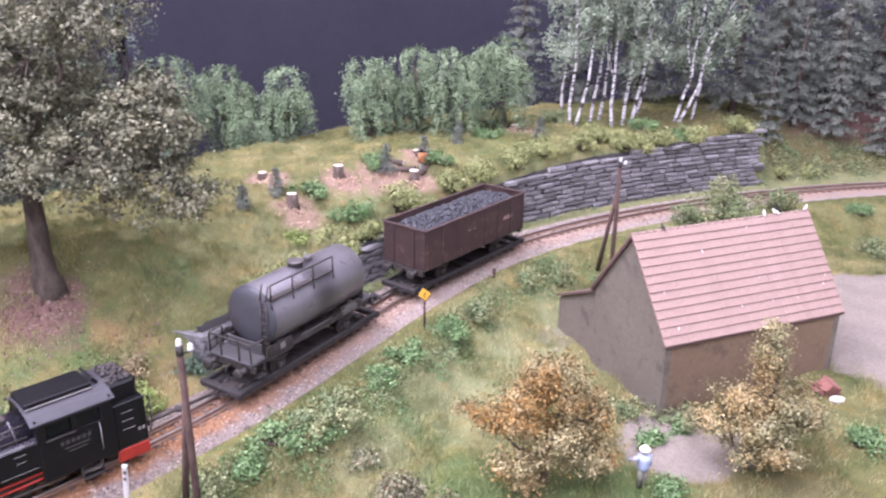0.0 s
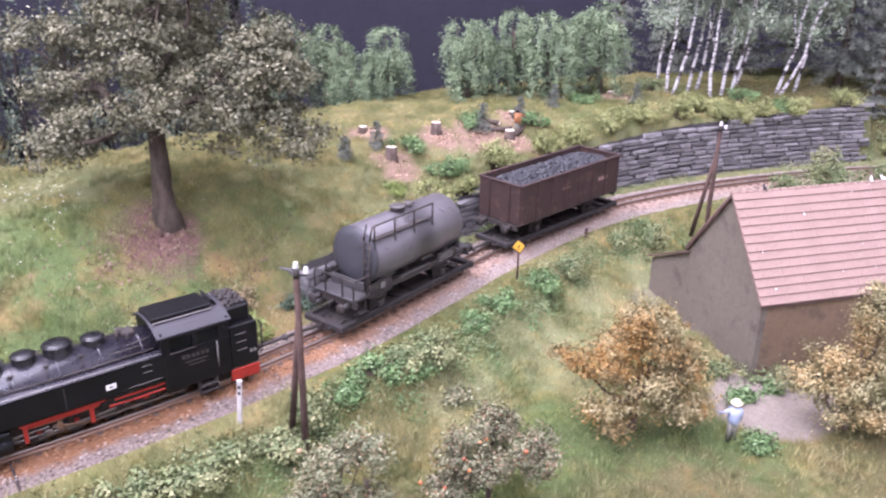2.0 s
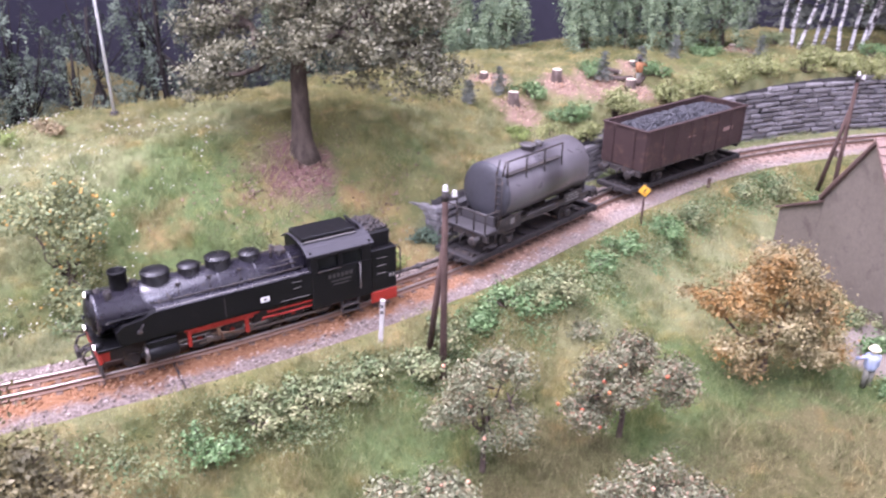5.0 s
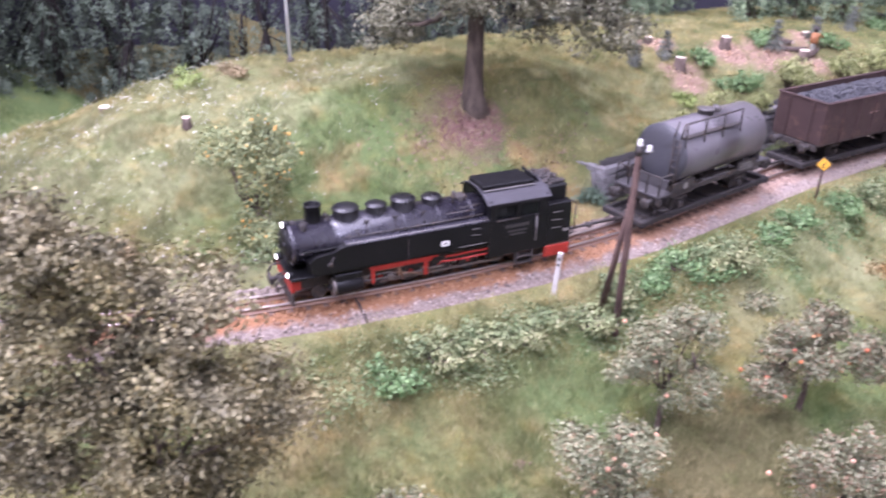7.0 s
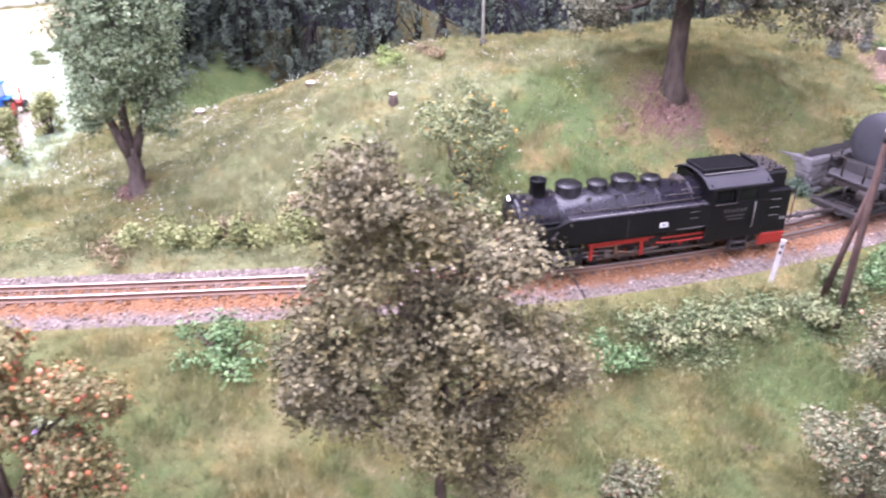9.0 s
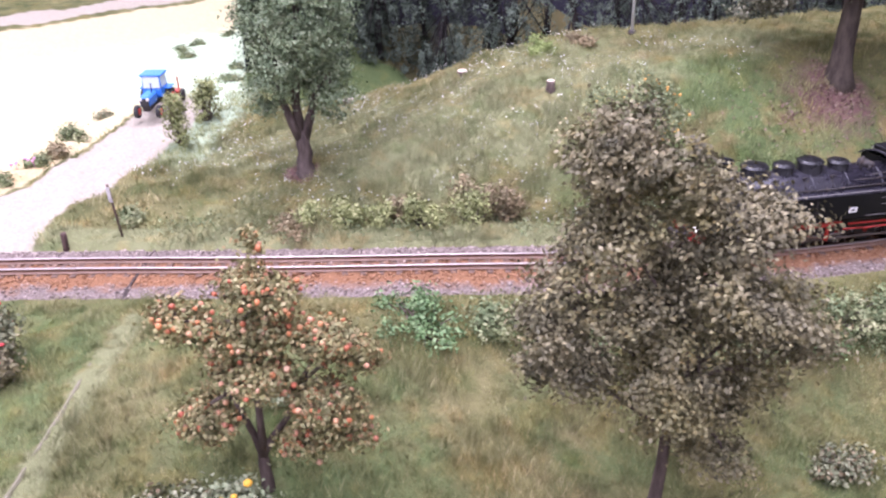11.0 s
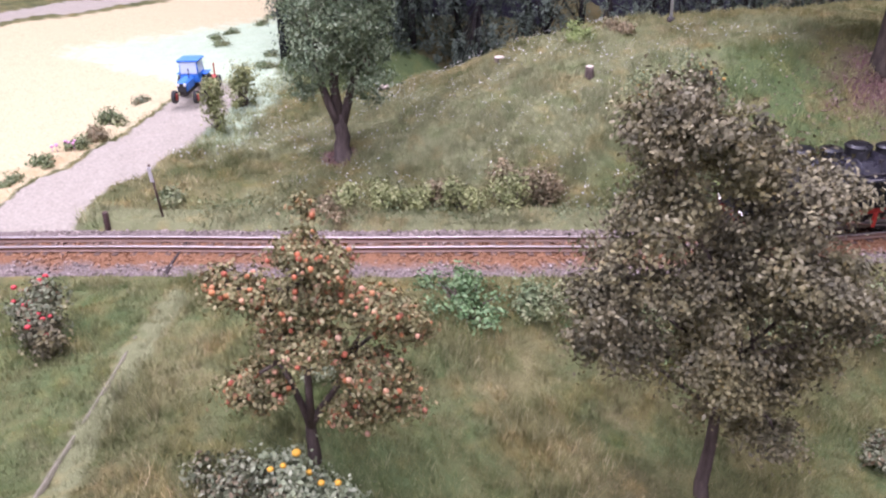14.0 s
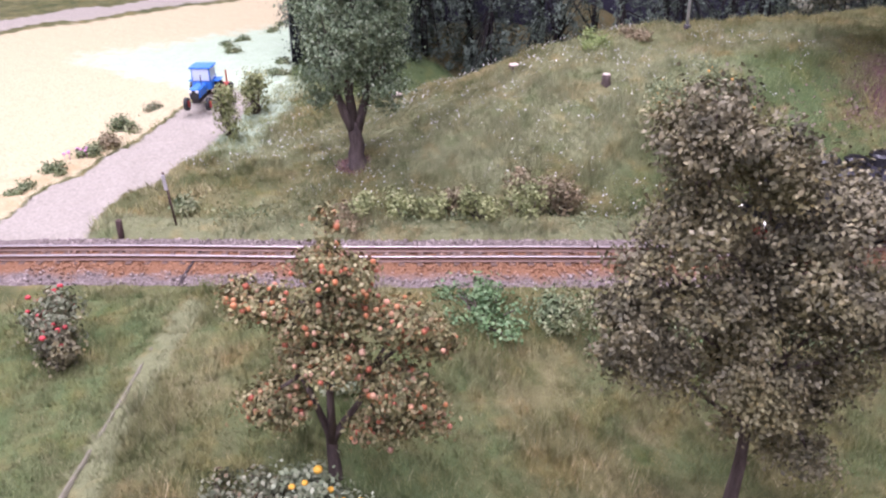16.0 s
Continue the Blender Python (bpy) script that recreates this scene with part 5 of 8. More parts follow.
def conifer(x, y, z, hgt, wid, seed, label, name="spruce", group="conifers behind the birches", mat=spruce_leaf, leaf=0.27):
    rng = np.random.default_rng(seed)
    ob = thing(name, place(x, y, z), label, "tree", group)
    sh = Shape().rod((0, 0, -0.4), (0, 0, hgt * 0.97), 0.02 * hgt, 0.02, 7)
    pts, outs = [], []
    tiers = max(6, int(hgt * 1.1))
    for i in range(tiers):
        t = (i + 0.4) / tiers
        arms = max(6, int(13 * (1 - t) + 4))
        for a in rng.uniform(0, 6.28, arms):
            r = wid * (1 - t) * rng.uniform(0.75, 1.15) + 0.12
            m = max(18, int(r * (27 if leaf > 0.2 else 17)))
            q = rng.uniform(0.08, 1, m)
            p = np.stack([np.cos(a) * q * r, np.sin(a) * q * r, hgt * (0.08 + 0.92 * t) - q * r * 0.28], 1) + rng.normal(size=(m, 3)) * np.array([0.16, 0.16, 0.10]) * (0.4 + 0.25 * wid)
            pts.append(p)
            outs.append(np.stack([np.cos(a) * q, np.sin(a) * q, 1.0 - 0.5 * q], 1))
    part("trunk", sh, bark_mat, ob)
    v, f = flakes(np.vstack(pts), leaf, 0.3, rng=rng, out=np.vstack(outs), corners=3)
    part("crown", from_arrays("crown", v, f, mat), mat, ob)
    return ob


q = random.Random(8)
for k, (x, y, hgt) in enumerate(((25, 70, 19), (29.5, 72, 21), (34, 71, 22), (38.5, 73, 21), (43, 72, 22), (21.5, 73, 18), (31.5, 76, 23), (36.5, 77, 23), (48, 74, 22), (27, 66.8, 9), (17.5, 74, 18), (12, 75, 17), (7, 74, 16), (41, 68, 15), (46, 67, 14), (33.2, 68.6, 12), (37.2, 67.2, 11), (30.2, 69.4, 13))):
    conifer(x, y, on(x, y) - 0.2, hgt, hgt * 0.17, 400 + k, "tall dark green spruce at the wood's edge")
for k, (x, y, hgt) in enumerate(((-9.7, 44.5, 1.7), (-11.1, 42.2, 1.25), (-1.4, 52.2, 1.6), (0.9, 55.8, 1.6), (7.0, 58.8, 1.7), (-3.7, 49.2, 1.8))):
    conifer(x, y, on(x, y), hgt, hgt * 0.34, 440 + k, "small dark spruce sapling on the clearing", "spruce_sapling", "spruce saplings", leaf=0.16)
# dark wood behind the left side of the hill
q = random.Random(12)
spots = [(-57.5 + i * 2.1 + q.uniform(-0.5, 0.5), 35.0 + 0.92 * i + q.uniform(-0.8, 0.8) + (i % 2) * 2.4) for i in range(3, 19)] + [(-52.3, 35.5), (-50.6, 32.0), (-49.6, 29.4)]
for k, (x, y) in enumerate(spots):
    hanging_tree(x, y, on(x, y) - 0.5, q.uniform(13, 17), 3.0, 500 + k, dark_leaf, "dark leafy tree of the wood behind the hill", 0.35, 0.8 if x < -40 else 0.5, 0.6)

# ---- the train ----
black = painted("loco_black", (0.005, 0.005, 0.006), (0.009, 0.0085, 0.009), (0.017, 0.015, 0.015), scale=0.8, fine=12, rough=0.42, bump=0.003, spec=0.22, dirt_at=0.68)
boiler_black = painted("boiler_black", (0.016, 0.0145, 0.021), (0.026, 0.0235, 0.032), scale=0.7, fine=12, rough=0.28, bump=0.002, spec=0.7)
dome_black = painted("dome_black", (0.006, 0.0058, 0.007), (0.012, 0.011, 0.013), scale=0.9, fine=12, rough=0.3, bump=0.002, spec=0.5)
roof_grey = painted("cab_roof_grey", (0.030, 0.028, 0.033), (0.048, 0.045, 0.052), (0.03, 0.028, 0.03), scale=0.8, fine=10, rough=0.5, bump=0.004)
red = painted("loco_red", (0.27, 0.020, 0.013), (0.36, 0.034, 0.020), (0.09, 0.030, 0.022), scale=1.8, rough=0.5, bump=0.004, dirt_at=0.64)
steel = painted("dirty_steel", (0.13, 0.115, 0.105), (0.21, 0.185, 0.17), (0.08, 0.06, 0.045), scale=2, rough=0.45, metal=0.7)
gear_black = painted("gear_black", (0.025, 0.022, 0.021), (0.05, 0.043, 0.040), (0.10, 0.065, 0.045), scale=2, rough=0.7, dirt_at=0.6)
rod_metal = painted("rod_metal", (0.30, 0.19, 0.13), (0.20, 0.13, 0.09), scale=4, rough=0.4, metal=0.7)
plate_white = painted("plate_white", (0.75, 0.73, 0.70), (0.82, 0.80, 0.77), scale=4, rough=0.5)
mark_grey = painted("lettering_grey", (0.17, 0.16, 0.15), (0.25, 0.235, 0.22), scale=4, rough=0.6)
faint_mark = painted("faint_lettering", (0.035, 0.032, 0.028), (0.06, 0.055, 0.05), scale=4, rough=0.6)
lamp_glow = bpy.data.materials.new("lamp_glow")
lamp_glow.use_nodes = True
lamp_glow.node_tree.nodes["Principled BSDF"].inputs["Emission Color"].default_value = (1.0, 0.93, 0.80, 1)
lamp_glow.node_tree.nodes["Principled BSDF"].inputs["Emission Strength"].default_value = 3.5
# opaque glass whose near-black colour stands for the unlit cab inside
window_glass = Nodes("cab_glass").done((0.008, 0.009, 0.009), 0.12, 0.0, 0.25)
RAIL = 0.215


def on_track(s0, s1):
    """The pose of a vehicle whose ends stand at s0 (front) and s1; its x axis points ahead, to smaller s."""
    xa, ya, _ = track_at(s0)
    xb, yb, _ = track_at(s1)
    return place((xa + xb) / 2, (ya + yb) / 2, RAIL, 0, 0, math.degrees(math.atan2(ya - yb, xa - xb)))


XAXIS = Matrix.Rotation(math.radians(90), 4, "Y")


def along_x(sh, profile, x, y, z, n=20):
    """A turned body lying along x; profile of (radius, x)."""
    return sh.lathe(profile, Matrix.Translation((x, y, z)) @ XAXIS, n)


def across_y(sh, profile, x, y, z, n=16):
    return sh.lathe(profile, Matrix.Translation((x, y, z)) @ Matrix.Rotation(math.radians(-90), 4, "X"), n)


def wheel(parent, x, y, r, rim, hub, spokes=8):
    side = 1 if y > 0 else -1
    w = part("wheel", across_y(Shape(), [(r * 0.80, -0.06), (r, -0.06), (r, 0.05), (r * 1.06, 0.05), (r * 1.06, 0.07), (r * 0.80, 0.07)], x, y, r, 18), rim, parent)
    sh = across_y(Shape(), [(r * 0.22, -0.09), (r * 0.22, 0.09)], x, y, r, 10)
    for k in range(spokes):
        a = 2 * math.pi * k / spokes
        sh.rod((x, y, r), (x + math.cos(a) * r * 0.82, y, r + math.sin(a) * r * 0.82), 0.04, 0.035, 5)
    part("wheel_centre", sh, hub, w)
    return w


loco = thing("steam_locomotive", on_track(56.05, 67.35), "black narrow-gauge tank locomotive with red running gear", "locomotive")
# boiler, smokebox, chimney and domes
part("boiler", along_x(Shape(), [(0.88, -2.4), (0.88, 3.5), (0.87, 3.52), (0.92, 3.52), (0.92, 3.58), (0.88, 3.58)], 0, 0, 2.33, 30), boiler_black, loco)
smoke = part("smokebox", along_x(Shape(), [(0.88, 3.58), (0.90, 3.60), (0.90, 4.92), (0.94, 4.94), (0.94, 5.02), (0.80, 5.06)], 0, 0, 2.33, 30), boiler_black, loco)
part("smokebox_door", along_x(Shape(), [(0.76, 5.05), (0.74, 5.11), (0.56, 5.19), (0.27, 5.25), (0.02, 5.26)], 0, 0, 2.33, 24), black, smoke)
door = Shape()
for a in (40, -40):
    door.rod((5.2, 0.65, 2.28 + a / 130), (5.24, -0.1, 2.28 + a / 130), 0.03)
door.rod((5.26, 0, 2.28), (5.36, 0, 2.28), 0.05)
door.rod((5.33, -0.18, 2.28), (5.33, 0.18, 2.28), 0.025)
part("door_hinge", door, black, smoke)
bands = Shape()
for x in (-1.6, -0.3, 1.0, 2.3):
    along_x(bands, [(0.888, 0), (0.897, 0.01), (0.897, 0.05), (0.888, 0.06)], x, 0, 2.33, 30)
part("boiler_band", bands, boiler_black, loco)
part("chimney", Shape().lathe([(0.34, 2.95), (0.29, 3.05), (0.285, 3.86), (0.31, 3.88), (0.31, 3.97), (0.27, 3.98), (0.25, 3.94), (0.22, 3.4)], Matrix.Translation((4.1, 0, 0)), 18), black, loco)
for x, r, h in ((2.95, 0.46, 3.66), (1.85, 0.36, 3.60), (0.85, 0.44, 3.68), (-0.25, 0.36, 3.55)):
    part("dome", Shape().lathe([(r + 0.08, 2.86), (r, 3.0), (r, h - 0.10), (r - 0.02, h - 0.04), (r - 0.07, h - 0.005), (0.02, h + 0.015)], Matrix.Translation((x, 0, 0)), 18), dome_black, loco)
    part("dome_lid", Shape().lathe([(r - 0.02, h - 0.16), (r + 0.025, h - 0.13), (r + 0.025, h - 0.09), (r - 0.02, h - 0.06)], Matrix.Translation((x, 0, 0)), 18), dome_black, loco)
for x, side in ((2.4, 1), (2.4, -1), (1.35, 1), (1.35, -1), (0.3, 1), (0.3, -1)):
    part("boiler_valve", Shape().rod((x, side * 0.5, 2.85), (x, side * 0.58, 3.12), 0.06, 0.05, 7).rod((x - 0.10, side * 0.60, 3.12), (x + 0.10, side * 0.60, 3.12), 0.035, 0.035, 6).rod((x, side * 0.56, 3.02), (x + 0.05, side * 0.8, 2.7), 0.025, 0.025, 5), gear_black, loco)
top = Shape()
top.rod((3.65, 0.12, 2.95), (3.65, 0.12, 3.35), 0.13, 0.10, 10)
top.rod((3.65, 0.12, 3.35), (3.75, 0.12, 3.48), 0.10, 0.06, 8)
top.box((3.62, -0.16, 3.15), (0.22, 0.2, 0.34), bevel=0.04)
part("steam_generator", top, gear_black, loco)
whistle = Shape().rod((-0.95, 0.3, 3.0), (-0.95, 0.3, 3.72), 0.05, 0.06, 8).rod((-1.15, -0.1, 3.0), (-1.15, -0.1, 3.45), 0.09, 0.07, 8).box((-1.35, 0.0, 3.2), (0.4, 0.5, 0.3), bevel=0.05)
part("safety_valve", whistle, gear_black, loco)
pipes = Shape()
for side in (1, -1):
    pipes.pipe([(4.6, 0.72 * side, 2.72), (3.2, 0.80 * side, 2.62), (1.0, 0.86 * side, 2.62), (-1.9, 0.86 * side, 2.66)], 0.035)
    pipes.pipe([(2.95, 0.40 * side, 3.05), (2.8, 0.72 * side, 2.8), (2.7, 0.86 * side, 2.6)], 0.04)
    pipes.pipe([(-0.25, 0.34 * side, 3.1), (-0.5, 0.66 * side, 2.85), (-1.7, 0.70 * side, 2.85)], 0.04)
    pipes.pipe([(0.85, 0.4 * side, 3.0), (1.0, 0.75 * side, 2.75)], 0.03)
    pipes.pipe([(-1.0, 0.55 * side, 2.95), (-1.9, 0.55 * side, 3.0)], 0.05)
part("piping", pipes, gear_black, loco)
for side in (1, -1):
    part("washout_plug", Shape().rod((1.6, side * 0.62, 2.78), (1.6, side * 0.70, 2.86), 0.07, 0.05, 8), gear_black, loco)
    part("washout_plug", Shape().rod((-1.2, side * 0.62, 2.78), (-1.2, side * 0.70, 2.86), 0.07, 0.05, 8), gear_black, loco)
    part("boiler_step", Shape().box((3.9, side * 0.86, 2.36), (1.7, 0.34, 0.05), bevel=0.01), black, loco)
    part("sand_pipe", Shape().pipe([(2.95, side * 0.44, 3.0), (3.1, side * 0.78, 2.7), (3.1, side * 0.9, 2.4)], 0.03), gear_black, loco)
    part("sand_pipe", Shape().pipe([(0.85, side * 0.42, 3.0), (0.6, side * 0.78, 2.7), (0.6, side * 0.9, 2.5)], 0.03), gear_black, loco)
part("air_pump", Shape().rod((4.55, 0.42, 2.9), (4.55, 0.42, 3.4), 0.13, 0.12, 12, 0.02).rod((4.55, 0.42, 3.4), (4.55, 0.42, 3.48), 0.07, 0.05, 8), gear_black, loco)
part("injector", Shape().box((-1.35, 0.35, 2.98), (0.5, 0.16, 0.24), bevel=0.03).rod((-1.6, 0.35, 3.05), (-1.0, 0.35, 3.05), 0.06).rod((-1.25, 0.35, 3.0), (-1.25, 0.35, 3.3), 0.04), gear_black, loco)
for side in (1, -1):
    part("brake_hose", Shape().pipe([(5.25, side * 0.55, 1.15), (5.5, side * 0.58, 1.1), (5.62, side * 0.58, 0.85), (5.55, side * 0.58, 0.6)], 0.045), gear_black, loco)
# side tanks and running plate
for side in (1, -1):
    sh = Shape().extrude([(-2.05, 1.34), (4.30, 1.34), (4.55, 1.42), (4.60, 1.92), (4.35, 2.16), (3.75, 2.24), (3.55, 2.36), (3.35, 2.44), (-2.05, 2.44)], side * 0.70, side * 1.20, 1)
    tank = part("side_tank", sh, black, loco, "glossy black side water tank")
    part("tank_top", Shape().extrude([(side * 1.17, 2.44), (side * 0.74, 2.56), (side * 0.64, 2.54), (side * 0.64, 2.40), (side * 1.17, 2.40)], -2.05, 3.30, 0), boiler_black, tank, "sloping lid plate of the tank")
    part("tank_seam", Shape().box((1.1, side * 1.203, 1.80), (0.03, 0.012, 1.0), bevel=0.003), gear_black, tank)
    for x in (3.2, 2.0, 0.6, -0.8, -1.9):
        part("rail_post", Shape().rod((x, side * 1.13, 2.43), (x, side * 1.16, 2.53), 0.018, 0.018, 5), mark_grey, tank)
    rim = Shape().rod((3.3, side * 1.16, 2.53), (-2.0, side * 1.16, 2.53), 0.02).rod((4.8, side * 0.95, 2.30), (3.3, side * 0.95, 2.36), 0.025)
    part("handrail", rim, mark_grey, tank, "worn grey handrail")
    part("tank_plate", Shape().box((-0.30, side * 1.212, 1.75), (0.32, 0.02, 0.24), bevel=0.006), plate_white, tank, "small white plate")
    part("plate_mark", Shape().box((-0.30, side * 1.224, 1.75), (0.12, 0.01, 0.08), bevel=0.002), gear_black, tank)
    for x, z, w in ((-1.5, 2.2, 0.35), (-1.5, 1.9, 0.30), (-1.4, 1.42, 1.1)):
        part("lettering", Shape().box((x, side * 1.208, z), (w, 0.012, 0.025), bevel=0.003), mark_grey, tank)
    part("valve", Shape().rod((3.9, side * 1.18, 1.75), (3.9, side * 1.30, 1.75), 0.10, 0.08, 10).rod((3.9, side * 1.2, 1.75), (3.75, side * 1.2, 2.05), 0.04), gear_black, tank)
part("running_plate", Shape().box((0.1, 0, 1.24), (10.2, 2.2, 0.09), bevel=0.02), black, loco)
for side in (1, -1):
    part("frame_beam", Shape().box((1.2, side * 1.04, 1.13), (2.6, 0.10, 0.09), bevel=0.02), red, loco, "bright red frame beam above the wheels")
    part("cylinder_bracket", Shape().box((2.35, side * 1.02, 0.78), (0.12, 0.14, 0.62), bevel=0.02), red, loco, "red bracket behind the cylinder")
# cab with real window openings
for side in (1, -1):
    sh = Shape()
    y = side * 1.17
    for x0, x1, z0, z1 in ((-4.45, -2.05, 0.70, 2.42), (-2.32, -2.05, 2.42, 3.12), (-3.28, -3.12, 2.42, 3.12), (-4.45, -4.05, 2.42, 3.12), (-4.45, -2.05, 3.04, 3.24)):
        sh.box(((x0 + x1) / 2, y, (z0 + z1) / 2), (x1 - x0, 0.07, z1 - z0), bevel=0.008)
    cabside = part("cab_side", sh, black, loco, "black cab side with two windows")
    part("sliding_window", Shape().box((-2.72, y - side * 0.09, 2.75), (0.82, 0.02, 0.64), bevel=0.004), window_glass, cabside, "cab window glass, coloured with the dark of the cab inside")
    part("sliding_window", Shape().box((-3.67, y - side * 0.03, 2.75), (0.76, 0.02, 0.64), bevel=0.004), window_glass, cabside, "cab window glass, coloured with the dark of the cab inside")
    nums = Shape()
    for k in range(6):
        nums.box((-2.75 - 0.17 * k, y + side * 0.045, 2.02), (0.11, 0.012, 0.17), bevel=0.002)
    for k in range(2):
        nums.box((-3.2, y + side * 0.045, 1.76 - 0.17 * k), (0.8 - 0.2 * k, 0.012, 0.06), bevel=0.002)
    part("number_plate", Shape().box((-3.18, y + side * 0.036, 1.86), (1.22, 0.012, 0.62), bevel=0.004), black, cabside)
    tagged(part("number_bar", nums, faint_mark, cabside), kind="stuff")
    part("window_rail", Shape().rod((-2.3, y + side * 0.08, 2.40), (-3.2, y + side * 0.08, 2.40), 0.03), gear_black, cabside)
    steps = Shape()
    for z in (0.22, 0.48):
        steps.box((-3.55, side * 1.12, z), (0.65, 0.3, 0.04), bevel=0.01)
    for x in (-3.88, -3.22):
        steps.box((x, side * 1.12, 0.45), (0.04, 0.22, 0.55), bevel=0.008)
    part("cab_step", steps, gear_black, loco)
for side in (1, -1):
    seam = Shape()
    for k in range(16):
        seam.ball((-2.12 - 0.15 * k, side * 1.208, 3.10), 0.022, (1, 0.5, 1), 5, 3)
    for k in range(9):
        seam.ball((-2.10, side * 1.208, 0.85 + 0.17 * k), 0.02, (1, 0.5, 1), 5, 3)
    tagged(part("rivet_row", seam, gear_black, loco, "rows of small rivets on the cab"), kind="stuff")
    part("cab_grip", Shape().pipe([(-3.95, side * 1.22, 1.1), (-3.95, side * 1.27, 1.15), (-3.95, side * 1.27, 2.3), (-3.95, side * 1.22, 2.35)], 0.022), mark_grey, loco)
    part("cab_step_plate", Shape().box((-3.55, side * 1.14, 0.80), (0.75, 0.10, 0.20), bevel=0.02), red, loco, "red plate above the cab step")
    part("cylinder_cover", along_x(Shape(), [(0.33, 0.0), (0.34, 0.02), (0.34, 0.08), (0.30, 0.10), (0.15, 0.11)], 3.72, side * 0.98, 0.62, 16), steel, loco)
    part("drain_cock", Shape().rod((2.95, side * 1.02, 0.36), (2.95, side * 1.08, 0.20), 0.03, 0.025, 6).rod((3.55, side * 1.02, 0.36), (3.55, side * 1.08, 0.20), 0.03, 0.025, 6), rod_metal, loco)
part("cab_front", Shape().box((-2.1, 0, 2.25), (0.07, 2.3, 2.2), bevel=0.01), black, loco)
part("cab_rear", Shape().box((-4.42, 0, 2.6), (0.07, 2.3, 1.5), bevel=0.01), black, loco)
roof = []
for k in range(9):
    a = -1 + 2 * k / 8
    roof.append((1.22 * a, 3.22 + 0.46 * (1 - abs(a) ** 2.4)))
roof += [(1.22 * (1 - 2 * k / 8), 3.16 + 0.46 * (1 - abs(1 - 2 * k / 8) ** 2.4)) for k in range(9)]
croof = part("cab_roof", Shape().extrude(roof, -4.55, -1.92, 0), roof_grey, loco, "dark grey curved cab roof")
part("roof_vent", Shape().box((-3.05, 0, 3.73), (2.1, 1.25, 0.24), bevel=0.04), black, croof, "raised black roof ventilator")
part("vent_edge", Shape().box((-3.05, 0.66, 3.64), (2.1, 0.05, 0.04), bevel=0.01).box((-3.05, -0.66, 3.64), (2.1, 0.05, 0.04), bevel=0.01), mark_grey, croof)
part("roof_hatch", Shape().box((-4.25, 0, 3.80), (0.10, 1.0, 0.36), Matrix.Translation((-4.25, 0, 3.80)) @ Matrix.Rotation(0.5, 4, "Y") @ Matrix.Translation((4.25, 0, -3.80))), black, croof)
# coal bunker
bunk = part("coal_bunker", Shape().box((-5.0, 0, 1.72), (1.1, 2.28, 2.05), bevel=0.05), black, loco)
part("bunker_top", Shape().box((-4.95, 0, 3.05), (0.95, 1.75, 0.95), bevel=0.08), black, bunk)
coal = Shape()
lump = random.Random(6)
for _ in range(60):
    coal.box((0, 0, 0), (0.17, 0.14, 0.12), Matrix.Translation((-4.95 + lump.uniform(-0.4, 0.4), lump.uniform(-0.75, 0.75), 3.52 + lump.uniform(-0.02, 0.07))) @ Euler((lump.uniform(0, 3), lump.uniform(0, 3), lump.uniform(0, 3))).to_matrix().to_4x4(), bevel=0.03)
tagged(part("bunker_coal", coal, gear_black, bunk, "black coal in the bunker"), kind="stuff")
for side in (1, -1):
    for z in (1.5, 1.9, 2.3):
        part("bunker_lettering", Shape().box((-4.9, side * 1.15, z), (0.4, 0.012, 0.03), bevel=0.003), mark_grey, bunk)
    for k in range(2):
        part("bunker_lettering", Shape().box((-5.25 - 0.14 * k, side * 1.15, 1.3), (0.09, 0.012, 0.16), bevel=0.002), mark_grey, bunk)
for side in (1, -1):
    part("bunker_handrail", Shape().pipe([(-5.62, side * 1.1, 1.0), (-5.72, side * 1.1, 1.2), (-5.72, side * 1.1, 2.5), (-5.55, side * 1.1, 2.75)], 0.03), gear_black, bunk)
for side in (1, -1):
    part("rear_valance", Shape().box((-4.98, side * 1.12, 0.44), (1.1, 0.10, 0.46), bevel=0.03), red, loco, "red panel under the bunker")
# frame, cylinders, wheels, rods
part("frame", Shape().box((0, 0, 0.72), (10.0, 0.95, 0.55), bevel=0.03), gear_black, loco)
part("frame_stay", Shape().box((1.25, 0, 1.0), (2.3, 2.05, 0.12), bevel=0.02).box((0.35, 0.98, 0.72), (0.14, 0.10, 0.66), bevel=0.02).box((0.35, -0.98, 0.72), (0.14, 0.10, 0.66), bevel=0.02).box((-1.9, 0.99, 0.98), (3.0, 0.08, 0.08), bevel=0.02).box((-1.9, -0.99, 0.98), (3.0, 0.08, 0.08), bevel=0.02), red, loco, "bright red frame stays and brackets")
part("injector_pipe", Shape().pipe([(-0.2, 1.06, 0.84), (-1.0, 1.06, 0.80), (-2.9, 1.06, 0.83), (-3.1, 1.06, 0.92)], 0.04).pipe([(-0.2, -1.06, 0.84), (-1.0, -1.06, 0.80), (-2.9, -1.06, 0.83), (-3.1, -1.06, 0.92)], 0.04), red, loco, "red pipe along the frame")
for x in (1.9, 0.75, -0.4, -1.55, -2.7):
    for side in (1, -1):
        wheel(loco, x, side * 0.43, 0.40, gear_black, red, 9)
for x in (4.15, -4.5):
    for side in (1, -1):
        wheel(loco, x, side * 0.43, 0.27, gear_black, gear_black, 7)
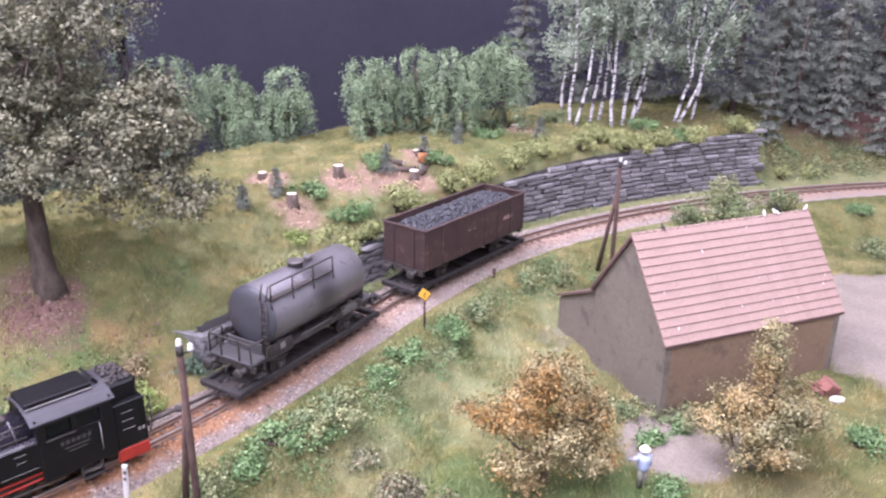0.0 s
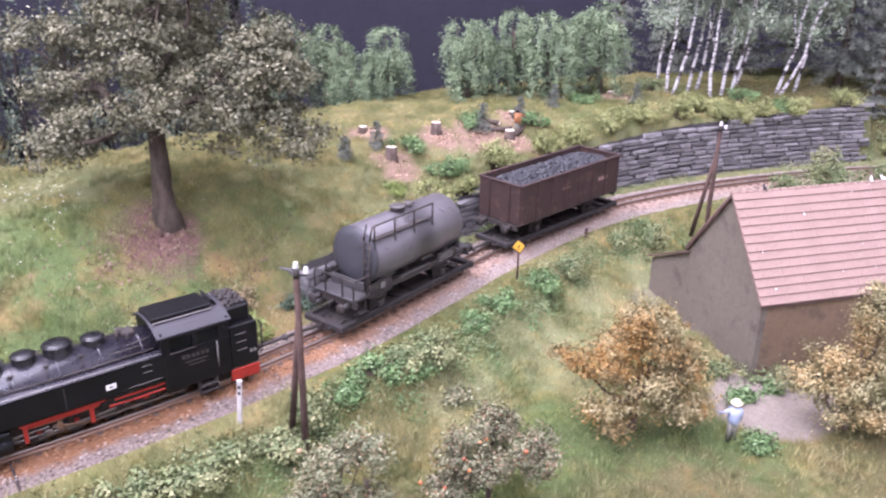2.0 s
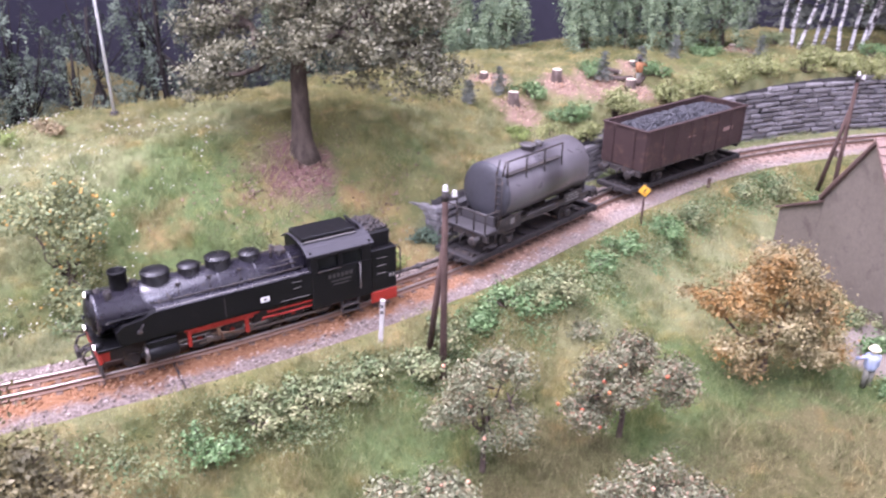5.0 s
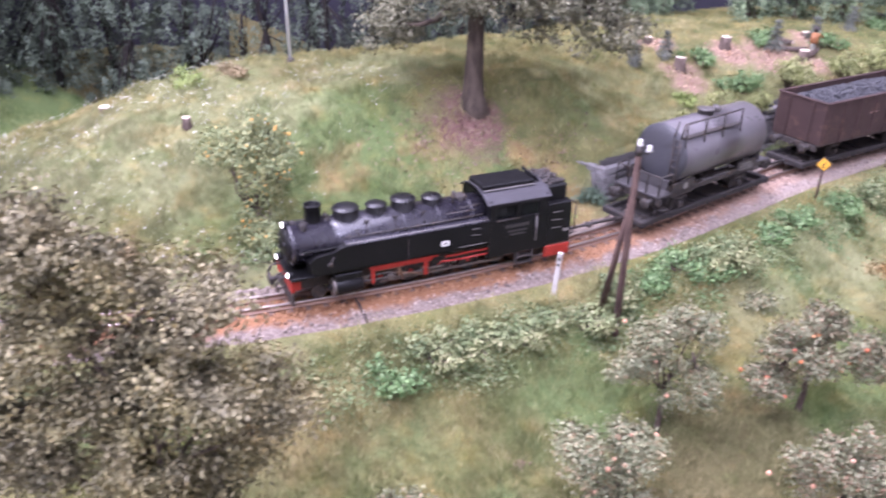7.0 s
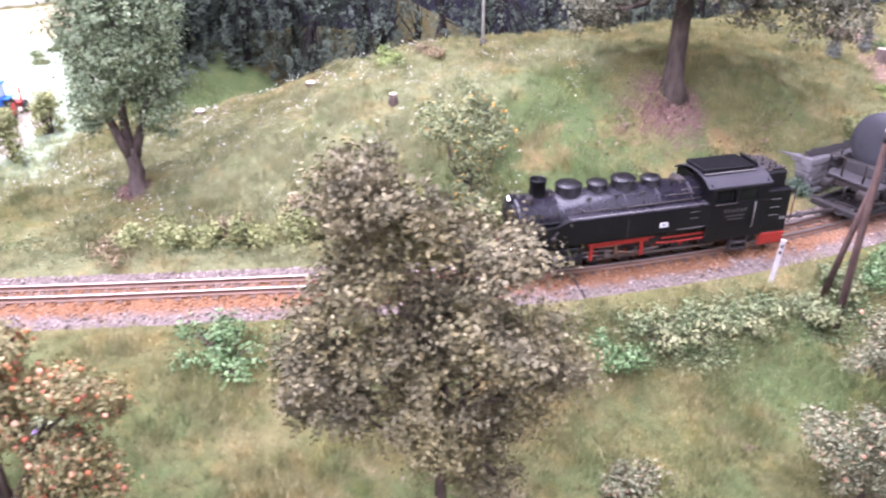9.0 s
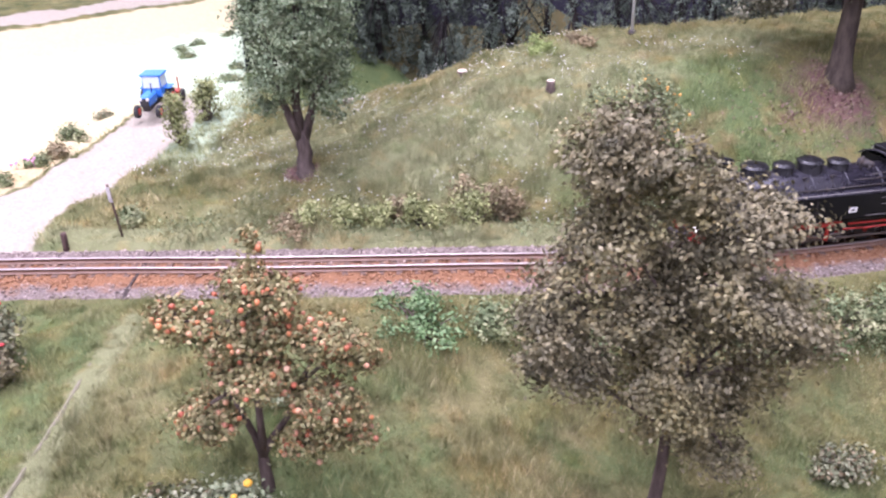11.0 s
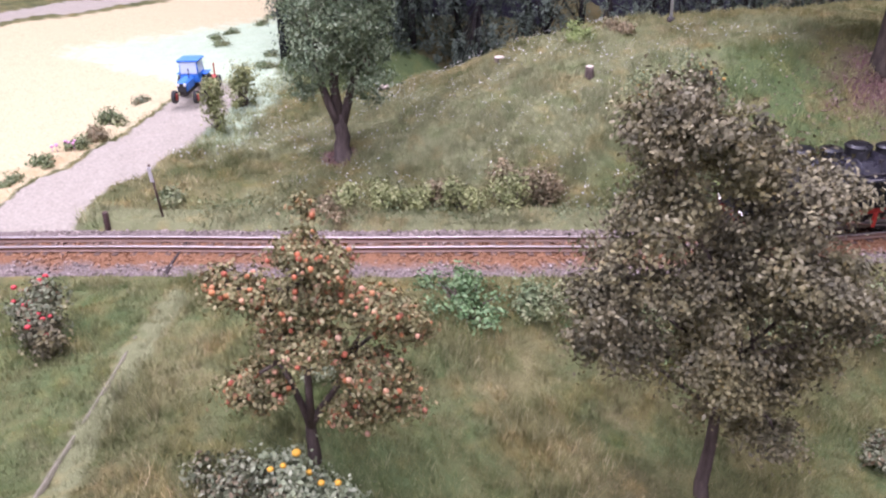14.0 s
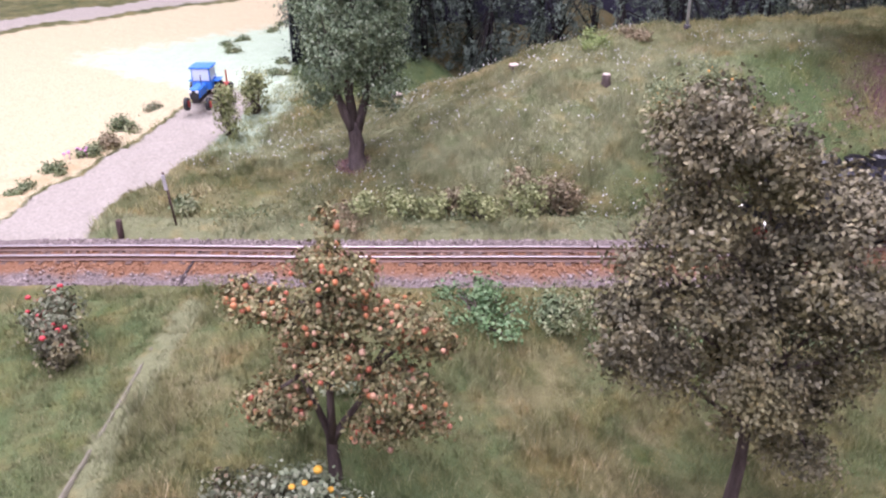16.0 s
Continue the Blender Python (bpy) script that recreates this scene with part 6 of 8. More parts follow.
for side in (1, -1):
    cyl = part("cylinder", along_x(Shape(), [(0.26, 2.75), (0.31, 2.78), (0.31, 3.75), (0.26, 3.8), (0.12, 3.82), (0.10, 3.95)], 0, side * 0.98, 0.62, 16), black, loco)
    part("steam_chest", Shape().box((3.25, side * 0.95, 1.0), (1.0, 0.44, 0.3), bevel=0.05), black, cyl)
    part("piston_rod", Shape().rod((2.75, side * 0.98, 0.60), (1.6, side * 0.98, 0.58), 0.035).box((1.7, side * 0.98, 0.60), (0.22, 0.12, 0.2), bevel=0.02).box((2.2, side * 0.98, 0.78), (1.1, 0.05, 0.05), bevel=0.01), steel, cyl)
    part("connecting_rod", Shape().box((0.65, side * 0.86, 0.50), (2.2, 0.06, 0.10), Matrix.Translation((0.65, 0, 0.5)) @ Matrix.Rotation(0.06, 4, "Y") @ Matrix.Translation((-0.65, 0, -0.5)), bevel=0.02), steel, loco)
    part("coupling_rod", Shape().box((-0.4, side * 0.78, 0.34), (4.8, 0.05, 0.09), bevel=0.02), steel, loco)
    part("valve_gear", Shape().rod((1.35, side * 0.95, 0.95), (1.2, side * 0.95, 0.35), 0.04).rod((1.2, side * 0.95, 0.9), (2.3, side * 0.95, 0.92), 0.03).rod((1.5, side * 0.95, 0.7), (0.4, side * 0.95, 0.45), 0.03).box((1.35, side * 0.95, 0.8), (0.10, 0.1, 0.5), bevel=0.03), rod_metal, loco)
# front: buffer beam, lamps, coupling, plough
beam = part("buffer_beam", Shape().box((5.15, 0, 0.86), (0.12, 2.0, 0.40), bevel=0.03).box((4.98, 0.85, 0.86), (0.26, 0.1, 0.36), bevel=0.02).box((4.98, -0.85, 0.86), (0.26, 0.1, 0.36), bevel=0.02), red, loco, "red front buffer beam")
part("front_plate", Shape().box((4.75, 0, 1.16), (0.95, 2.1, 0.06), bevel=0.01), black, loco)
part("plough", Shape().box((5.15, 0, 0.32), (0.08, 1.9, 0.42), bevel=0.02), gear_black, loco)
part("coupling", Shape().rod((5.2, 0, 0.86), (5.65, 0, 0.86), 0.09, 0.08, 8).box((5.68, 0, 0.86), (0.12, 0.5, 0.3), bevel=0.04).pipe([(5.2, 0.25, 1.2), (5.5, 0.28, 1.15), (5.62, 0.28, 0.85), (5.5, 0.28, 0.55), (5.25, 0.25, 0.6)], 0.04), gear_black, loco)
part("rear_coupling", Shape().rod((-5.5, 0, 0.7), (-5.95, 0, 0.7), 0.09, 0.08, 8).box((-5.98, 0, 0.7), (0.1, 0.45, 0.28), bevel=0.04), gear_black, loco)
for y, z, x in ((0.78, 1.32, 5.15), (-0.78, 1.32, 5.15), (0.0, 3.22, 5.05), (0.35, 3.25, 4.9)):
    if y == 0.35:
        part("bell", Shape().lathe([(0.16, 3.08), (0.15, 3.14), (0.10, 3.3), (0.04, 3.36)], Matrix.Translation((4.82, 0.0, 0)), 10), gear_black, loco)
        continue
    lamp = part("headlamp", along_x(Shape(), [(0.09, -0.16), (0.155, -0.13), (0.165, 0.08), (0.145, 0.10)], x, y, z, 14), black, loco)
    part("lens", along_x(Shape(), [(0.12, 0.09), (0.105, 0.12), (0.05, 0.135), (0.01, 0.14)], x, y, z, 14), lamp_glow, lamp, "glowing warm white lamp lens")
    part("lamp_bracket", Shape().rod((x - 0.05, y, z - 0.16), (x - 0.05, y, z - 0.42), 0.03), gear_black, lamp)
part("headlamp", along_x(Shape(), [(0.15, -0.1), (0.17, 0.0), (0.12, 0.12)], -5.62, 0.0, 2.95, 12), black, loco)

# the model sits low and long: upper works are flatter, the whole a little stretched
for ob in loco.children_recursive:
    for vert in ob.data.vertices:
        vert.co.x *= 1.045
        if vert.co.z > 1.1 * U:
            vert.co.z = 1.1 * U + (vert.co.z - 1.1 * U) * 0.83

# ---- transporter wagons, tank wagon, coal wagon ----
frame_black = painted("wagon_frame", (0.020, 0.018, 0.018), (0.036, 0.031, 0.030), (0.075, 0.052, 0.042), scale=1.5, rough=0.75, dirt_at=0.62)


def transporter(s0, s1, label):
    """A low frame on small wheels that carries a full-gauge wagon."""
    half = (s1 - s0) / 2
    ob = thing("transporter_wagon", on_track(s0, s1), label, "wagon", "transporter wagons")
    for side in (1, -1):
        part("side_beam", Shape().box((0, side * 1.02, 0.42), (half * 2 - 0.5, 0.16, 0.26), bevel=0.03).box((0, side * 0.82, 0.34), (half * 2 - 0.6, 0.3, 0.06), bevel=0.02), frame_black, ob)
    for x in (half - 0.35, -half + 0.35):
        head = part("head_beam", Shape().box((x, 0, 0.42), (0.3, 2.3, 0.28), bevel=0.04), frame_black, ob)
        e = 1 if x > 0 else -1
        part("drawhook", Shape().rod((x, 0, 0.42), (x + e * 0.5, 0, 0.42), 0.07).pipe([(x, 0.5, 0.5), (x + e * 0.3, 0.5, 0.35), (x + e * 0.45, 0.3, 0.42)], 0.035), gear_black, head)
    for x in (half - 1.2, half - 2.2, 0.5, -0.5, -half + 2.2, -half + 1.2):
        part("cross_beam", Shape().box((x, 0, 0.36), (0.14, 1.9, 0.12), bevel=0.02), frame_black, ob)
    for x in (half - 1.45, -half + 1.45):
        part("bogie_frame", Shape().box((x, 0, 0.30), (1.7, 1.0, 0.10), bevel=0.02).box((x, 0.62, 0.26), (1.6, 0.08, 0.2), bevel=0.02).box((x, -0.62, 0.26), (1.6, 0.08, 0.2), bevel=0.02), gear_black, ob)
    part("floor_plate", Shape().box((0, 0, 0.27), (half * 2 - 5.2, 1.5, 0.05), bevel=0.01), gear_black, ob)
    for side in (1, -1):
        for x in np.arange(-half + 1.1, half - 0.9, 1.3):
            part("stanchion", Shape().box((float(x), side * 1.11, 0.40), (0.10, 0.05, 0.30), bevel=0.01), frame_black, ob)
    for x in (half - 1.0, half - 1.9, -half + 1.9, -half + 1.0):
        for side in (1, -1):
            wheel(ob, x, side * 0.43, 0.21, steel, gear_black, 6)
    return ob


def standard_axles(ob, xs, z0):
    for x in xs:
        for side in (1, -1):
            w = part("wheel", across_y(Shape(), [(0.12, -0.07), (0.40, -0.07), (0.46, -0.05), (0.46, 0.05), (0.49, 0.06), (0.49, 0.08), (0.3, 0.08), (0.12, 0.10)], x, side * 0.75, z0 + 0.46, 18), gear_black, ob)
            box = part("axle_box", Shape().box((x, side * 0.98, z0 + 0.48), (0.30, 0.24, 0.30), bevel=0.05).box((x, side * 0.96, z0 + 0.78), (0.9, 0.10, 0.12), bevel=0.03), gear_black, ob)
            part("axle_guard", Shape().box((x - 0.28, side * 0.9, z0 + 0.66), (0.08, 0.05, 0.6), bevel=0.01).box((x + 0.28, side * 0.9, z0 + 0.66), (0.08, 0.05, 0.6), bevel=0.01), gear_black, box)


def buffers(ob, x, z):
    e = 1 if x > 0 else -1
    for side in (1, -1):
        b = part("buffer", along_x(Shape(), [(0.13, 0), (0.13, 0.28 * e), (0.09, 0.3 * e), (0.09, 0.46 * e), (0.24, 0.48 * e), (0.24, 0.54 * e), (0.10, 0.56 * e)], x, side * 0.86, z, 14), gear_black, ob)
    part("hook", Shape().rod((x, 0, z), (x + e * 0.35, 0, z), 0.05).pipe([(x + e * 0.3, 0, z), (x + e * 0.36, 0, z - 0.35), (x + e * 0.2, 0, z - 0.4)], 0.035), gear_black, ob)


transporter(71.1, 80.9, "low black transporter wagon under the tank wagon")
tank_grey = painted("tank_grey", (0.090, 0.082, 0.079), (0.122, 0.111, 0.105), (0.038, 0.034, 0.031), scale=0.35, fine=9, rough=0.34, bump=0.004, spec=0.5, dirt_at=0.62)


def banded_tank():
    """Grey paint with a broad, ragged dark band near the middle, and darker streaks."""
    n = Nodes("banded_tank_grey")
    col = n.mix(n.noise(0.35, 5), (0.098, 0.090, 0.096), (0.140, 0.128, 0.134))
    sep = n.add("ShaderNodeSeparateXYZ")
    n.link(n.coord, sep.inputs[0])
    reach = n.math("ABSOLUTE", n.math("MULTIPLY_ADD", sep.outputs[0], 1 / U, 0.55))
    run = n.math("SUBTRACT", n.math("MULTIPLY_ADD", n.noise(0.9, 5, offset=2.0), 1.4, 0.35), reach)
    col = n.mix(n.ramp(run, [(0.0, (0, 0, 0)), (0.8, (0.85, 0.85, 0.85))]), col, (0.034, 0.030, 0.032))
    streak = n.noise(2.0, 5, 0.7, stretch=(1, 0.3, 0.15), offset=4.0)
    col = n.mix(n.ramp(streak, [(0.5, (0, 0, 0)), (0.75, (0.5, 0.5, 0.5))]), col, (0.058, 0.050, 0.048))
    n.bump(n.noise(9, 3), 0.004)
    return n.done(col, n.math("MULTIPLY_ADD", n.noise(1.2, 4, offset=5.0), 0.22, 0.19), 0.0, 0.55)


tank_banded = banded_tank()
tw = thing("tank_wagon", on_track(71.9, 80.2), "weathered grey railway tank wagon with ladder and platform", "wagon")
TZ = 0.30
part("underframe", Shape().box((0, 0.62, TZ + 1.02), (8.0, 0.14, 0.24), bevel=0.02).box((0, -0.62, TZ + 1.02), (8.0, 0.14, 0.24), bevel=0.02).box((3.95, 0, TZ + 1.02), (0.14, 2.5, 0.3), bevel=0.02).box((-3.95, 0, TZ + 1.02), (0.14, 2.5, 0.3), bevel=0.02).box((0, 0, TZ + 1.1), (0.3, 1.2, 0.2)), gear_black, tw)
part("side_panel", Shape().box((2.35, 1.12, TZ + 1.32), (1.5, 0.06, 0.62), bevel=0.01).box((2.35, -1.12, TZ + 1.32), (1.5, 0.06, 0.62), bevel=0.01).box((-2.35, 1.12, TZ + 1.32), (1.4, 0.06, 0.55), bevel=0.01).box((-2.35, -1.12, TZ + 1.32), (1.4, 0.06, 0.55), bevel=0.01).box((0, 1.12, TZ + 1.2), (7.4, 0.06, 0.2), bevel=0.01).box((0, -1.12, TZ + 1.2), (7.4, 0.06, 0.2), bevel=0.01), gear_black, tw)
for side in (1, -1):
    part("lettering", Shape().box((2.2, side * 1.155, TZ + 1.40), (0.28, 0.012, 0.28), bevel=0.003), mark_grey, tw)
    for k in range(3):
        part("lettering", Shape().box((-2.3, side * 1.155, TZ + 1.48 - 0.13 * k), (1.05 - 0.25 * (k == 0), 0.012, 0.05), bevel=0.003), mark_grey, tw)
part("tank", along_x(Shape(), [(0.5, -3.42), (1.0, -3.36), (1.24, -3.24), (1.33, -3.1), (1.33, 2.82), (1.24, 2.94), (1.0, 3.02), (0.5, 3.07)], -0.15, 0, TZ + 2.62, 40), tank_banded, tw, "grey cylindrical tank with a broad dark band and streaks")
part("tank_end", along_x(Shape(), [(1.315, 2.75), (1.338, 2.78), (1.338, 2.83), (1.25, 2.955), (1.0, 3.035), (0.5, 3.085)], -0.15, 0, TZ + 2.62, 40), painted("tank_end_grey", (0.050, 0.050, 0.058), (0.075, 0.073, 0.082), (0.035, 0.033, 0.035), scale=0.6, rough=0.45), tw, "dark blue-grey domed tank end")
part("manhole", Shape().lathe([(0.34, 0), (0.34, 0.22), (0.38, 0.22), (0.38, 0.28), (0.3, 0.30)], Matrix.Translation((-0.1, 0, TZ + 3.9)), 18), tank_grey, tw)
part("vent", Shape().lathe([(0.2, 0), (0.2, 0.25), (0.16, 0.28)], Matrix.Translation((-0.85, 0, TZ + 3.9)), 12), tank_grey, tw)
for x in (2.2, -2.5):
    part("saddle", Shape().box((x, 0, TZ + 1.35), (0.3, 2.0, 0.5), bevel=0.03), gear_black, tw)
part("outlet_pipe", Shape().rod((0.8, 1.0, TZ + 1.15), (-1.2, 1.0, TZ + 1.15), 0.14, 0.14, 10).rod((0.8, -1.0, TZ + 1.15), (-1.2, -1.0, TZ + 1.15), 0.14, 0.14, 10), tank_grey, tw)
for side in (1,):
    cat = Shape().box((0.75, side * 0.98, TZ + 3.58), (3.9, 0.36, 0.05), bevel=0.01)
    walk_way = part("catwalk", cat, gear_black, tw, "dark catwalk beside the tank top")
    rail = Shape().rod((2.7, side * 1.15, TZ + 4.25), (-1.2, side * 1.15, TZ + 4.25), 0.04)
    for x in (2.7, 1.4, 0.1, -1.2):
        rail.rod((x, side * 1.15, TZ + 3.55), (x, side * 1.15, TZ + 4.25), 0.04)
        rail.rod((x, side * 1.15, TZ + 3.56), (x, side * 1.18, TZ + 3.2), 0.035)
    part("railing", rail, gear_black, walk_way)
    lad = Shape()
    for y in (0.75, 1.08):
        lad.pipe([(2.95, side * y, TZ + 1.2), (2.95, side * y, TZ + 3.6), (2.75, side * y, TZ + 4.25)], 0.04)
    for k in range(8):
        lad.rod((2.95, side * 0.75, TZ + 1.4 + 0.3 * k), (2.95, side * 1.08, TZ + 1.4 + 0.3 * k), 0.03)
    part("ladder", lad, gear_black, tw)
plat = part("brake_platform", Shape().box((3.62, 0, TZ + 1.25), (0.95, 2.4, 0.10), bevel=0.02).box((3.2, 0, TZ + 1.55), (0.08, 1.9, 0.45), bevel=0.02), painted("platform_grey", (0.050, 0.046, 0.048), (0.080, 0.074, 0.074), scale=2, rough=0.6), tw, "grey brake platform at the end")
for side in (1, -1):
    part("platform_rail", Shape().tube([(4.05, side * 0.5, TZ + 1.3), (4.05, side * 0.5, TZ + 2.1), (4.05, side * 0.55, TZ + 2.15), (4.05, side * 1.10, TZ + 2.15), (4.05, side * 1.15, TZ + 2.1), (4.05, side * 1.15, TZ + 1.3)], [0.042] * 6, 6), gear_black, plat)
    part("platform_rail", Shape().tube([(4.05, side * 1.15, TZ + 2.15), (3.35, side * 1.2, TZ + 2.15), (3.3, side * 1.2, TZ + 2.1), (3.3, side * 1.2, TZ + 1.3)], [0.042] * 4, 6), gear_black, plat)
part("platform_rail", Shape().rod((4.05, -0.5, TZ + 2.15), (4.05, 0.5, TZ + 2.15), 0.042), gear_black, plat)
part("rear_platform", Shape().box((-3.7, 0, TZ + 1.3), (0.9, 2.3, 0.08), bevel=0.02).box((-3.45, 0.7, TZ + 1.75), (0.05, 0.7, 0.8), bevel=0.01).box((-3.45, -0.7, TZ + 1.75), (0.05, 0.7, 0.8), bevel=0.01), plat.data.materials[0], tw)
part("footstep", Shape().box((3.55, 1.15, TZ + 0.6), (0.5, 0.25, 0.05), bevel=0.01).box((3.55, -1.15, TZ + 0.6), (0.5, 0.25, 0.05), bevel=0.01).rod((3.35, 1.15, TZ + 0.6), (3.35, 1.15, TZ + 1.2), 0.03).rod((3.35, -1.15, TZ + 0.6), (3.35, -1.15, TZ + 1.2), 0.03), gear_black, tw)
standard_axles(tw, (2.2, -2.2), TZ)
buffers(tw, 4.03, TZ + 1.0)
buffers(tw, -4.03, TZ + 1.0)

transporter(83.6, 94.4, "low black transporter wagon under the coal wagon")
rust_brown = painted("wagon_brown", (0.036, 0.021, 0.019), (0.060, 0.034, 0.030), (0.11, 0.062, 0.046), scale=0.6, fine=8, rough=0.75, bump=0.01, dirt_at=0.62)
faded_mark = painted("faded_mark", (0.24, 0.15, 0.13), (0.30, 0.2, 0.17), rough=0.8)
cw = thing("open_coal_wagon", on_track(84.1, 93.9), "rusty brown open wagon loaded with coal", "wagon")
HL, HW, Z0, Z1 = 4.55, 1.42, TZ + 1.2, TZ + 3.35
part("floor", Shape().box((0, 0, Z0), (2 * HL, 2 * HW, 0.16), bevel=0.02), gear_black, cw)
for side in (1, -1):
    wallp = part("side_wall", Shape().box((0, side * HW, (Z0 + Z1) / 2), (2 * HL, 0.09, Z1 - Z0), bevel=0.02), rust_brown, cw, "rusty brown wagon side")
    part("top_edge", Shape().box((0, side * (HW + 0.02), Z1), (2 * HL + 0.1, 0.18, 0.10), bevel=0.02), rust_brown, wallp)
    for k in range(8):
        x = -HL + 0.15 + k * (2 * HL - 0.3) / 7
        part("post", Shape().box((x, side * (HW + 0.07), (Z0 + Z1) / 2 - 0.03), (0.13, 0.09, Z1 - Z0 - 0.05), bevel=0.02), rust_brown, wallp)
    part("lettering", Shape().box((-2.9, side * (HW + 0.055), Z0 + 1.1), (0.9, 0.015, 0.22), bevel=0.004), faded_mark, wallp)
    part("lettering", Shape().box((0.6, side * (HW + 0.055), Z0 + 1.25), (0.7, 0.015, 0.05), bevel=0.004), faded_mark, wallp)
for x in (HL, -HL):
    part("end_wall", Shape().box((x, 0, (Z0 + Z1) / 2), (0.09, 2 * HW, Z1 - Z0), bevel=0.02).box((x, 0, Z1), (0.18, 2 * HW + 0.1, 0.10), bevel=0.02).box((x * 1.015, 0.7, (Z0 + Z1) / 2), (0.1, 0.12, Z1 - Z0 - 0.1), bevel=0.02).box((x * 1.015, -0.7, (Z0 + Z1) / 2), (0.1, 0.12, Z1 - Z0 - 0.1), bevel=0.02), rust_brown, cw)
part("underframe", Shape().box((0, 0.62, TZ + 1.0), (2 * HL, 0.14, 0.26), bevel=0.02).box((0, -0.62, TZ + 1.0), (2 * HL, 0.14, 0.26), bevel=0.02).box((HL, 0, TZ + 1.0), (0.14, 2.6, 0.3), bevel=0.02).box((-HL, 0, TZ + 1.0), (0.14, 2.6, 0.3), bevel=0.02), gear_black, cw)
standard_axles(cw, (2.5, -2.5), TZ)
buffers(cw, HL + 0.05, TZ + 1.0)
buffers(cw, -HL - 0.05, TZ + 1.0)
coal_mat = painted("coal", (0.018, 0.018, 0.021), (0.045, 0.045, 0.052), scale=3, fine=14, rough=0.5, spec=0.5)
rng = np.random.default_rng(3)
heap = Shape()
nx, ny = 60, 20
hx, hy = np.linspace(-HL + 0.08, HL - 0.08, nx), np.linspace(-HW + 0.08, HW - 0.08, ny)
pts = [(x, y, Z1 - 0.42 + 0.36 * (1 - (y / HW) ** 2) * (1 - (x / HL) ** 4) + rng.normal() * 0.05) for x in hx for y in hy]
heap.put(pts, [[i * ny + j, i * ny + j + 1, (i + 1) * ny + j + 1, (i + 1) * ny + j] for i in range(nx - 1) for j in range(ny - 1)])
for _ in range(520):
    x, y = rng.uniform(-HL + 0.2, HL - 0.2), rng.uniform(-HW + 0.15, HW - 0.15)
    z = Z1 - 0.42 + 0.36 * (1 - (y / HW) ** 2) * (1 - (x / HL) ** 4)
    r = rng.uniform(0.07, 0.17)
    heap.box((0, 0, 0), (2 * r, 1.6 * r, 1.3 * r), Matrix.Translation((x, y, z)) @ Euler(rng.uniform(0, 6, 3)).to_matrix().to_4x4(), bevel=r * 0.5)
tagged(part("coal_load", heap, coal_mat, cw, "heaped black lump coal"), kind="stuff")
# drawbars between the vehicles
for s0, s1, z in ((67.3, 71.4, 0.6), (80.7, 83.6, 0.55)):
    (xa, ya, _), (xb, yb, _) = track_at(s0), track_at(s1)
    solo("drawbar", Shape().rod((xa, ya, RAIL + z), (xb, yb, RAIL + 0.42), 0.07, 0.07, 8).box(((xa + xb) / 2, (ya + yb) / 2, RAIL + z / 2 + 0.21), (0.3, 0.3, 0.16), bevel=0.04), gear_black, place(0, 0, 0), "long black iron coupling bar between vehicles", "coupling bar", "drawbars")

# ---- small things along the line ----
pole_wood = bark("pole_wood", (0.045, 0.028, 0.024), (0.13, 0.085, 0.07), 4.0)
porcelain = painted("porcelain", (0.66, 0.64, 0.61), (0.56, 0.54, 0.51), scale=5, rough=0.25)
grey_wood = bark("grey_wood", (0.16, 0.13, 0.115), (0.36, 0.31, 0.28), 5.0)


def telegraph_pole(x, y, height_m, strut, label):
    z = on(x, y)
    ob = thing("telegraph_pole", place(x, y, z), label, "telegraph pole", "telegraph poles")
    part("pole", Shape().rod((0, 0, -0.5), (0, 0, height_m), 0.14, 0.105, 10, 0.02), pole_wood, ob)
    sx, sy = strut
    part("strut", Shape().rod((sx, sy, on(x + sx, y + sy) - z - 0.4), (0.02, 0.02, height_m * 0.80), 0.13, 0.10, 10), pole_wood, ob)
    iron = Shape().pipe([(0, 0, height_m - 0.22), (0.32, 0.1, height_m - 0.22)], 0.035).rod((0, 0, height_m - 0.3), (0, 0, height_m + 0.02), 0.12, 0.12, 8)
    part("bracket", iron, gear_black, ob)
    for dx, dy, dz in ((0.30, 0.1, -0.18), (0, 0, 0.02)):
        part("insulator", Shape().lathe([(0.05, 0), (0.10, 0.02), (0.10, 0.09), (0.07, 0.12), (0.09, 0.17), (0.06, 0.23), (0.02, 0.25)], Matrix.Translation((dx, dy, height_m + dz)), 10), porcelain, ob, "white porcelain insulator")
    return ob


telegraph_pole(-8.1, 21.55, 7.3, (-0.75, 0.75), "dark wooden telegraph pole with strut and white insulators")
telegraph_pole(9.75, 43.75, 7.1, (-0.75, 0.5), "dark wooden telegraph pole with strut behind the shed")

orange_paint = painted("sign_orange", (0.72, 0.36, 0.03), (0.80, 0.44, 0.05), scale=2, rough=0.5)
z = on(-1.0, 35.3)
sign = thing("track_sign", place(-1.0, 35.3, z), "small orange board with black edge on a post", "sign")
part("post", Shape().rod((0, 0, -0.2), (0, 0, 2.05), 0.06, 0.05, 8), pole_wood, sign)
face = Matrix.Translation((0, -0.06, 2.05)) @ Matrix.Rotation(math.radians(-8), 4, "Z") @ Matrix.Rotation(math.radians(33), 4, "Y")
board = part("board", Shape().box((0, 0, 0), (0.52, 0.05, 0.52), face, bevel=0.01), gear_black, sign, "black edge of the board")
part("face", Shape().box((0, -0.03, 0), (0.45, 0.02, 0.45), face, bevel=0.005), orange_paint, board, "orange face of the board")
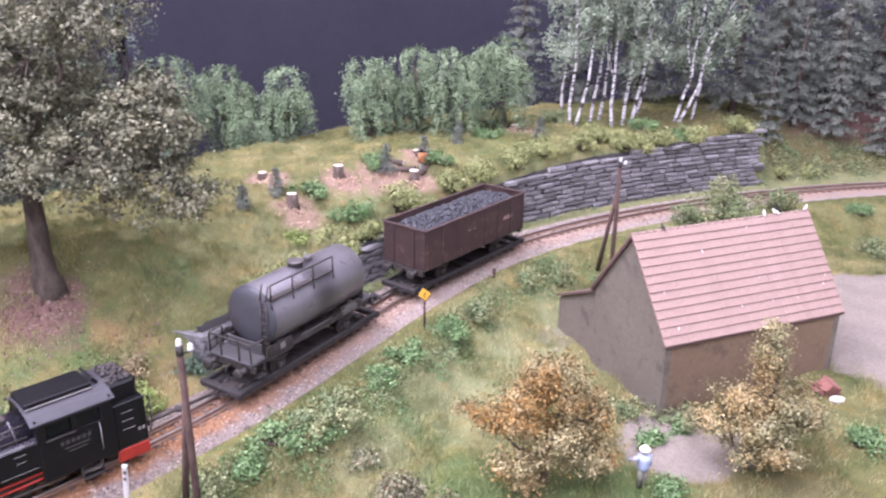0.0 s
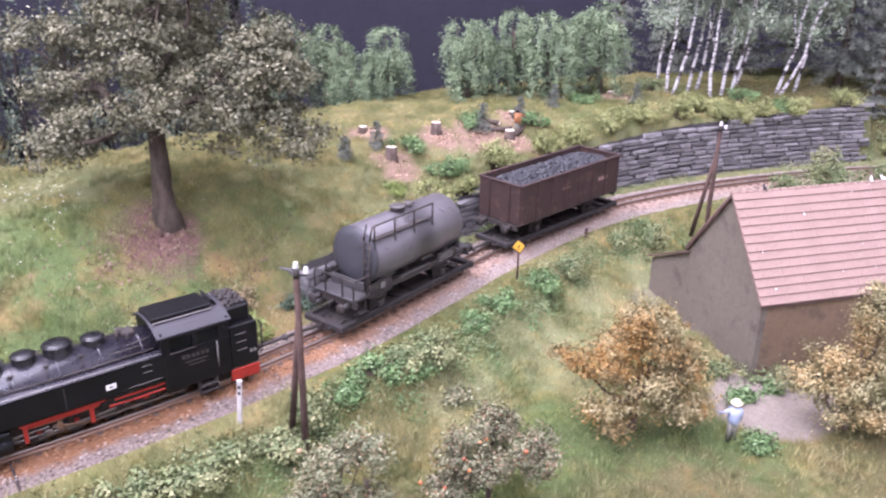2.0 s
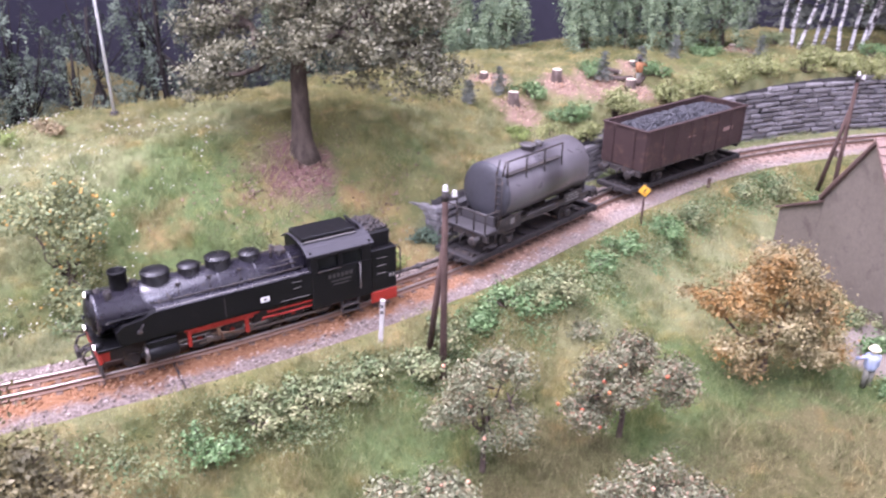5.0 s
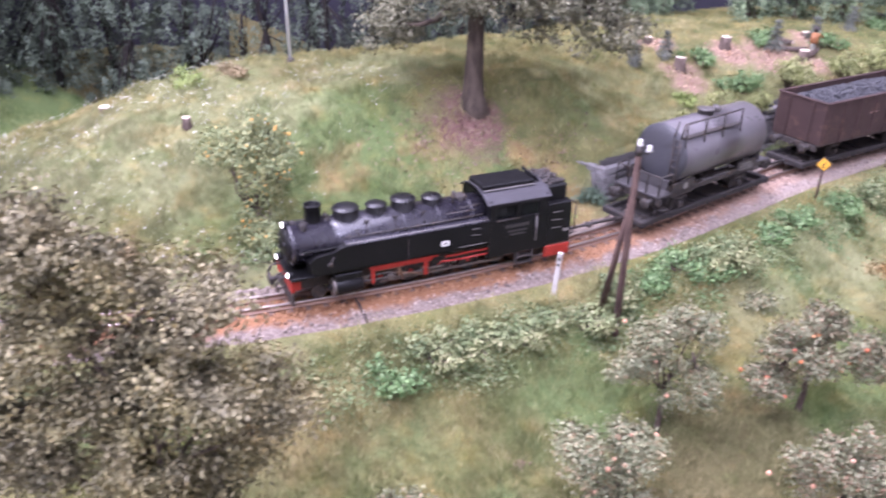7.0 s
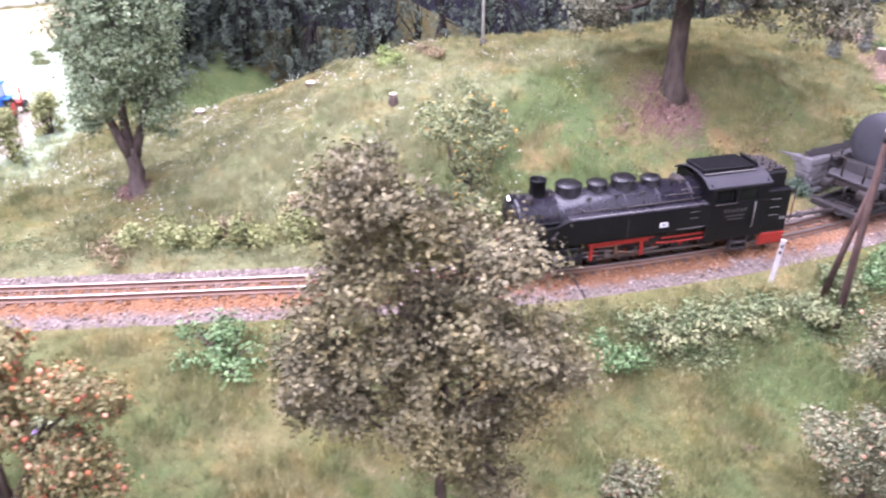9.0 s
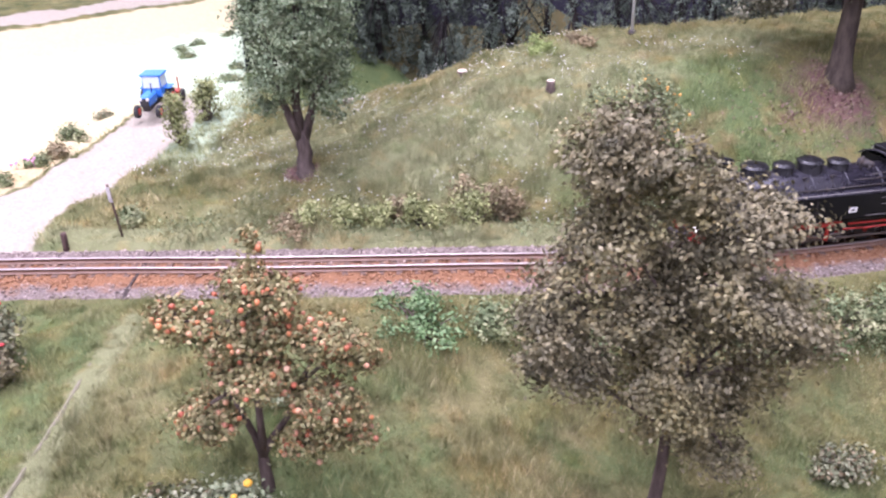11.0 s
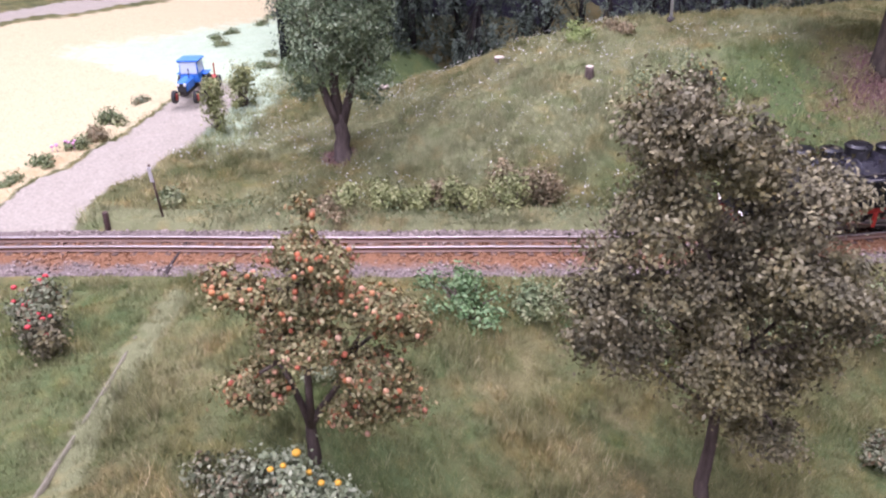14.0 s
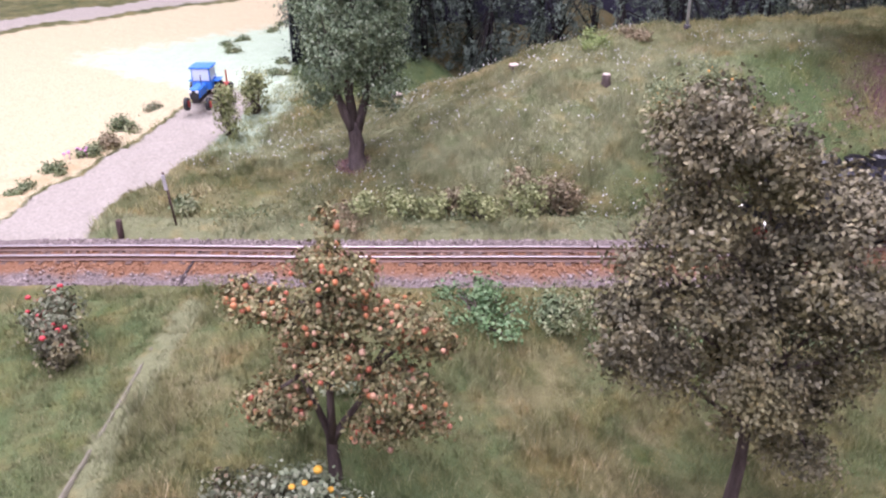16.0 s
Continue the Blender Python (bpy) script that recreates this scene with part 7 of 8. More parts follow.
part("mark", Shape().box((0, -0.045, 0.02), (0.06, 0.01, 0.2), face, bevel=0.004).box((0.08, -0.045, -0.1), (0.13, 0.01, 0.05), face, bevel=0.004), gear_black, board, "black mark that cannot be read")

white_wood = painted("white_board", (0.50, 0.47, 0.44), (0.60, 0.57, 0.54), (0.42, 0.36, 0.32), scale=2.5, rough=0.8, dirt_at=0.6)
z = on(-10.55, 21.85) + 0.1
post = thing("distance_post", place(-10.55, 21.85, z, 0, 4, 0), "white distance post with dark marks beside the track", "post")
part("board", Shape().box((0, 0, 0.75), (0.17, 0.09, 1.9), bevel=0.02), white_wood, post)
part("cap", Shape().box((0, 0, 1.72), (0.19, 0.11, 0.08), bevel=0.02), white_wood, post)
part("mark", Shape().box((0, -0.055, 1.5), (0.09, 0.01, 0.13), bevel=0.004).box((0, -0.055, 1.25), (0.09, 0.01, 0.13), bevel=0.004), gear_black, post, "dark marks that cannot be read")

z = on(-28.0, 33.3)
mast = thing("flag_pole", place(-28.0, 33.3, z), "tall thin pale grey pole on the hilltop", "pole")
part("mast", Shape().rod((0, 0, -0.3), (-0.25, 0, 13.5), 0.085, 0.055, 10), painted("pale_grey_paint", (0.70, 0.70, 0.69), (0.80, 0.80, 0.79), rough=0.5), mast)
part("foot", Shape().rod((0, 0, -0.1), (0, 0, 0.25), 0.24, 0.20, 10), gear_black, mast)

z = on(-38.5, 7.6)
cs = thing("crossing_post", place(-38.5, 7.6, z, 0, -5, 30), "thin dark post with small white plate at the crossing", "post")
part("post", Shape().rod((0, 0, -0.2), (0, 0, 2.2), 0.05, 0.045, 8), pole_wood, cs)
part("plate", Shape().box((0, -0.07, 1.8), (0.14, 0.04, 0.62), bevel=0.01), white_wood, cs, "narrow white plate")
solo("stake", Shape().rod((0, 0, -0.2), (0.03, 0, 0.72), 0.12, 0.12, 8, 0.02), pole_wood, place(-39.6, 5.85, on(-39.6, 5.85)), "short dark wooden stake beside the track", "stake")

# tree stumps
cut_wood = painted("cut_wood", (0.62, 0.50, 0.38), (0.74, 0.64, 0.52), scale=3, fine=12, rough=0.85)
for k, (x, y) in enumerate(STUMPS):
    h, r = (0.72, 0.33) if k in (1, 2, 3) else (0.5, 0.20) if k == 6 else (0.36, 0.27)
    s_ob = thing("tree_stump", place(x, y, on(x, y) - 0.05, 0, 3 * (k % 3), 40 * k), "sawn tree stump with pale cut top and brown bark", "tree stump", "tree stumps")
    sh = Shape().lathe([(r * 1.35, -0.2), (r * 1.25, 0.05), (r * 1.02, 0.25), (r, h)], n=11)
    part("bark", sh, bark_mat, s_ob)
    part("cut_face", Shape().lathe([(r * 0.95, h - 0.02), (r * 0.93, h + 0.025), (0.02, h + 0.03)], n=11), cut_wood, s_ob, "pale sawn wood")
log_mat = bark_grey
for k, (x, y, a, l) in enumerate(((-2.6, 49.9, 20, 1.6), (-1.3, 50.4, 75, 1.3), (3.0, 63.2, 10, 1.8), (-3.1, 50.6, -35, 1.1))):
    lg = thing("log", place(x, y, on(x, y) + 0.12, 0, 90, a), "short felled log lying on the clearing", "log", "felled logs")
    part("bark", Shape().rod((0, 0, -l / 2), (0, 0, l / 2), 0.17, 0.15, 9), log_mat, lg)
    part("cut_face", Shape().rod((0, 0, l / 2), (0, 0, l / 2 + 0.02), 0.145, 0.14, 9), cut_wood, lg)


def figurine(x, y, heading, coat, hat, label, arm=0.5):
    """A tiny plain model figure, one mesh."""
    sh = Shape()
    sh.rod((0.11, 0, 0), (0.10, 0, 0.85), 0.10, 0.12, 8).rod((-0.11, 0, 0), (-0.10, 0, 0.85), 0.10, 0.12, 8)
    low = len(sh.f)
    sh.lathe([(0.20, 0.8), (0.25, 0.95), (0.24, 1.2), (0.27, 1.38), (0.12, 1.46)], n=10)
    sh.rod((0.26, 0, 1.36), (0.52, -0.22, 1.36 - arm * 0.4), 0.075, 0.06, 7).rod((-0.26, 0, 1.36), (-0.34, -0.05, 0.85), 0.075, 0.06, 7)
    mid = len(sh.f)
    sh.ball((0, 0, 1.60), 0.14, n=9, rings=6)
    sh.lathe([(0.23, 1.66), (0.23, 1.69), (0.14, 1.70), (0.13, 1.80), (0.05, 1.83)], n=10)
    me = sh.mesh("figurine", painted("figure_trousers", (0.17, 0.17, 0.13), (0.22, 0.21, 0.17), scale=4))
    me.materials.append(coat)
    me.materials.append(hat)
    me.polygons.foreach_set("material_index", [0] * low + [1] * (mid - low) + [2] * (len(sh.f) - mid))
    return solo("figurine", me, None, place(x, y, on(x, y), 0, 0, heading), label, "figurine")


figurine(7.5, 25.6, 200, painted("figure_blue", (0.36, 0.42, 0.58), (0.45, 0.50, 0.64), scale=4), painted("straw_hat", (0.72, 0.62, 0.42), (0.80, 0.70, 0.50), scale=4), "plain painted model figure with blue top and straw hat")
figurine(-1.5, 50.0, 60, painted("figure_orange", (0.30, 0.13, 0.055), (0.37, 0.17, 0.075), scale=4), gear_black, "plain orange model figure on the clearing")

# crate and sack by the shed
junk_red = painted("red_board", (0.20, 0.085, 0.07), (0.29, 0.13, 0.10), scale=2, rough=0.8)
z = on(17.4, 31.3)
crate = thing("crate", place(16.9, 31.6, z + 0.12, 18, 32, 24) @ Matrix.Scale(0.72, 4), "reddish wooden crate leaning by the shed corner", "crate")
for k in range(4):
    part("slat", Shape().box((0, -0.45, 0.12 + 0.24 * k), (0.9, 0.06, 0.2), bevel=0.01).box((0, 0.45, 0.12 + 0.24 * k), (0.9, 0.06, 0.2), bevel=0.01), junk_red, crate)
for x in (-0.42, 0.42):
    part("end_board", Shape().box((x, 0, 0.48), (0.06, 0.84, 0.92), bevel=0.01), junk_red, crate)
part("lid", Shape().box((0, 0, 1.0), (1.0, 1.0, 0.08), bevel=0.02), junk_red, crate)
solo("sack", Shape().ball((0, 0, 0.16), 0.25, (1.3, 0.9, 0.8), 12, 8).ball((0.24, 0.1, 0.14), 0.18, (1.1, 1.0, 0.8), 10, 7).ball((-0.1, -0.16, 0.25), 0.14, (1.2, 1, 0.8), 9, 6), painted("sack_cloth", (0.66, 0.62, 0.57), (0.76, 0.72, 0.66), scale=3, rough=0.9), place(17.3, 30.95, on(17.3, 30.95) - 0.03), "bulging pale grey sack on the gravel", "sack")

# pigeons on the shed's ridge
bird_white = painted("pigeon_white", (0.74, 0.72, 0.70), (0.82, 0.80, 0.78), scale=5, rough=0.8)
bird_dark = painted("pigeon_dark", (0.025, 0.024, 0.03), (0.05, 0.048, 0.055), scale=5, rough=0.7)
for x, turn, mat, label in ((1.6, 80, bird_dark, "small black bird sitting on the roof ridge"), (7.2, 60, bird_white, "small white pigeon sitting on the roof ridge"), (7.85, 120, bird_white, "small white pigeon sitting on the roof ridge"), (9.65, 20, bird_white, "small white pigeon sitting on the roof ridge")):
    sh = Shape().ball((0, 0, 0.15), 0.12, (1.5, 0.9, 1.0), 9, 6).ball((0.15, 0, 0.30), 0.07, n=8, rings=5).rod((0.20, 0, 0.30), (0.27, 0, 0.29), 0.02, 0.006, 5).rod((-0.12, 0, 0.14), (-0.34, 0, 0.08), 0.06, 0.03, 6)
    solo("pigeon", sh, mat, place(9.14, 29.85, 0, 0, 0, 21.6) @ place(x, 3.1, RIDGE + 0.22, 0, 0, turn) @ Matrix.Scale(0.68, 4), label, "bird figure", "pigeons on the roof")
# loose boards heaped at the shed's corner
for k, (dx, dy, a, tilt) in enumerate(((-0.15, 0.25, 25, 38), (0.2, 0.1, 55, 30), (0.45, 0.35, -10, 22), (-0.4, 0.0, 80, 18))):
    solo("board", Shape().box((0, 0, 0), (1.15, 0.24, 0.05), bevel=0.01), junk_red, place(16.75 + dx, 31.2 + dy, on(16.75 + dx, 31.2 + dy) + 0.32, 0, tilt, a), "short reddish board leaning on the heap", "board", "heap of boards")

# tractor with a red implement on the dirt road
tractor_blue = painted("tractor_blue", (0.03, 0.17, 0.60), (0.05, 0.22, 0.70), scale=2, rough=0.4)
tyre = painted("tyre_rubber", (0.025, 0.024, 0.024), (0.05, 0.048, 0.046), scale=3, rough=0.9)
hub_red = painted("wheel_red", (0.42, 0.045, 0.035), (0.50, 0.07, 0.05), scale=3, rough=0.5)
glass = Nodes("tractor_glass").done((0.65, 0.72, 0.78), 0.1, 0.0, 0.5)
tr = thing("tractor", place(-50.2, 18.9, on(-50.2, 18.9), 0, 0, -56) @ Matrix.Scale(0.80, 4), "blue tractor with cab and red wheels on the dirt road", "tractor")
part("bonnet", Shape().box((1.35, 0, 1.25), (1.7, 0.75, 0.75), bevel=0.12), tractor_blue, tr)
part("grille", Shape().box((2.22, 0, 1.2), (0.06, 0.6, 0.6), bevel=0.02), tyre, tr, "dark radiator grille")
for side in (1, -1):
    part("headlight", along_x(Shape(), [(0.10, 0), (0.11, 0.06), (0.05, 0.09)], 2.2, side * 0.24, 1.42, 10), plate_white, tr, "small pale headlight")
part("chassis", Shape().box((0.6, 0, 0.75), (3.0, 0.5, 0.4), bevel=0.05), gear_black, tr)
cab_t = part("cab", Shape().box((-0.35, 0, 1.35), (1.4, 1.35, 0.6), bevel=0.06), tractor_blue, tr)
part("cab_roof", Shape().box((-0.35, 0, 2.58), (1.55, 1.5, 0.14), bevel=0.05), tractor_blue, cab_t)
for x in (-1.0, 0.3):
    for y in (-0.62, 0.62):
        part("cab_pillar", Shape().rod((x, y, 1.6), (x * 0.95, y * 0.95, 2.55), 0.05), tractor_blue, cab_t)
for c, size in (((0.33, 0, 2.1), (0.03, 1.15, 0.8)), ((-1.02, 0, 2.1), (0.03, 1.15, 0.8)), ((-0.35, 0.63, 2.1), (1.2, 0.03, 0.8)), ((-0.35, -0.63, 2.1), (1.2, 0.03, 0.8))):
    part("window", Shape().box(c, size, bevel=0.005), glass, cab_t, "pale cab window")
for x, y, r, w in ((-0.75, 0.85, 0.75, 0.42), (-0.75, -0.85, 0.75, 0.42), (1.75, 0.75, 0.45, 0.28), (1.75, -0.75, 0.45, 0.28)):
    wh = part("wheel", across_y(Shape(), [(r * 0.6, -w / 2), (r * 0.92, -w / 2), (r, -w / 3), (r, w / 3), (r * 0.92, w / 2), (r * 0.6, w / 2)], x, y, r, 20), tyre, tr)
    part("rim", across_y(Shape(), [(r * 0.2, -w * 0.58), (r * 0.58, -w * 0.54), (r * 0.58, w * 0.54), (r * 0.2, w * 0.58)], x, y, r, 14), hub_red, wh, "red wheel rim")
for side in (1, -1):
    part("mudguard", Shape().box((-0.75, side * 0.85, 1.55), (1.1, 0.45, 0.08), bevel=0.03), tractor_blue, tr)
part("exhaust", Shape().rod((1.2, 0.25, 1.6), (1.2, 0.25, 2.3), 0.04), gear_black, tr)
imp = thing("mower", place(-51.2, 20.7, on(-51.2, 20.7), 0, 0, -56) @ Matrix.Scale(0.7, 4), "red farm implement behind the tractor", "implement")
part("frame", Shape().box((0, 0, 0.9), (1.0, 1.8, 0.15), bevel=0.03).rod((0.4, 0, 0.9), (1.2, 0, 0.8), 0.06).box((-0.3, 0.7, 1.4), (0.12, 0.12, 1.2), bevel=0.02), hub_red, imp)
for side in (1, -1):
    part("wheel", across_y(Shape(), [(0.15, -0.12), (0.5, -0.10), (0.5, 0.10), (0.15, 0.12)], -0.2, side * 1.0, 0.5, 16), tyre, imp)
part("tine_bar", Shape().box((-0.6, 0, 0.55), (0.2, 2.2, 0.5), bevel=0.05), hub_red, imp)

# flowering bushes in the garden
red_petal = painted("red_petal", (0.50, 0.035, 0.04), (0.60, 0.08, 0.08), scale=4, rough=0.6)
yellow_petal = painted("yellow_petal", (0.78, 0.38, 0.03), (0.85, 0.48, 0.06), scale=4, rough=0.6)
violet_petal = painted("violet_petal", (0.35, 0.22, 0.55), (0.42, 0.28, 0.62), scale=4, rough=0.6)
for k, (x, y, h, r, mat, label, nfl, size) in enumerate(((-32.5, -0.9, 1.7, 0.6, red_petal, "rose bush with bright red flowers", 9, 0.085), (-33.5, -0.3, 2.1, 0.9, red_petal, "tall rose bush with red flowers", 11, 0.085),
                                                       (-23.4, -0.8, 1.25, 0.7, yellow_petal, "grey-green garden plant with yellow flowers", 3, 0.10), (-22.5, -0.45, 1.0, 0.6, yellow_petal, "low garden plant with yellow flowers", 3, 0.10), (-25.4, 2.6, 0.6, 0.4, violet_petal, "small plant with violet flowers", 5, 0.07))):
    b = bush(x, y, r, h, garden_leaf if k > 1 else (dusty_leaf, sage_leaf)[k], label, 700 + k, 0.14, category="plant", name="flowering_plant")
    q = random.Random(80 + k)
    for j in range(nfl):
        a, d = q.uniform(0, 6.28), r * 0.75 * math.sqrt(q.uniform(0, 1))
        part("flower", Shape().ball((math.cos(a) * d, math.sin(a) * d, h * (q.uniform(0.45, 0.82) if k < 2 else q.uniform(0.8, 0.98))), size * q.uniform(0.7, 1.1), (1, 1, 0.75), 7, 5), mat, b)
# pink flowers at the field's edge and weeds

q = random.Random(19)
WEEDS = [(-50.7, 13.8, 0.9, 0.9), (-49.2, 11.6, 0.8, 0.6), (-49.0, 10.7, 0.6, 0.45), (-47.8, 8.3, 0.6, 0.4), (-47.1, 6.2, 0.6, 0.35), (-52.3, 17.0, 0.5, 0.35),
         (-60.8, 29.8, 0.7, 0.3), (-61.4, 32.0, 0.8, 0.3), (-62.4, 35.6, 0.8, 0.35), (-51.2, 25.4, 0.6, 0.35), (-52.9, 27.6, 0.5, 0.3), (-58.9, 28.4, 0.5, 0.25), (-63.5, 38.2, 0.7, 0.3)]
for k, (x, y, r, h) in enumerate(WEEDS):
    far = y > 20
    bush(x, y, r, h, (mixed_leaf, sage_leaf, brown_leaf)[(k * 2) % 3] if k % 4 == 1 else mixed_leaf, "low grey-green weed tuft in the field" if far else "ragged weed tuft between road and field", 800 + k, 0.14, 0.7, "weed", "weeds at the field" if far else "weeds along the road", "weed_tuft")
for k in range(7):
    p = solo("pink_flower", Shape().rod((0, 0, 0), (0.02, 0.01, 0.34), 0.015, 0.012, 5).ball((0.02, 0.01, 0.36), 0.09, (1, 1, 0.8), 7, 5), painted("pink_petal", (0.55, 0.25, 0.40), (0.62, 0.34, 0.48), scale=4, rough=0.7) if k == 0 else bpy.data.materials["pink_petal"],
             place(-48.9 + q.uniform(-0.5, 0.5), 10.0 + q.uniform(-0.6, 0.6), on(-48.9, 10.0), 0, q.uniform(-12, 12), q.uniform(0, 360)), "small pink flower among the roadside weeds", "flower", "pink flowers")

# the pale edge of the layout board that shows along its joint in the meadow
ys = np.linspace(0.9, -11.5, 60)
xs = joint_x(ys)
zs = np.convolve(np.pad(height(xs, ys), 6, mode="edge"), np.ones(13) / 13, "valid")
edge_v = np.concatenate([np.stack([xs + o, ys + o * 0.6, zs + h], 1) for o, h in ((-0.03, -0.15), (-0.025, 0.05), (0.045, 0.06), (0.055, -0.15))])
i = np.arange(59)
edge_f = np.concatenate([np.stack([i + k * 60, i + 1 + k * 60, i + 1 + (k + 1) * 60, i + (k + 1) * 60], 1) for k in range(3)])
edge_paint = painted("board_edge", (0.15, 0.14, 0.085), (0.22, 0.195, 0.135), (0.12, 0.13, 0.055), scale=1.5, fine=9, rough=0.9)
tagged(new("board_edge", from_arrays("board_edge", edge_v, edge_f, edge_paint)), "pale worn edge of the layout board in the grass", "board edge", kind="structure")

# short marker stubs beside the ballast
for k, (x, y) in enumerate(((-6.6, 35.55), (2.75, 41.95), (-14.2, 24.9), (11.2, 50.2))):
    stub = thing("marker_stub", place(x, y, on(x, y) - 0.05, 0, 3, 0), "short dark wooden marker stub beside the ballast", "stub", "marker stubs")
    part("stub", Shape().rod((0, 0, -0.2), (0, 0, 0.62), 0.10, 0.09, 8, 0.02), pole_wood, stub)
    part("cap", Shape().rod((0, 0, 0.62), (0, 0, 0.66), 0.085, 0.07, 8), grey_wood, stub)

# ---- low scrub along both sides of the line ----
def scrub(name, s0, s1, d0, d1, clumps, tall, leaf, mat, label, seed):
    rng = np.random.default_rng(seed)
    ss = rng.uniform(s0, s1, clumps)
    dd = rng.uniform(d0, d1, clumps) + 0.4 * np.sin(ss * 1.3)
    c = np.array([beside(a, b) for a, b in zip(ss, dd)])
    size = rng.uniform(0.35, 1.0, clumps) ** 1.5
    per = 46
    off = rng.normal(size=(clumps, per, 3))
    p = np.empty((clumps, per, 3))
    p[:, :, :2] = c[:, None] + off[:, :, :2] * (0.16 + 0.28 * size[:, None, None])
    p = p.reshape(-1, 3)
    p[:, 2] = height(p[:, 0], p[:, 1]) + (np.abs(off[:, :, 2]) * tall * size[:, None]).ravel()
    v, f = flakes(p, leaf, rng=rng, out=(off * 0.6 + np.array([0, 0, 0.8])).reshape(-1, 3))
    return tagged(new(name, from_arrays(name, v, f, mat)), label, "scrub", kind="stuff")


scrub("bank_scrub", 49, 94, -5.0, -3.4, 360, 0.32, 0.115, mixed_leaf, "low scruffy green scrub along the bank", 91)
scrub("bank_herbs", 50, 96, -5.6, -3.6, 150, 0.24, 0.115, green_leaf, "fresh green herbs among the scrub on the bank", 92)
scrub("wall_weeds", 74, 104, 1.9, 2.3, 130, 0.22, 0.10, mixed_leaf, "small weeds at the foot of the stone wall", 93)
scrub("corner_scrub", 118, 132, 2.6, 7.0, 150, 0.45, 0.16, mixed_leaf, "dull green scrub on the earth bank", 95)
scrub("slope_weeds", 36, 70, 2.6, 4.6, 200, 0.30, 0.11, mixed_leaf, "weeds at the foot of the slope beside the track", 94)

# ---- grass fibres, fallen leaves, wild flowers ----
def blades(x, y, z, h, w, rng, lean=0.7):
    n = len(x)
    a = rng.uniform(0, 2 * np.pi, n)
    b = rng.uniform(0, 2 * np.pi, n)
    tip = np.stack([x + np.cos(b) * h * lean * rng.uniform(0.2, 1.6, n), y + np.sin(b) * h * lean * rng.uniform(0.2, 1.6, n), z + h], 1)
    dx, dy = np.cos(a) * w, np.sin(a) * w
    v = np.stack([np.stack([x - dx, y - dy, z - 0.05], 1), np.stack([x + dx, y + dy, z - 0.05], 1), tip], 1).reshape(-1, 3)
    return v, np.arange(3 * n).reshape(n, 3)


def grass_material():
    n = Nodes("grass_fibre")
    isl = n.island()
    wide, mid = n.noise(0.16, 4), n.noise(0.9, 5, 0.65, offset=2.0)
    a = n.ramp(isl, [(0.0, (0.128, 0.138, 0.052)), (0.5, (0.182, 0.184, 0.074)), (0.85, (0.245, 0.232, 0.108)), (0.99, (0.38, 0.34, 0.20))])
    b = n.ramp(isl, [(0.0, (0.165, 0.165, 0.070)), (0.5, (0.225, 0.218, 0.098)), (0.85, (0.29, 0.272, 0.14)), (0.99, (0.42, 0.38, 0.24))])
    col = n.mix(n.ramp(wide, [(0.40, (0, 0, 0)), (0.60, (1, 1, 1))]), a, b)
    col = n.mix(1.0, col, n.ramp(n.noise(0.5, 4, 0.6, offset=7.0), [(0.36, (0.62, 0.68, 0.58)), (0.64, (1.22, 1.14, 1.06))]), "MULTIPLY")
    ragged = n.math("MULTIPLY_ADD", mid, 0.9, -0.45)

    def over(col, name, stops):
        f = n.math("ADD", ragged, n.attr(name))
        f = n.ramp(f, [(0.3, (0, 0, 0)), (0.65, (0.85, 0.85, 0.85))])
        return n.mix(f, col, n.ramp(isl, stops))

    col = over(col, "lush", [(0.0, (0.09, 0.135, 0.045)), (0.5, (0.135, 0.19, 0.068)), (0.95, (0.20, 0.255, 0.11))])
    col = over(col, "olive", [(0.0, (0.085, 0.082, 0.034)), (0.5, (0.142, 0.132, 0.060)), (0.95, (0.235, 0.21, 0.11))])
    col = over(col, "pale", [(0.0, (0.180, 0.200, 0.092)), (0.5, (0.245, 0.265, 0.128)), (0.95, (0.345, 0.35, 0.19))])
    col = over(col, "fresh", [(0.0, (0.20, 0.25, 0.11)), (0.5, (0.29, 0.34, 0.17)), (0.95, (0.40, 0.44, 0.25))])
    col = over(col, "dry", [(0.0, (0.24, 0.165, 0.070)), (0.5, (0.305, 0.248, 0.108)), (0.95, (0.44, 0.37, 0.20))])
    col = n.mix(1.0, col, (1.01, 0.985, 0.98), "MULTIPLY")
    tan = n.ramp(n.noise(0.85, 5, 0.62, offset=11.0), [(0.52, (0, 0, 0)), (0.66, (0.55, 0.55, 0.55))])
    moss = n.ramp(n.noise(0.75, 5, 0.62, offset=17.0), [(0.53, (0, 0, 0)), (0.67, (0.6, 0.6, 0.6))])
    col = n.mix(moss, col, n.mix(1.0, col, (0.58, 0.72, 0.55), "MULTIPLY"))
    col = n.mix(tan, col, n.mix(1.0, col, (1.45, 1.16, 0.98), "MULTIPLY"))
    # blades stand in a soft pile that takes the light from above
    geo, mixed = n.add("ShaderNodeNewGeometry"), n.add("ShaderNodeVectorMath")
    mixed.operation = "MULTIPLY_ADD"
    mixed.inputs[1].default_value = (0.45, 0.45, 0.45)
    mixed.inputs[2].default_value = (0, 0, 0.7)
    n.link(geo.outputs["Normal"], mixed.inputs[0])
    n.link(mixed.outputs[0], n.bsdf.inputs["Normal"])
    return n.done(col, 0.85, 0.0, 0.1)


grass_mat = grass_material()


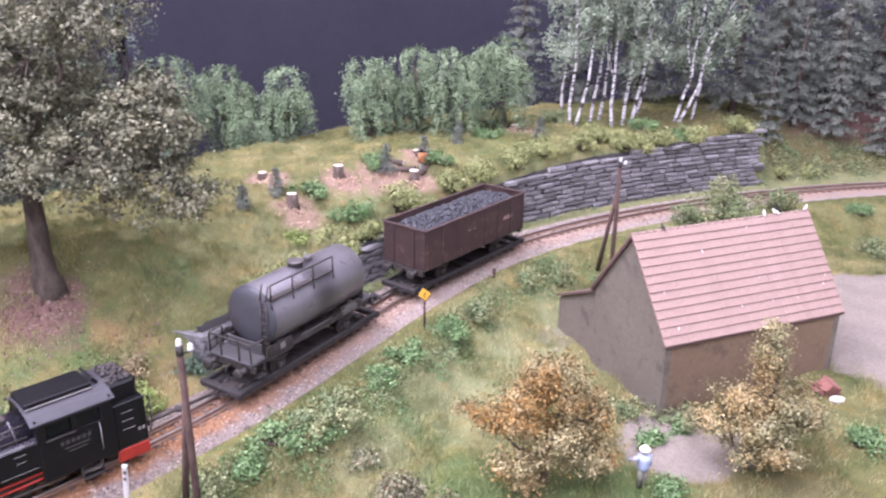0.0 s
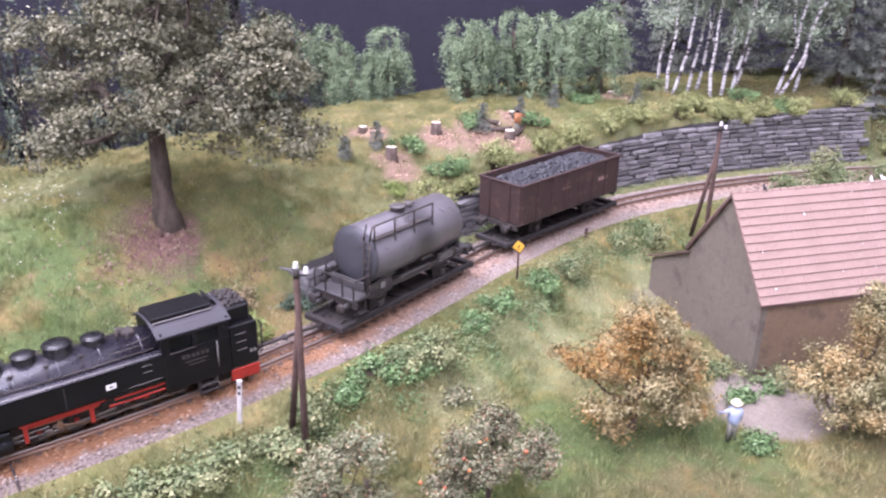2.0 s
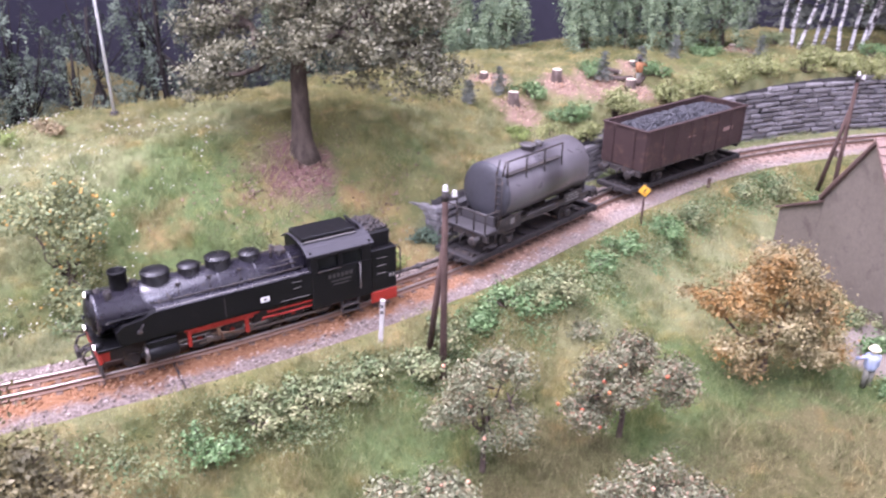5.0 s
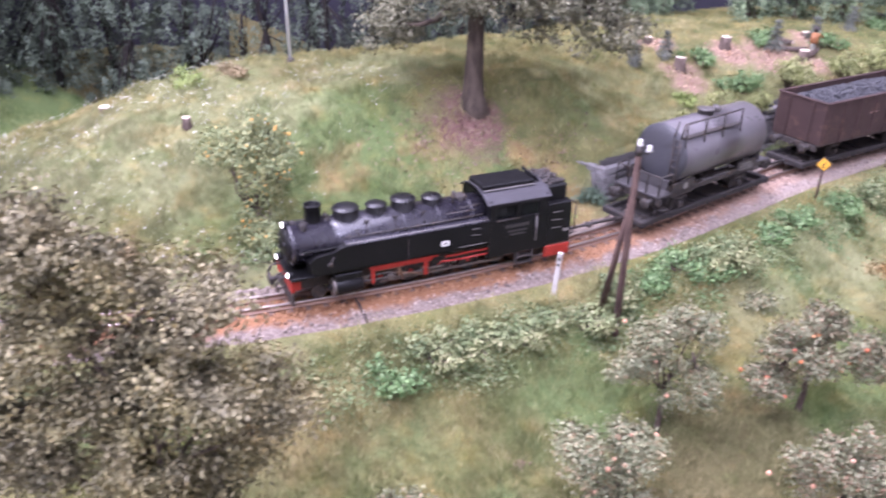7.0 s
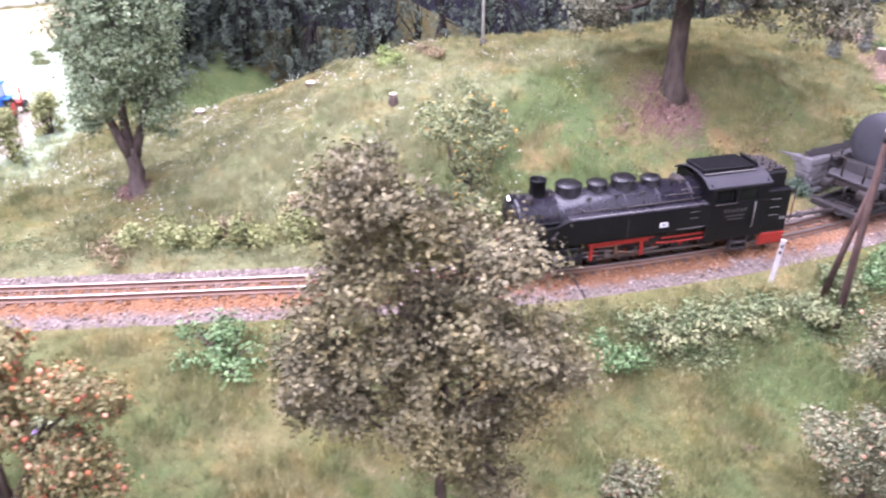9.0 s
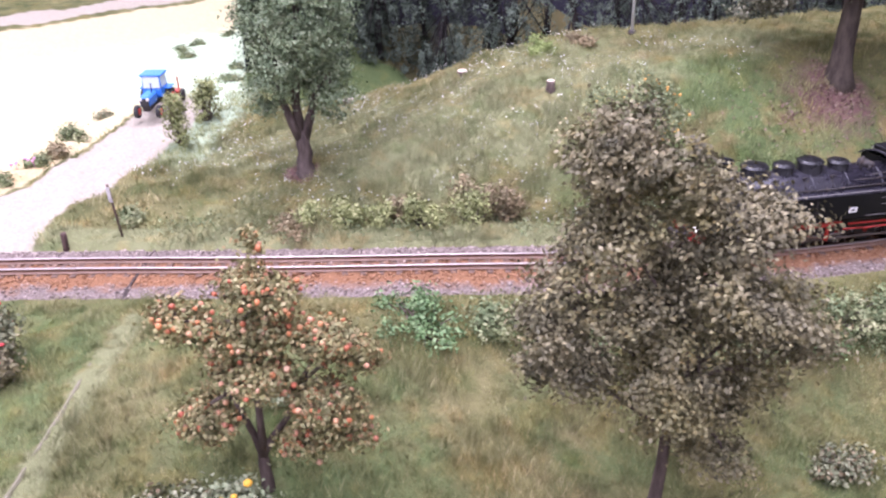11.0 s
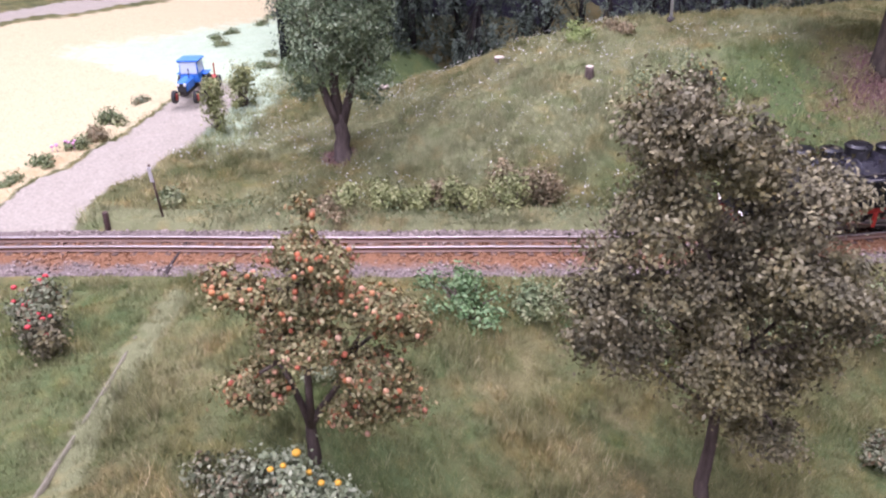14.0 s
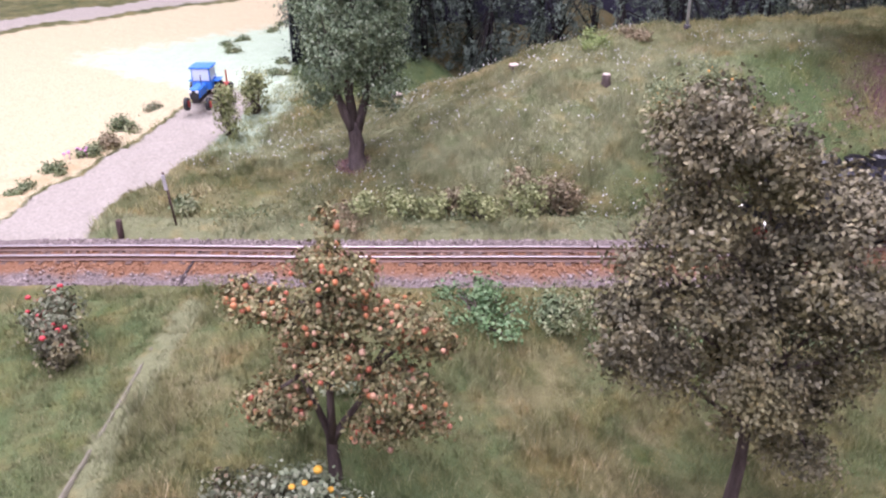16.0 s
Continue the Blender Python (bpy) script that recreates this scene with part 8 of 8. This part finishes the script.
def sow(name, count, x0, x1, y0, y1, h0, h1, w, seed, label, per=14, share=0.55, wide=0.20, lean=0.7):
    rng = np.random.default_rng(seed)
    x, y = rng.uniform(x0, x1, count), rng.uniform(y0, y1, count)
    # tufts: pull some of the blades towards random middles
    t = rng.integers(0, count // per, count)
    tx, ty = rng.uniform(x0, x1, count // per), rng.uniform(y0, y1, count // per)
    pull = rng.random(count) < share
    x = np.where(pull, tx[t] + rng.normal(0, wide, count), x)
    y = np.where(pull, ty[t] + rng.normal(0, wide, count), y)
    s, d = along(x, y)
    k = zones(x, y, s, d)
    bare = np.maximum.reduce([k["earth"] * 0.9, k["litter"], np.where(k["gravel"] > 0.55, k["gravel"] * 1.2, k["gravel"] * 0.7), k["dirt"] * 1.3, k["straw"] * 1.5])
    inside = (np.abs((x - 9.14) * 0.93 + (y - 29.85) * 0.368 - 4.9) < 4.9) & (np.abs(-(x - 9.14) * 0.368 + (y - 29.85) * 0.93 - 4.7) < 4.6)
    wall_zone = (s > WALL_START - 0.3) & (s < WALL_END) & (d > 2.3) & (d < 3.45)
    keep = (d > 1.95) | (d < -3.0) | ((d > 1.6) & (rng.random(count) < 0.45)) | ((d < -2.4) & (rng.random(count) < 0.3))
    keep &= (rng.random(count) > bare * 1.1) & ~inside & ~wall_zone
    x, y, s, d = x[keep], y[keep], s[keep], d[keep]
    z = height(x, y, s, d)
    patch = 0.65 + 0.55 * np.sin(0.9 * x + 0.7 * y) * np.sin(0.8 * y - 0.6 * x + 1.3) + 0.25 * np.sin(2.7 * x - y)
    h = rng.uniform(h0, h1, len(x)) * np.clip(patch, 0.35, 1.3)
    off = (x - joint_x(y)) * 0.83
    h = np.where((d < -3.6) & (off < 0.35), h * np.where(off < -0.15, 0.72, 0.25), h)
    v, f = blades(x, y, z, h, w * rng.uniform(0.6, 1.3, len(x)), rng, lean)
    me = from_arrays(name, v, f, grass_mat)
    for key in ("lush", "dry", "olive", "pale", "fresh"):
        me.attributes.new(key, "FLOAT", "POINT").data.foreach_set("value", np.repeat(k[key][keep], 3).astype(np.float32))
    return tagged(new(name, me), label, "grass", kind="stuff")


sow("meadow_grass", 380000, -36, 4, -8, 26, 0.16, 0.42, 0.0125, 41, "long green and straw-coloured meadow grass fibres")
sow("meadow_tufts", 90000, -36, -2, -8, 22, 0.30, 0.62, 0.012, 47, "taller grass tufts in the meadow", 34, 0.97, 0.13, 0.45)
sow("hill_tufts", 80000, -44, -4, 13, 44, 0.26, 0.50, 0.016, 48, "taller grass tufts on the hillside", 34, 0.97, 0.15, 0.45)
sow("hill_grass", 300000, -46, 0, 12, 46, 0.18, 0.42, 0.017, 42, "soft green and dry grass on the hillside")
sow("field_grass", 145000, -6, 32, 15, 46, 0.20, 0.44, 0.020, 43, "short olive grass round the shed")
sow("clearing_grass", 140000, -18, 34, 40, 72, 0.14, 0.34, 0.018, 44, "patchy grass on the cleared hilltop")
sow("roadside_grass", 75000, -58, -34, -4, 34, 0.15, 0.4, 0.022, 45, "fresh green grass beside the dirt road")


def litter(name, spots, size, mat, label, seed):
    rng = np.random.default_rng(seed)
    xs, ys = [], []
    for cx, cy, r, n in spots:
        a, q = rng.uniform(0, 6.28, n), r * np.abs(rng.normal(0, 0.55, n))
        xs.append(cx + np.cos(a) * q)
        ys.append(cy + np.sin(a) * q)
    x, y = np.concatenate(xs), np.concatenate(ys)
    p = np.stack([x, y, height(x, y) + 0.06], 1)
    v, f = flakes(p, size, 0.6, 4.0, rng)
    tagged(new(name, from_arrays(name, v, f, mat)), label, "fallen leaves", kind="stuff")


litter_mat = leafy("fallen_leaf", [(0.085, 0.052, 0.046), (0.15, 0.092, 0.076), (0.24, 0.155, 0.125), (0.38, 0.28, 0.23), (0.12, 0.070, 0.066)])
litter("fallen_leaves", [(-17.2, 31.3, 2.9, 750), (-36.4, 15.9, 1.2, 220), (-18.5, 28.5, 3.5, 350), (-13.0, 31.5, 3.0, 220), (-9.87, 15.2, 0.5, 60)], 0.15, litter_mat, "brown and reddish dead leaves under the tree", 51)
litter("wood_chips", [(x + 0.3, y - 0.4, 1.6, 160) for x, y in STUMPS[:6]] + [(-3.8, 48.6, 2.4, 260)], 0.16, leafy("wood_chip", [(0.30, 0.18, 0.12), (0.45, 0.30, 0.22), (0.62, 0.48, 0.38)]), "pale wood chips and bark on bare earth", 52)


def wild_flowers(name, x0, x1, y0, y1, count, size, mat, label, seed):
    rng = np.random.default_rng(seed)
    x, y = rng.uniform(x0, x1, count), rng.uniform(y0, y1, count)
    s, d = along(x, y)
    k = zones(x, y, s, d)
    thick = np.sin(0.7 * x + 0.3 * y) * np.sin(0.6 * y - 0.4 * x) > -0.25
    keep = (d > 3.5) & thick & (k["litter"] < 0.3) & (k["straw"] < 0.1) & (k["dirt"] < 0.1) & (rng.random(count) > 0.7 * k["dry"])
    p = np.stack([x[keep], y[keep], height(x[keep], y[keep]) + rng.uniform(0.2, 0.45, keep.sum())], 1)
    v, f = flakes(p, size, 0.9, 4.0, rng)
    tagged(new(name, from_arrays(name, v, f, mat)), label, "wild flowers", kind="stuff")


white_flock = leafy("white_flower", [(0.55, 0.55, 0.50), (0.75, 0.75, 0.72), (0.85, 0.85, 0.80)])
sow("roadside_weeds", 7000, -52, -40, 3, 24, 0.3, 0.6, 0.028, 46, "tall weeds along the edge of the field")
wild_flowers("daisies", -45, -21, 12, 33, 4600, 0.072, white_flock, "scattered small white flowers in the grass", 61)
